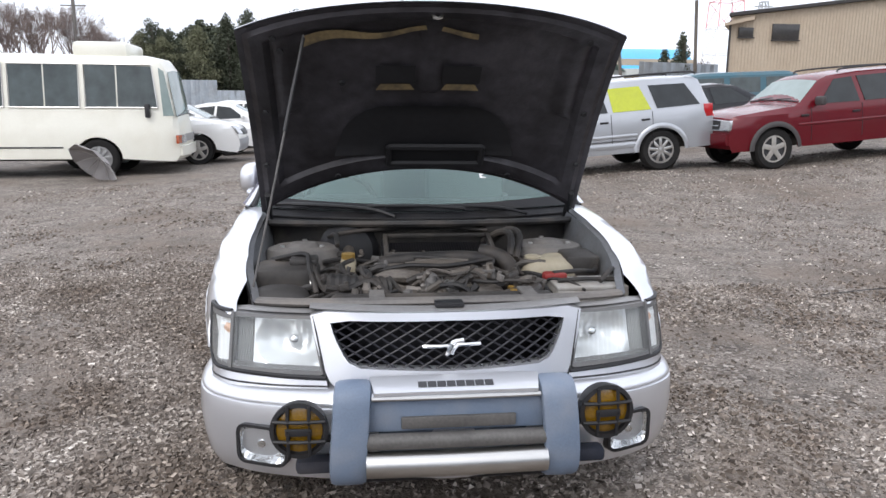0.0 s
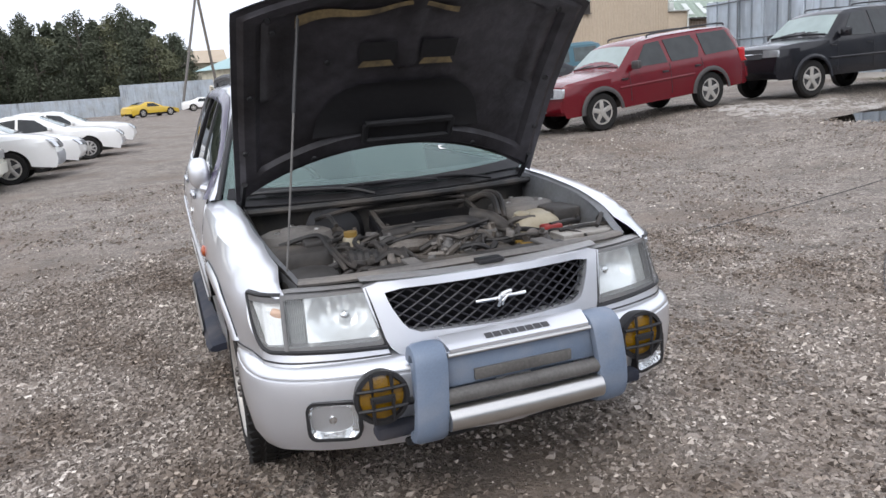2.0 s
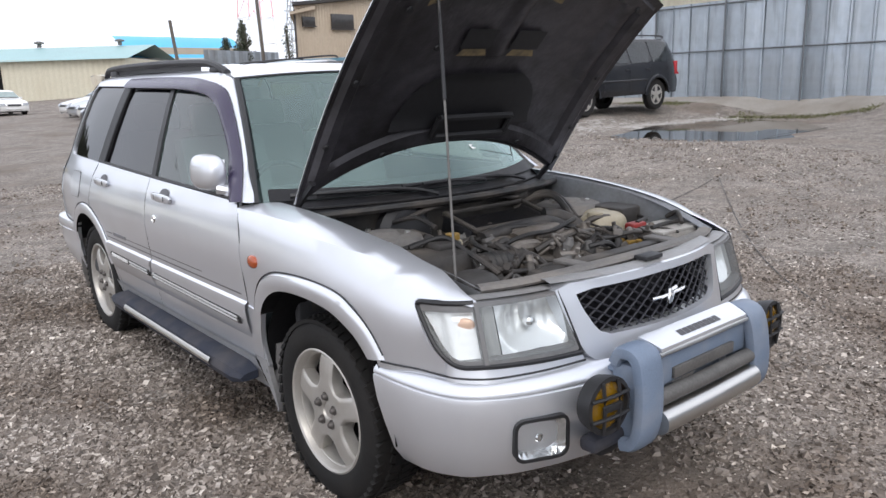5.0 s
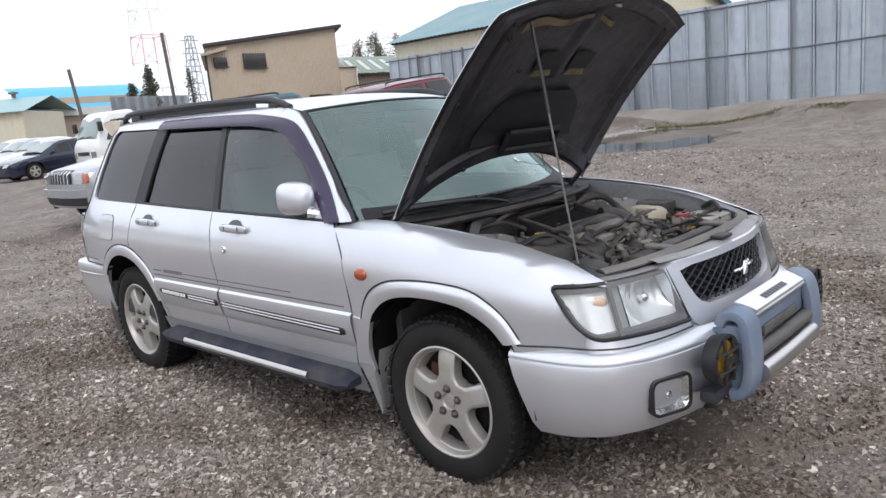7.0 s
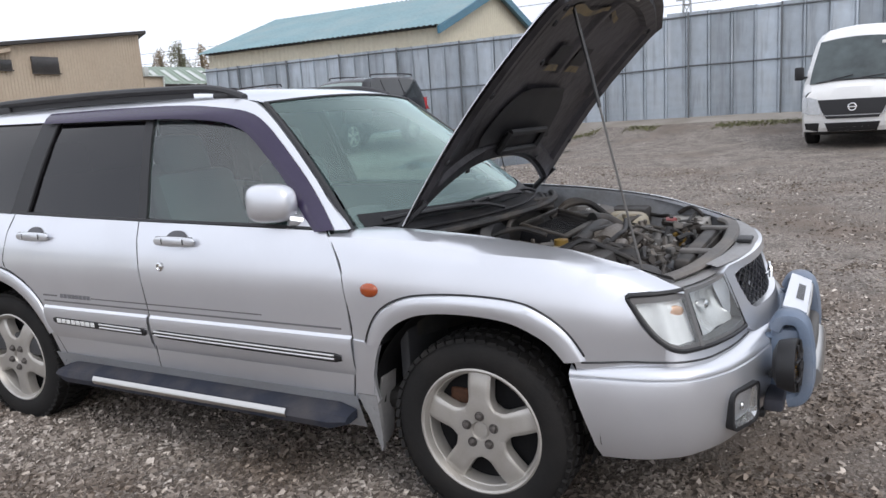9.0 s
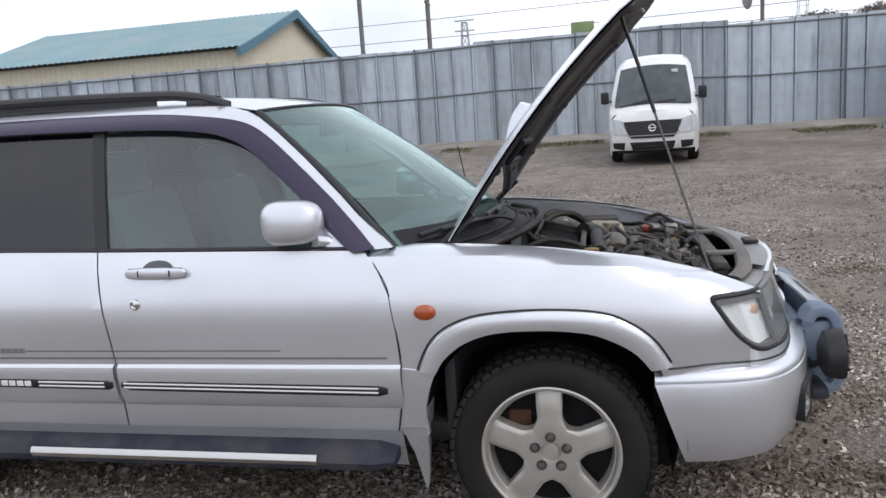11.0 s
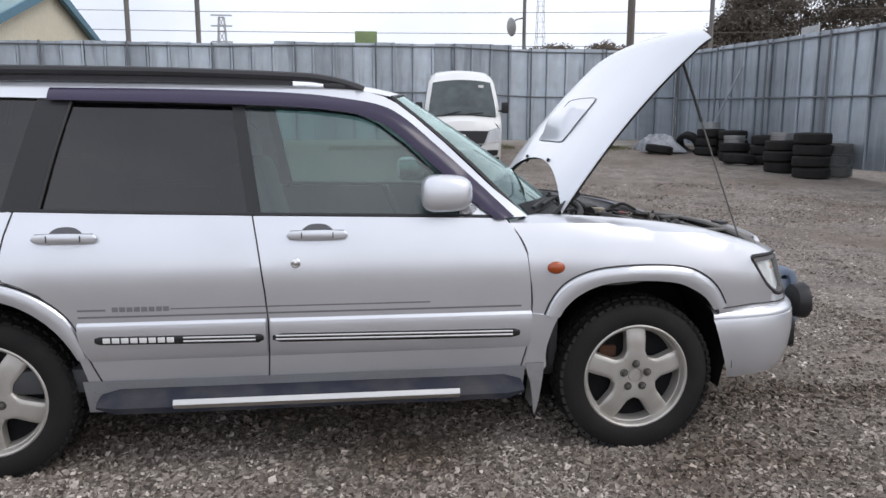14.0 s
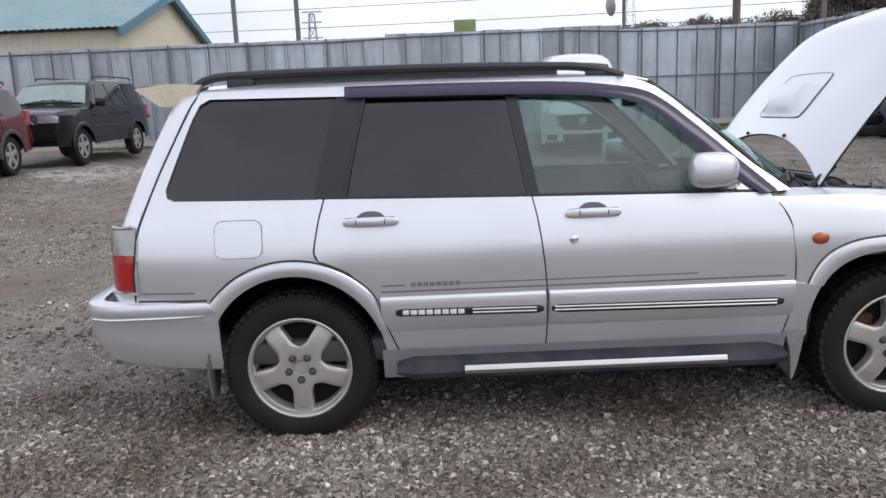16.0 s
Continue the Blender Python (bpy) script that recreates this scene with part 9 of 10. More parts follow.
# teal van and dark car behind the off-roaders
vehicle("old_van", "dull teal boxy van behind the off-roaders", "van", place(8.9, 20.6, -90), 1.8, [(y * 1.05, z * 0.95) for y, z in van_prof], 1.15, (0.95, 3.5), 0.33, 0.3, TEAL_BG, [[(0.9, 1.36), (1.15, 1.80), (2.3, 1.82), (2.3, 1.36)], [(2.5, 1.36), (2.5, 1.82), (3.5, 1.82), (3.5, 1.36)], [(3.7, 1.36), (3.7, 1.82), (4.6, 1.82), (4.6, 1.36)]], ((0.38, 1.22), (0.97, 1.77)), None, lean=0.14, glass_mat=FARGLASSLIGHT)
vehicle("parked_saloon", "dark saloon car behind the off-roaders", "car", place(5.8, 15.6, -90), 1.74, sedan_prof, 0.92, (0.92, 3.6), 0.31, 0.25, BLACK_BG, sedan_win, ((1.42, 0.99), (2.03, 1.32)), ((3.35, 1.34), (3.92, 1.04)), **lampset)

# ---- buildings round the yard ----
def wall_mat(name, color, ribs, dirt, amt, bump=0.5):
    m = mat(name, color, 0.75, 0.0, 0.10, 0.5, 8.0, 0.0, dirt=dirt, dirt_amt=amt, dirt_scale=0.5)
    return m


BROWN = wall_mat("tan_corrugated_wall", (0.465, 0.385, 0.295), 1, (0.34, 0.265, 0.195), 0.5)
CREAMW = wall_mat("cream_corrugated_wall", (0.62, 0.58, 0.46), 1, (0.45, 0.40, 0.30), 0.4)
TEALROOF = mat("teal_tin_roof", (0.21, 0.33, 0.36), 0.5, 0.2, 0.15, 0.6, 6.0, 0.0, dirt=(0.33, 0.38, 0.38), dirt_amt=0.6, dirt_scale=0.5)
TEALEDGE = mat("blue_roof_edge", (0.06, 0.17, 0.24), 0.5, 0.1, 0.15, 0.8, 6.0, 0.0)
PALEROOF = mat("pale_teal_roof", (0.30, 0.46, 0.46), 0.5, 0.1, 0.12, 0.4, 6.0, 0.0)
BLUEROOF = mat("bright_blue_roof", (0.10, 0.45, 0.75), 0.45, 0.0, 0.1, 0.3, 5.0, 0.0)
GREENROOF = mat("green_striped_roof", (0.22, 0.28, 0.22), 0.6, 0.0, 0.2, 1.0, 5.0, 0.0)
SHEDWALL = wall_mat("brown_shed_wall", (0.23, 0.185, 0.145), 1, (0.15, 0.12, 0.10), 0.5)
PALESTRIP = mat("pale_roof_strip", (0.55, 0.58, 0.56), 0.5, 0.0, 0.1, 1.0, 5.0, 0.0)
ROOFDARK = mat("dark_roof_edge", (0.045, 0.042, 0.042), 0.7, 0.0, 0.15, 1.0, 5.0, 0.0)
WINDARK = mat("dark_window", (0.045, 0.042, 0.042), 0.2, 0.0, 0.3, 1.5, 10.0, 0.0)
DARKHOLE = mat("dark_interior", (0.012, 0.012, 0.013), 0.9, 0.0, 0.1, 1.0, 5.0, 0.0)
POLE = mat("grey_pole_concrete", (0.17, 0.16, 0.15), 0.85, 0.0, 0.15, 1.0, 10.0, 0.05)
WOODPOLE = mat("dark_wood_pole", (0.13, 0.115, 0.10), 0.85, 0.0, 0.2, 1.0, 10.0, 0.05)


def ribbed(bm, a, b, z0, z1, pitch=0.16, depth=0.025, out=(0, -1, 0), top=None):
    """A corrugated wall from a to b (x, y), with a sloping top if given as a function of 0..1."""
    a, b, o = Vector((*a, 0)), Vector((*b, 0)), Vector(out)
    n = max(2, int((b - a).length / pitch) * 2)
    prev = None
    for k in range(n + 1):
        u = k / n
        p = a.lerp(b, u) + o * (depth if k % 2 else 0)
        zt = top(u) if top else z1
        cur = (bm.verts.new((p.x, p.y, z0)), bm.verts.new((p.x, p.y, zt)))
        if prev:
            bm.faces.new((prev[0], cur[0], cur[1], prev[1]))
        prev = cur


def bpart(root, nm, bm, mt, lab="", **k):
    ob = part(nm, bm, mt, None, lab, **k)
    ob.parent = root
    return ob


# tan building
tb = empty("tan_building")
tagged(tb, "tan corrugated two-storey building with a flat dark roof edge", "building")
bm = bmesh.new()
ribbed(bm, (18.0, 33.2), (26.6, 33.2), 0.3, 7, 0.17, 0.025, (0, -1, 0), lambda u: 5.60 + 1.1 * u)
ribbed(bm, (23.0, 41.2), (18.0, 33.2), 0.3, 5.60, 0.3, 0.04, (-1, 0, 0))
ribbed(bm, (26.6, 33.2), (31.6, 41.2), 0.3, 6.7, 0.3, 0.04, (1, 0, 0))
bpart(tb, "wall", bm, BROWN, smooth=False)
bm = bmesh.new()
for z0, z1, x0, x1 in ((5.60, 6.75, 17.7, 26.9),):
    vs = [bm.verts.new(p) for p in ((x0, 32.9, z0), (x1, 32.9, z1), (x1 + 5.4, 41.5, z1), (x0 + 5.4, 41.5, z0), (x0, 32.9, z0 + 0.16), (x1, 32.9, z1 + 0.16), (x1 + 5.4, 41.5, z1 + 0.16), (x0 + 5.4, 41.5, z0 + 0.16))]
    for f in ((0, 1, 5, 4), (1, 2, 6, 5), (2, 3, 7, 6), (3, 0, 4, 7), (4, 5, 6, 7), (0, 3, 2, 1)):
        bm.faces.new([vs[i] for i in f])
bpart(tb, "roof", bm, ROOFDARK, smooth=False)
bm = bmesh.new()
vs = [bm.verts.new(p) for p in ((17.4, 32.7, 5.25), (18.9, 32.7, 5.62), (23.9, 41, 5.62), (22.4, 41, 5.25), (17.4, 32.7, 5.12), (18.9, 32.7, 5.44), (23.9, 41, 5.44), (22.4, 41, 5.12))]
for f in ((0, 1, 2, 3), (4, 5, 1, 0), (3, 0, 4, 7), (7, 6, 5, 4)):
    bm.faces.new([vs[i] for i in f])
bpart(tb, "lean_to_roof", bm, BROWN, smooth=False)
for x0, x1, z0, z1 in ((20.1, 21.5, 4.55, 5.3), (18.35, 19.1, 4.65, 5.1), (24.2, 25.8, 2.4, 2.95)):
    w = bpart(tb, "window", boxm((x0 + x1) / 2, 33.12, (z0 + z1) / 2, x1 - x0, 0.10, z1 - z0, 0.01), WINDARK)
    fr = part("window_frame", boxm((x0 + x1) / 2, 33.06, z0 - 0.04, x1 - x0 + 0.12, 0.08, 0.06, 0.01), ROOFDARK)
    fr.parent = w
bpart(tb, "downpipe", tube(bmesh.new(), [(17.85, 33.0, 0.4), (17.85, 33.0, 5.4)], 0.06, 6, 0), ROOFDARK)

# teal-roofed hall behind the fence
hall = empty("hall")
tagged(hall, "cream corrugated hall with a faded teal tin roof", "building")
X0, X1, XR, Y0, Y1, ZE, ZR = 24.6, 36.2, 30.2, 13.6, 26.2, 5.05, 6.95
bm = bmesh.new()
ribbed(bm, (X0, Y1), (X0, Y0), 0.5, ZE, 0.24, 0.03, (-1, 0, 0))
ribbed(bm, (X0, Y0), (X1, Y0), 0.5, ZE, 0.24, 0.03, (0, -1, 0), lambda u: ZE + (ZR - ZE) * (1 - abs(u * (X1 - X0) - (XR - X0)) / (XR - X0)) - 0.06)
bpart(hall, "wall", bm, CREAMW, smooth=False)
bm = bmesh.new()
n = 100
for side, xe in ((0, X0 - 0.45), (1, X1 + 0.45)):
    prev = None
    for k in range(n + 1):
        y = Y0 - 0.35 + (Y1 - Y0 + 0.7) * k / n
        h = 0.035 if k % 2 else -0.02
        cur = [bm.verts.new((xe + (XR - xe) * v, y, ZE - 0.14 + (ZR + 0.06 - ZE + 0.14) * v + h)) for v in (0, 0.5, 1)]
        if prev:
            bm.faces.new((prev[0], cur[0], cur[1], prev[1]))
            bm.faces.new((prev[1], cur[1], cur[2], prev[2]))
        prev = cur
bpart(hall, "roof", bm, TEALROOF, smooth=False)
for xe in (X0 - 0.5, X1 + 0.5):
    bm = bmesh.new()
    a, b = Vector((xe, Y0 - 0.42, ZE - 0.20)), Vector((XR, Y0 - 0.42, ZR + 0.10))
    vs = [bm.verts.new(p) for p in (a, b, b + Vector((0, 0, 0.0)) - Vector((0, 0, 0.36)), a - Vector((0, 0, 0.30)))]
    vb = [bm.verts.new(v.co + Vector((0, 0.12, 0))) for v in vs]
    bm.faces.new(vs)
    for i in range(4):
        bm.faces.new((vs[i], vs[(i + 1) % 4], vb[(i + 1) % 4], vb[i]))
    bpart(hall, "verge_board", bm, TEALEDGE, smooth=False)
# added dark strip that plays the shadow under the eaves
bpart(hall, "roof_shadow_board", boxm(X0 - 0.1, (Y0 + Y1) / 2, ZE - 0.14, 0.25, Y1 - Y0, 0.10, 0), ROOFDARK)

# low shed with a striped green roof behind a small annex of the tan building
gr = empty("low_shed")
tagged(gr, "low shed with a green roof and pale strips", "building")
SL = Vector((4.0, 6.4, 1.68))


def shed_roof(x, v, lift=0.0):
    return Vector((x, 36.0, 4.26 + 0.012 * (x - 29))) + SL * v + Vector((0, 0, lift))


bm = bmesh.new()
grid(bm, lambda u, v: shed_roof(28.6 + 7.6 * u, v, 0.03 if round(u * 38) % 2 else 0.0), 38, 3)
bpart(gr, "roof", bm, GREENROOF, smooth=False)
for k in range(6):
    bm = bmesh.new()
    grid(bm, lambda u, v, k=k: shed_roof(29.3 + 1.15 * k + 0.40 * u, 0.12 + 0.62 * v, 0.06), 1, 2)
    bpart(gr, "roof_strip", bm, PALESTRIP, smooth=False)
bm = bmesh.new()
ribbed(bm, (28.8, 36.3), (36.0, 36.3), 0.4, 4.28, 0.22, 0.03)
bpart(gr, "wall", bm, SHEDWALL, smooth=False)
bpart(gr, "eave", boxm(32.4, 36.0, 4.24, 7.6, 0.10, 0.10, 0.01), ROOFDARK)
an = bpart(tb, "annex", boxm(27.3, 34.3, 2.4, 1.34, 2.2, 4.1, 0.02), BROWN)
part("annex_roof", boxm(27.3, 34.25, 4.49, 1.42, 2.4, 0.06, 0.01), PALESTRIP).parent = an
part("annex_pipe", tube(bmesh.new(), [(27.93, 33.14, 0.5), (27.93, 33.14, 4.5)], 0.05, 6, 0), PALESTRIP).parent = an
part("annex_vent", boxm(26.75, 33.2, 4.75, 0.30, 0.3, 0.42, 0.03), PALESTRIP).parent = an

# long teal-roofed shed with a dark gateway, far behind
sh = empty("long_shed")
tagged(sh, "long pale shed with a faded teal roof and dark gateway", "building")
bm = bmesh.new()
P0, P1 = (4.2, 84.0), (21.0, 70.0)
ribbed(bm, P0, (8.0, 80.8), 0.4, 4.6, 0.5, 0.05, (-0.6, -0.8, 0))
ribbed(bm, (12.2, 77.3), P1, 0.4, 4.7, 0.5, 0.05, (-0.6, -0.8, 0))
ribbed(bm, (8.0, 80.8), (12.2, 77.3), 4.2, 4.65, 0.5, 0.05, (-0.6, -0.8, 0))
ribbed(bm, P1, (27.4, 77.7), 0.4, 4.7, 0.5, 0.05, (0.77, -0.64, 0))
bpart(sh, "wall", bm, CREAMW, smooth=False)
bm = bmesh.new()
d = Vector((P1[0] - P0[0], P1[1] - P0[1], 0)).normalized()
nn = Vector((-d.y, d.x, 0))
a, b = Vector((*P0, 4.5)) - d * 0.5 - nn * 0.6, Vector((*P1, 4.6)) + d * 0.5 - nn * 0.6
grid(bm, lambda u, v: a.lerp(b, u) + nn * 7 * v + Vector((0, 0, 1.55 * v)), 12, 2)
grid(bm, lambda u, v: a.lerp(b, u) + nn * (14 - 7 * v) + Vector((0, 0, 1.55 * v)), 12, 2)
bpart(sh, "roof", bm, PALEROOF, smooth=False)
# black sheet behind the opening, painted as the shade of the shed's inside
bm = bmesh.new()
grid(bm, lambda u, v: Vector((8.0 + 4.2 * u, 80.8 - 3.5 * u, 0.4 + 4.0 * v)) + nn * 1.5, 2, 2)
bpart(sh, "gateway", bm, DARKHOLE, smooth=False)
for u in (0.15, 0.5, 0.85):
    p = a.lerp(b, u) + nn * 7 + Vector((0, 0, 1.6))
    bpart(sh, "roof_vent", lathe(bmesh.new(), [(0, 0.2), (0.35, 0.2), (0.36, 0.45), (0.5, 0.45), (0.6, 0.1), (0.6, 0)], (0, 0, 1), p, 12), POLE)
# tan roof house at its end
th = empty("far_house")
tagged(th, "far house with a brown tiled roof", "building")
bpart(th, "wall", boxm(3.0, 99, 3.4, 9, 6, 5.6, 0), CREAMW)
bm = bmesh.new()
grid(bm, lambda u, v: Vector((-2.2 + 10.4 * u, 95.4 + 3.6 * v, 5.9 + 1.7 * v)), 2, 2)
grid(bm, lambda u, v: Vector((-2.2 + 10.4 * u, 102.6 - 3.6 * v, 5.9 + 1.7 * v)), 2, 2)
bpart(th, "roof", bm, BROWN, smooth=False)
# bright blue roof beyond
bl = empty("blue_roofed_hall")
tagged(bl, "far hall with a bright blue barrel roof", "building")
bpart(bl, "wall", boxm(31, 84, 3.4, 13, 8, 5.6, 0), BROWN)
bm = bmesh.new()
grid(bm, lambda u, v: Vector((24.2 + 13.5 * u, 79.4 + 5 * v, 5.0 + 2.6 * math.sin(v * math.pi / 2))), 4, 6)
bpart(bl, "roof", bm, BLUEROOF)
bm = bmesh.new()
grid(bm, lambda u, v: Vector((24.2 + 13.5 * u, 79.35, 4.3 + 0.8 * v)), 4, 1)
bpart(bl, "fascia", bm, PALESTRIP)
# grey tin screens, far
def far_screen(name, a, b, z0, z1, label):
    bm = bmesh.new()
    ribbed(bm, a, b, z0, z1, 0.7, 0.08, (-0.3, -0.95, 0))
    tagged(part(name, bm, TIN, smooth=False), label, "fence", kind="structure")


far_screen("wall_north", (-4.2, 82.0), (5.0, 80.0), 0.5, 3.5, "tall weathered tin screen far behind the cars")
far_screen("wall_north_low", (-60, 86.0), (-4.2, 83.0), 0.4, 2.4, "low grey fence far behind the cars")
far_screen("wall_northeast", (17.5, 44.0), (24.0, 46.5), 0.5, 4.0, "grey tin screen beside the tan building")
far_screen("wall_northwest", (-45, 60), (-12, 62.0), 0.4, 3.0, "grey tin screen behind the minibus")

# slatted tan fence posts between the off-roaders
gf = empty("slatted_gate")
tagged(gf, "tan slatted gate behind the dark red off-roader", "gate")
for k in range(9):
    bpart(gf, "slat", boxm(14.2 + 0.30 * k, 24.0, 1.40 + (0.2 if k % 4 == 0 else 0), 0.12, 0.06, 1.6, 0.01), CREAMW)
for z in (1.2, 2.1):
    bpart(gf, "rail", boxm(15.4, 24.05, z - 0.2, 2.6, 0.05, 0.08, 0.01), BROWN)


# ---- poles, wires, towers ----
def pole(x, y, h, r=0.14, mt=POLE, lean=(0, 0), label="tall grey concrete utility pole", arms=(), z0=None):
    z0 = gz(x, y) - 0.2 if z0 is None else z0
    bm = bmesh.new()
    tube(bm, [(x, y, z0), (x + lean[0] * 0.5, y + lean[1] * 0.5, z0 + h / 2), (x + lean[0], y + lean[1], z0 + h)], r, 8, 0)
    root = tagged(part("utility_pole", bm, mt), label, "pole")
    for z, w in arms:
        b = part("cross_arm", boxm(x + lean[0], y, z, w, 0.1, 0.1, 0.01), mt)
        b.parent = root
    return root


pole(1.5, 79.0, 13.2, 0.13, POLE, (3.3, 0))
pole(5.4, 78.5, 11.8, 0.14, WOODPOLE, (-1.0, 0), "dark wooden pole leaning on another pole")
pole(-25, 68, 14, 0.16, POLE, (0, 0), arms=((10.2, 2.2), (9.4, 2.2)))
pole(21.5, 58, 6.0, 0.14, WOODPOLE, (-0.6, 0), "dark weathered wooden utility pole")
pole(18.6, 38, 6.2, 0.10, WOODPOLE, (-0.3, 0), "dark wooden pole beside the tan building")
pole(37.5, 12.5, 9.5, 0.13, POLE, arms=((8.2, 0.5),))
pole(48, 11.0, 12, 0.16, POLE, arms=((9.6, 1.6), (8.4, 0.8)))
pole(34.0, -13.0, 10, 0.20, WOODPOLE, (0, 0), "thick dark wooden pole")
pole(34.0, -17.3, 10, 0.12, POLE)
# traffic mirror over the fence
tm = pole(34.2, -7.52, 7.2, 0.09, POLE, label="traffic mirror on a grey post")
b = part("mirror_disc", lathe(bmesh.new(), [(0, 0.0), (0, 0.42), (0.03, 0.46), (0.06, 0.42), (0.08, 0.30), (0.10, 0.15), (0.11, 0)], (-0.30, 0.95, -0.12), (34.25, -6.9, 6.15), 24), RIMM)
b.parent = tm
b = part("mirror_arm", tube(bmesh.new(), [(34.2, -7.52, 6.6), (34.24, -7.1, 6.5), (34.25, -6.92, 6.2)], 0.04, 6, 0), POLE)
b.parent = tm
# small sign boards over the fence
SIGNGREEN = mat("faded_green_board", (0.20, 0.27, 0.12), 0.7, 0.0, 0.2, 2.0, 10.0, 0.0)
tagged(part("sign_board", box(boxm(31.5, 0.45, 5.0, 0.1, 1.0, 1.0, 0.02), 31.55, 0.45, 2.6, 0.1, 0.1, 4.4, 0.01), SIGNGREEN), "faded green sign board behind the fence", "sign")
SIGNPALE = mat("pale_board", (0.40, 0.41, 0.42), 0.7, 0.0, 0.2, 2.0, 10.0, 0.0)
tagged(part("sign_board", box(boxm(18.0, -12.6, 4.05, 0.85, 0.06, 0.44, 0.01), 18.0, -12.55, 2.1, 0.1, 0.04, 3.2, 0.01), SIGNPALE), "pale board behind the south fence", "sign")
# overhead wires
for y0, z0, y1, z1, x in ((60, 7.6, -60, 8.6, 46), (60, 7.0, -60, 7.7, 46.5), (60, 8.6, -60, 10.4, 47)):
    tagged(part("overhead_wire", tube(bmesh.new(), [(x, y0 + (y1 - y0) * u, z0 + (z1 - z0) * u - 1.0 * math.sin(math.pi * u)) for u in np.linspace(0, 1, 13)], 0.02, 5, 1), WOODPOLE), "thin dark overhead power wire", "wire")


def lattice(x, y, h, w0, w1, colors, label, z0=0.0, r=0.12, levels=9):
    """A square lattice tower."""
    root = empty("lattice_tower")
    tagged(root, label, "tower")
    for k in range(levels):
        u0, u1 = k / levels, (k + 1) / levels
        a, b = w0 + (w1 - w0) * u0, w0 + (w1 - w0) * u1
        bm = bmesh.new()
        c = [(-1, -1), (1, -1), (1, 1), (-1, 1)]
        for i in range(4):
            p, q = c[i], c[(i + 1) % 4]
            tube(bm, [(x + a * p[0], y + a * p[1], z0 + h * u0), (x + b * p[0], y + b * p[1], z0 + h * u1)], r, 4, 0)
            tube(bm, [(x + a * p[0], y + a * p[1], z0 + h * u0), (x + b * q[0], y + b * q[1], z0 + h * u1)], r * 0.6, 4, 0)
            tube(bm, [(x + b * p[0], y + b * p[1], z0 + h * u1), (x + b * q[0], y + b * q[1], z0 + h * u1)], r * 0.7, 4, 0)
        tagged(bpart(root, "tower_section", bm, colors[k % len(colors)], smooth=False), kind="stuff")
    return root


REDT = mat("faded_red_steel", (0.80, 0.45, 0.48), 0.7, 0.0, 0.1, 0.2, 2.0, 0.0)
WHT = mat("white_steel", (0.85, 0.86, 0.87), 0.7, 0.0, 0.05, 0.2, 2.0, 0.0)
# distance haze is mixed into this pale grey
HAZYSTEEL = mat("hazy_grey_steel", (0.42, 0.44, 0.46), 0.8, 0.0, 0.05, 0.2, 2.0, 0.0)
lattice(150, 300, 84, 7, 3.0, (WHT, WHT, WHT, REDT, WHT, WHT, REDT, WHT), "far red and white lattice tower", 0, 0.28, 8)
py = lattice(92, 165, 22, 2.0, 0.7, (HAZYSTEEL,), "far grey electricity pylon", 2, 0.14, 8)
lattice(142, -35.4, 26, 1.3, 0.5, (HAZYSTEEL,), "far slim steel lattice mast", 0.6, 0.045, 9)
py2 = lattice(150, 26, 21, 1.6, 0.5, (HAZYSTEEL,), "far grey electricity pylon", 0.6, 0.13, 8)
for rt, x, y, zs, ww in ((py, 92, 165, (17, 20, 23), 4.5), (py2, 150, 26, (17, 20, 22), 4.0)):
    for z in zs:
        bpart(rt, "cross_arm", boxm(x, y, z, ww if y > 100 else 0.3, 0.3 if y > 100 else ww, 0.25, 0), HAZYSTEEL)


# ---- trees ----
BARK = mat("grey_brown_bark", (0.10, 0.085, 0.072), 0.9, 0.0, 0.3, 3.0, 20.0, 0.2)
LEAF = mat("dark_evergreen", (0.068, 0.080, 0.051), 0.8, 0.0, 0.3, 0.35, 4.0, 0.0)
LEAF2 = mat("olive_evergreen", (0.135, 0.140, 0.082), 0.8, 0.0, 0.3, 0.35, 4.0, 0.0)
TWIG = mat("bare_twigs", (0.23, 0.185, 0.17), 0.9, 0.0, 0.3, 0.6, 6.0, 0.0)
RUSTLEAF = mat("yellow_brown_leaves", (0.26, 0.20, 0.12), 0.8, 0.0, 0.3, 0.5, 4.0, 0.0)
REDTWIG = mat("rusty_leaf_remains", (0.16, 0.09, 0.06), 0.9, 0.0, 0.4, 0.6, 6.0, 0.0)


def leaf_cloud(V, F, rs, cx, cy, cz, r, n, size):
    p = rs.normal(0, 1, (n, 3))
    p /= np.linalg.norm(p, axis=1)[:, None]
    c = p * (rs.rand(n, 1) ** 0.45) * np.array(r) + (cx, cy, cz)
    a = rs.normal(0, 1, (n, 3))
    a /= np.linalg.norm(a, axis=1)[:, None]
    b = np.cross(a, rs.normal(0, 1, (n, 3)))
    b /= np.linalg.norm(b, axis=1)[:, None] + 1e-6
    s = size * rs.uniform(0.5, 1.3, (n, 1))
    i = len(V)
    V += np.stack([c - a * s, c + b * s * 0.6, c + a * s, c - b * s * 0.6], 1).reshape(-1, 3).tolist()
    F += (i + np.arange(4 * n).reshape(-1, 4)).tolist()


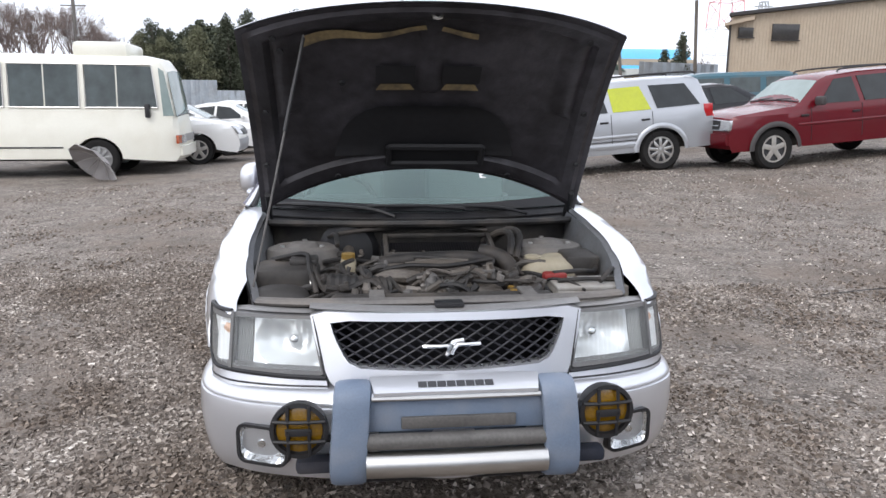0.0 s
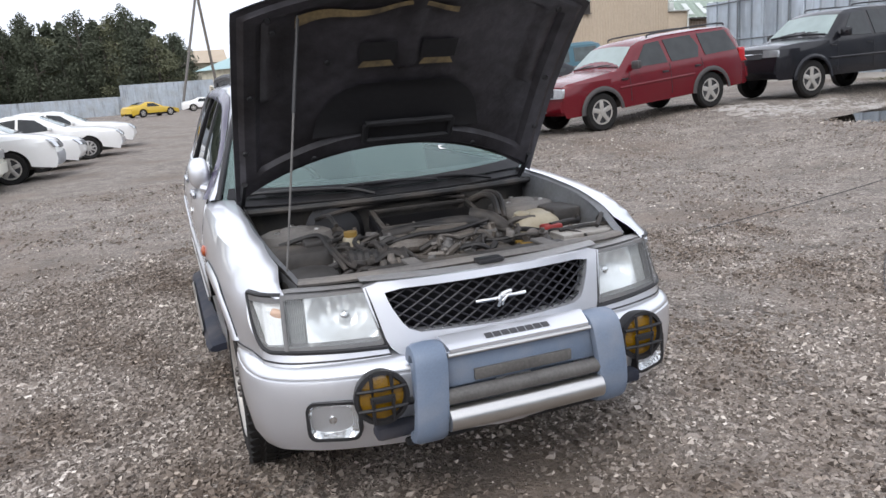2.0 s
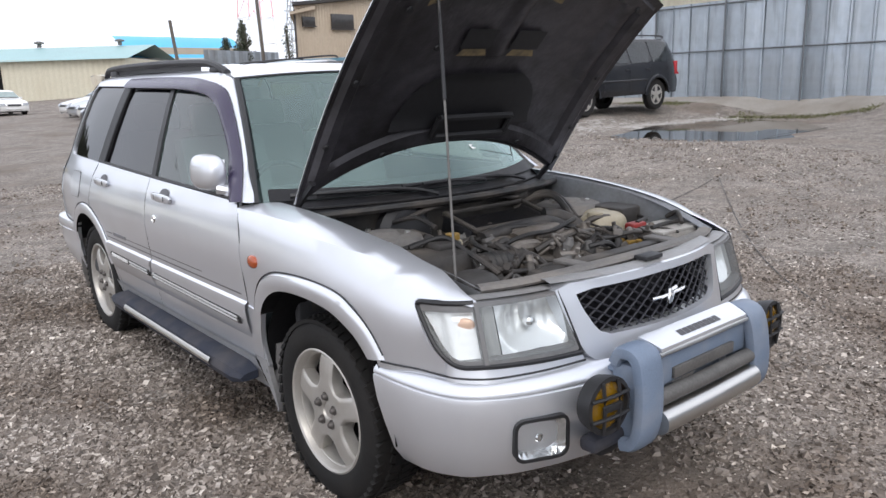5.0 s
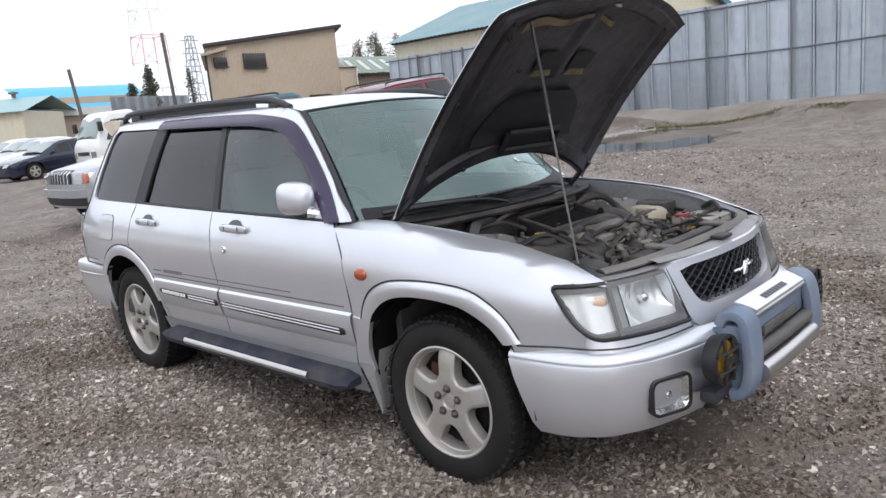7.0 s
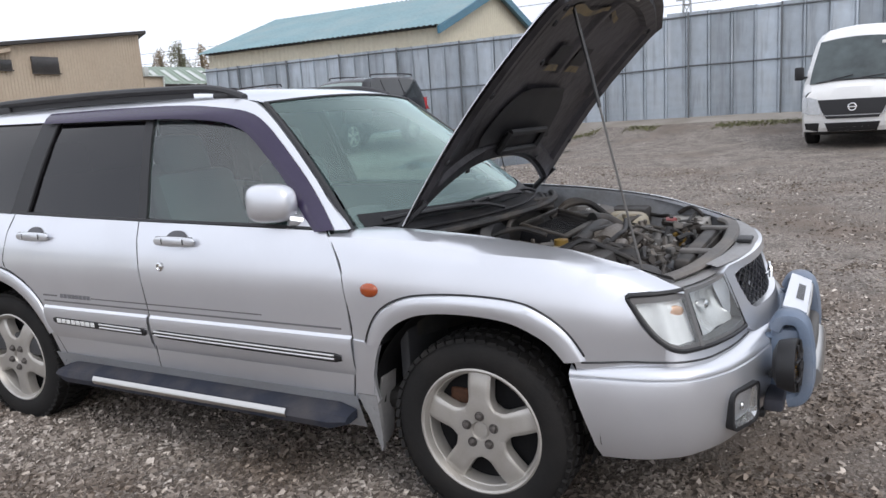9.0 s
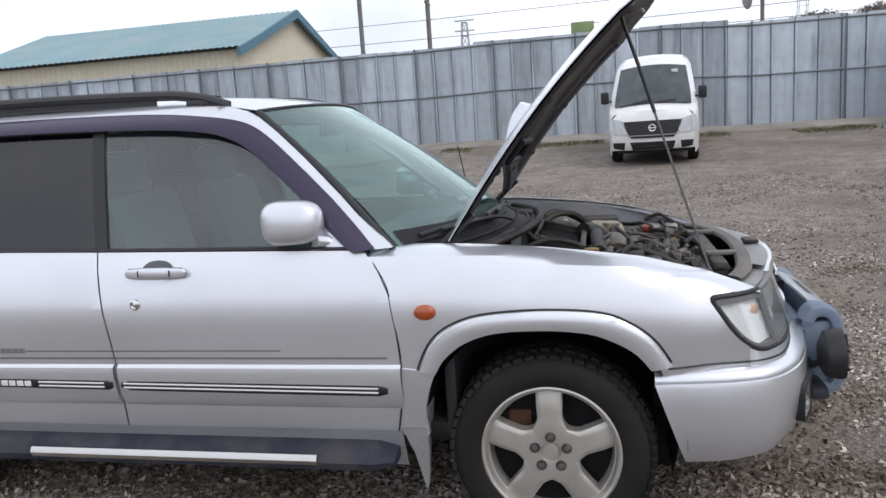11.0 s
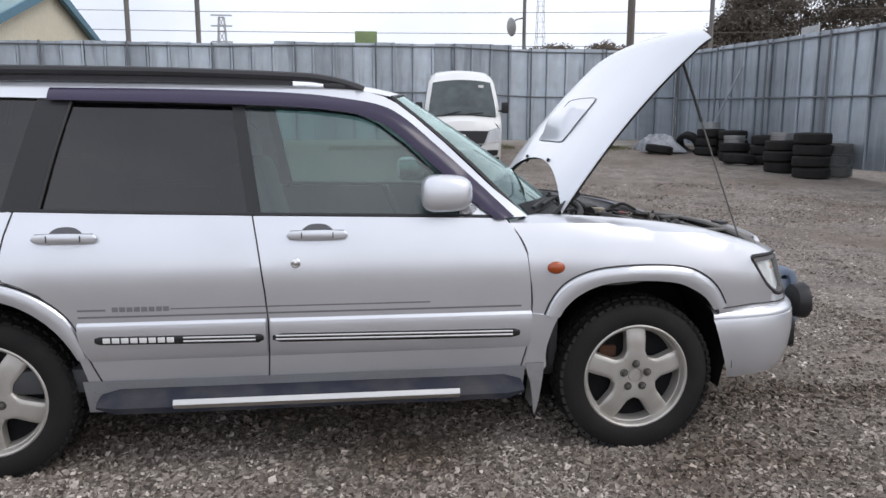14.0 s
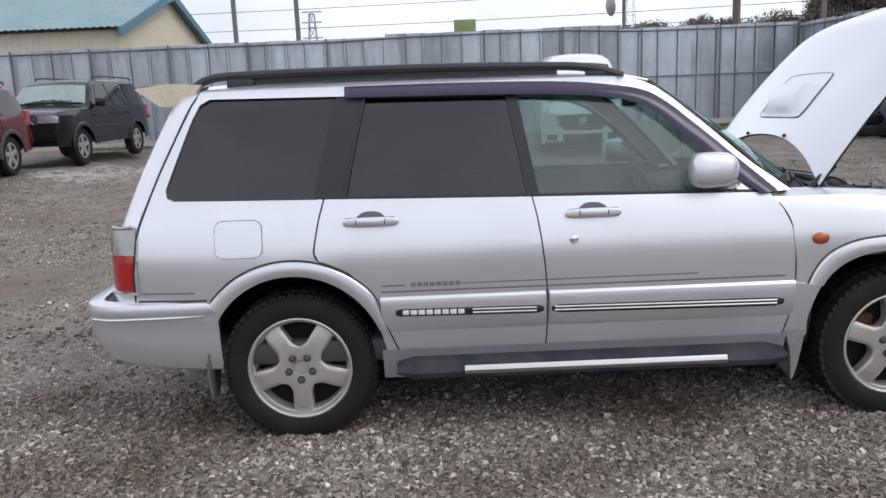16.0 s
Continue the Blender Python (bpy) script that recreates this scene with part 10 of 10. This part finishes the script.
def evergreen(x, y, h, w, seed, mt=LEAF, slim=False, n=900, leaf=0.15):
    rs = np.random.RandomState(seed)
    z0 = gz(x, y) - 0.2
    bm = bmesh.new()
    tube(bm, [(x, y, z0), (x + 0.2, y, z0 + h * 0.5), (x, y, z0 + h * 0.92)], 0.16, 6, 2)
    root = tagged(part("evergreen_tree", bm, BARK), "dense dark evergreen tree in a grove" if not slim else "lone slim dark green conifer", "tree")
    V, F = [], []
    for k in range(26):
        u = (k + 0.5) / 26
        rad = w * (1 - u) ** 0.7 if slim else w * math.sin(math.pi * min(1, 0.15 + 0.8 * u)) ** 0.8
        a = rs.uniform(0, 6.28)
        cx, cy = x + rad * 0.5 * math.cos(a), y + rad * 0.5 * math.sin(a)
        leaf_cloud(V, F, rs, cx, cy, z0 + h * (0.12 + 0.86 * u), (rad * 0.62 + 0.2, rad * 0.62 + 0.2, h * 0.085), n // 26, leaf)
    me = bpy.data.meshes.new("crown")
    me.from_pydata(V, [], F)
    me.materials.append(mt)
    cr = new("crown", me)
    cr.parent = root
    for k in range(5):
        a, zz = rs.uniform(0, 6.28), z0 + h * rs.uniform(0.3, 0.7)
        lb = part("limb", tube(bmesh.new(), [(x, y, zz), (x + 0.5 * w * math.cos(a), y + 0.5 * w * math.sin(a), zz + 0.5)], 0.06, 5, 0), BARK)
        lb.parent = root


rt = random.Random(4)
k = 0
for i in range(32):
    u = i / 31
    x = -25 + 28 * u + rt.uniform(-1, 1)
    y = 92 + rt.uniform(-3, 7) - 4 * u
    h = rt.uniform(7.8, 11.2) * (0.75 if u > 0.93 else 1.0) * (1.0 - 0.08 * (u < 0.3))
    evergreen(x, y, h, rt.uniform(1.9, 2.9), i, LEAF if i % 3 else LEAF2, False, 6200, 0.125)
for i in range(18):
    u = i / 17
    evergreen(-25 + 27 * u + rt.uniform(-1, 1), 101 + rt.uniform(-2, 3) - 4 * u, rt.uniform(9.0, 10.8) * (0.72 if u > 0.93 else 1.0), rt.uniform(2.4, 3.2), 200 + i, LEAF, False, 1800, 0.34)
evergreen(52, 96, 9.0, 1.8, 91, LEAF, True, 700)
evergreen(55, 92, 5.5, 2.2, 95, LEAF2, False, 2600, 0.13)
for i, (x, y, h, w, mt) in enumerate(((54.6, 60, 9.4, 1.9, LEAF2), (53.0, 61, 8.5, 1.5, RUSTLEAF), (58.6, 61, 9.3, 1.4, RUSTLEAF), (57.0, 62, 8.6, 1.3, LEAF2))):
    evergreen(x, y, h, w, 96 + i, mt, False, 4200, 0.085)
evergreen(21.2, 46, 5.0, 1.0, 99, LEAF, True, 4200, 0.07)
evergreen(20.4, 47, 4.0, 0.9, 101, LEAF, True, 3000, 0.07)


def bare_tree(x, y, h, seed, mt=TWIG, spread=0.5, label="bare winter tree with fine twigs"):
    """Forking limbs down to fine twigs."""
    r = random.Random(seed)
    bm = bmesh.new()
    z0 = gz(x, y) - 0.2
    tw = bmesh.new()

    def grow(p, d, L, rad, lev):
        q = p + d * L
        if lev < 3:
            tube(bm, [p, p.lerp(q, 0.5) + Vector((r.uniform(-.05, .05), r.uniform(-.05, .05), 0)) * L, q], rad, 5, 1, caps=False)
        else:
            s = d.cross(Vector((r.random(), r.random(), r.random()))).normalized() * rad
            vs = [tw.verts.new(p - s), tw.verts.new(p + s), tw.verts.new(q)]
            tw.faces.new(vs)
        if lev < 6:
            for _ in range(3 if lev < 1 else 4):
                nd = (d + Vector((r.uniform(-1, 1), r.uniform(-1, 1), r.uniform(-0.25, 0.8))) * spread).normalized()
                grow(p.lerp(q, r.uniform(0.55, 1.0)), nd, L * r.uniform(0.55, 0.8), max(rad * 0.60, 0.012), lev + 1)
    grow(Vector((x, y, z0)), Vector((0, 0, 1)), h * 0.27, 0.12, 0)
    root = tagged(part("bare_tree", bm, mt), label, "tree")
    t = part("twigs", tw, mt, smooth=False)
    tagged(t, kind="stuff")
    t.parent = root
    return root


for i, (x, y, h) in enumerate(((-33, 66, 10.5), (-31, 70, 11), (-29.3, 72, 11), (-27.5, 67, 10.5), (-25.5, 70, 10.5), (-24, 69, 9.5), (-36, 70, 11), (-34.5, 74, 11.5), (-28, 76, 11), (-22.5, 72, 8.5), (-32, 78, 11), (-26.5, 78, 10), (-30.2, 66, 9.5), (-35.4, 66, 10.5))):
    bare_tree(x, y, h * 1.3, i)
for i, (x, y, h) in enumerate(((44, 96, 8.5), (46.5, 98, 8.0))):
    bare_tree(x, y, h, 20 + i, REDTWIG, 0.5, "bare tree with rusty leaf remains")
# a round-headed tree with brown leaves beyond the fence
RUST = bare_tree(74.5, -26.2, 10.5, 23, REDTWIG, 0.55, "round-headed tree with brown leaf remains")
V, F = [], []
rs = np.random.RandomState(11)
for k in range(46):
    a, b = rs.uniform(0, 6.28), rs.rand()
    leaf_cloud(V, F, rs, 74.5 + 2.2 * b ** 0.5 * math.cos(a), -26.2 + 2.2 * b ** 0.5 * math.sin(a), 7.2 + 2.7 * rs.rand() * (1.05 - b), (0.9, 0.9, 0.6), 110, 0.09)
me = bpy.data.meshes.new("crown")
me.from_pydata(V, [], F)
me.materials.append(REDTWIG)
new("crown", me).parent = RUST
# wooded hill beyond the south-east
V, F = [], []
rs = np.random.RandomState(17)
def slope_top(a):
    # angle of the tree tops over the eye, by bearing
    low = 5.75 + 0.22 * math.sin(a * 2.1) + 0.18 * math.sin(a * 5.3 + 1)
    if a < 106.3:
        return 5.9 - 0.12 * (a - 105) ** 2
    if a < 107.6:
        return 4.9
    return low + 7.5 * max(0, min(1, (a - 116.1) / 4.0)) ** 0.8


for k in range(1700):
    a = 103 + 14 * rs.rand() if k < 420 else 115.8 + 30 * rs.rand() ** 1.3
    d = rs.uniform(80, 100)
    top = 1.4 + d * math.tan(radians(slope_top(a)))
    x, y = -3.7 + d * math.sin(radians(a)), 1.3 + d * math.cos(radians(a))
    rz = rs.uniform(0.7, 1.5)
    cz = top - rz - (top - 6.0) * rs.rand() ** 1.15
    leaf_cloud(V, F, rs, x, y, max(cz, 4), (rs.uniform(0.9, 2.0), rs.uniform(0.9, 2.0), rz), 240, 0.14)
me = bpy.data.meshes.new("far_woods")
me.from_pydata(V, [], F)
# brown lightened a little, haze painted into the leaf colour
me.materials.append(mat("hazy_brown_woods", (0.125, 0.104, 0.084), 0.9, 0.0, 0.5, 0.15, 2.0, 0.0))
tagged(new("far_woods", me), "dark bare wooded slope beyond the fence", "woods", kind="stuff")
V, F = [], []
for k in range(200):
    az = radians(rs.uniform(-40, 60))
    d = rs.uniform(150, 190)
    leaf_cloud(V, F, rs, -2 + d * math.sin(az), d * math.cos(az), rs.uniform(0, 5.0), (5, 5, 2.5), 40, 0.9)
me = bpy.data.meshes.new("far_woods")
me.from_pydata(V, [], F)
# greyed, paler green: the air's haze is part of the colour
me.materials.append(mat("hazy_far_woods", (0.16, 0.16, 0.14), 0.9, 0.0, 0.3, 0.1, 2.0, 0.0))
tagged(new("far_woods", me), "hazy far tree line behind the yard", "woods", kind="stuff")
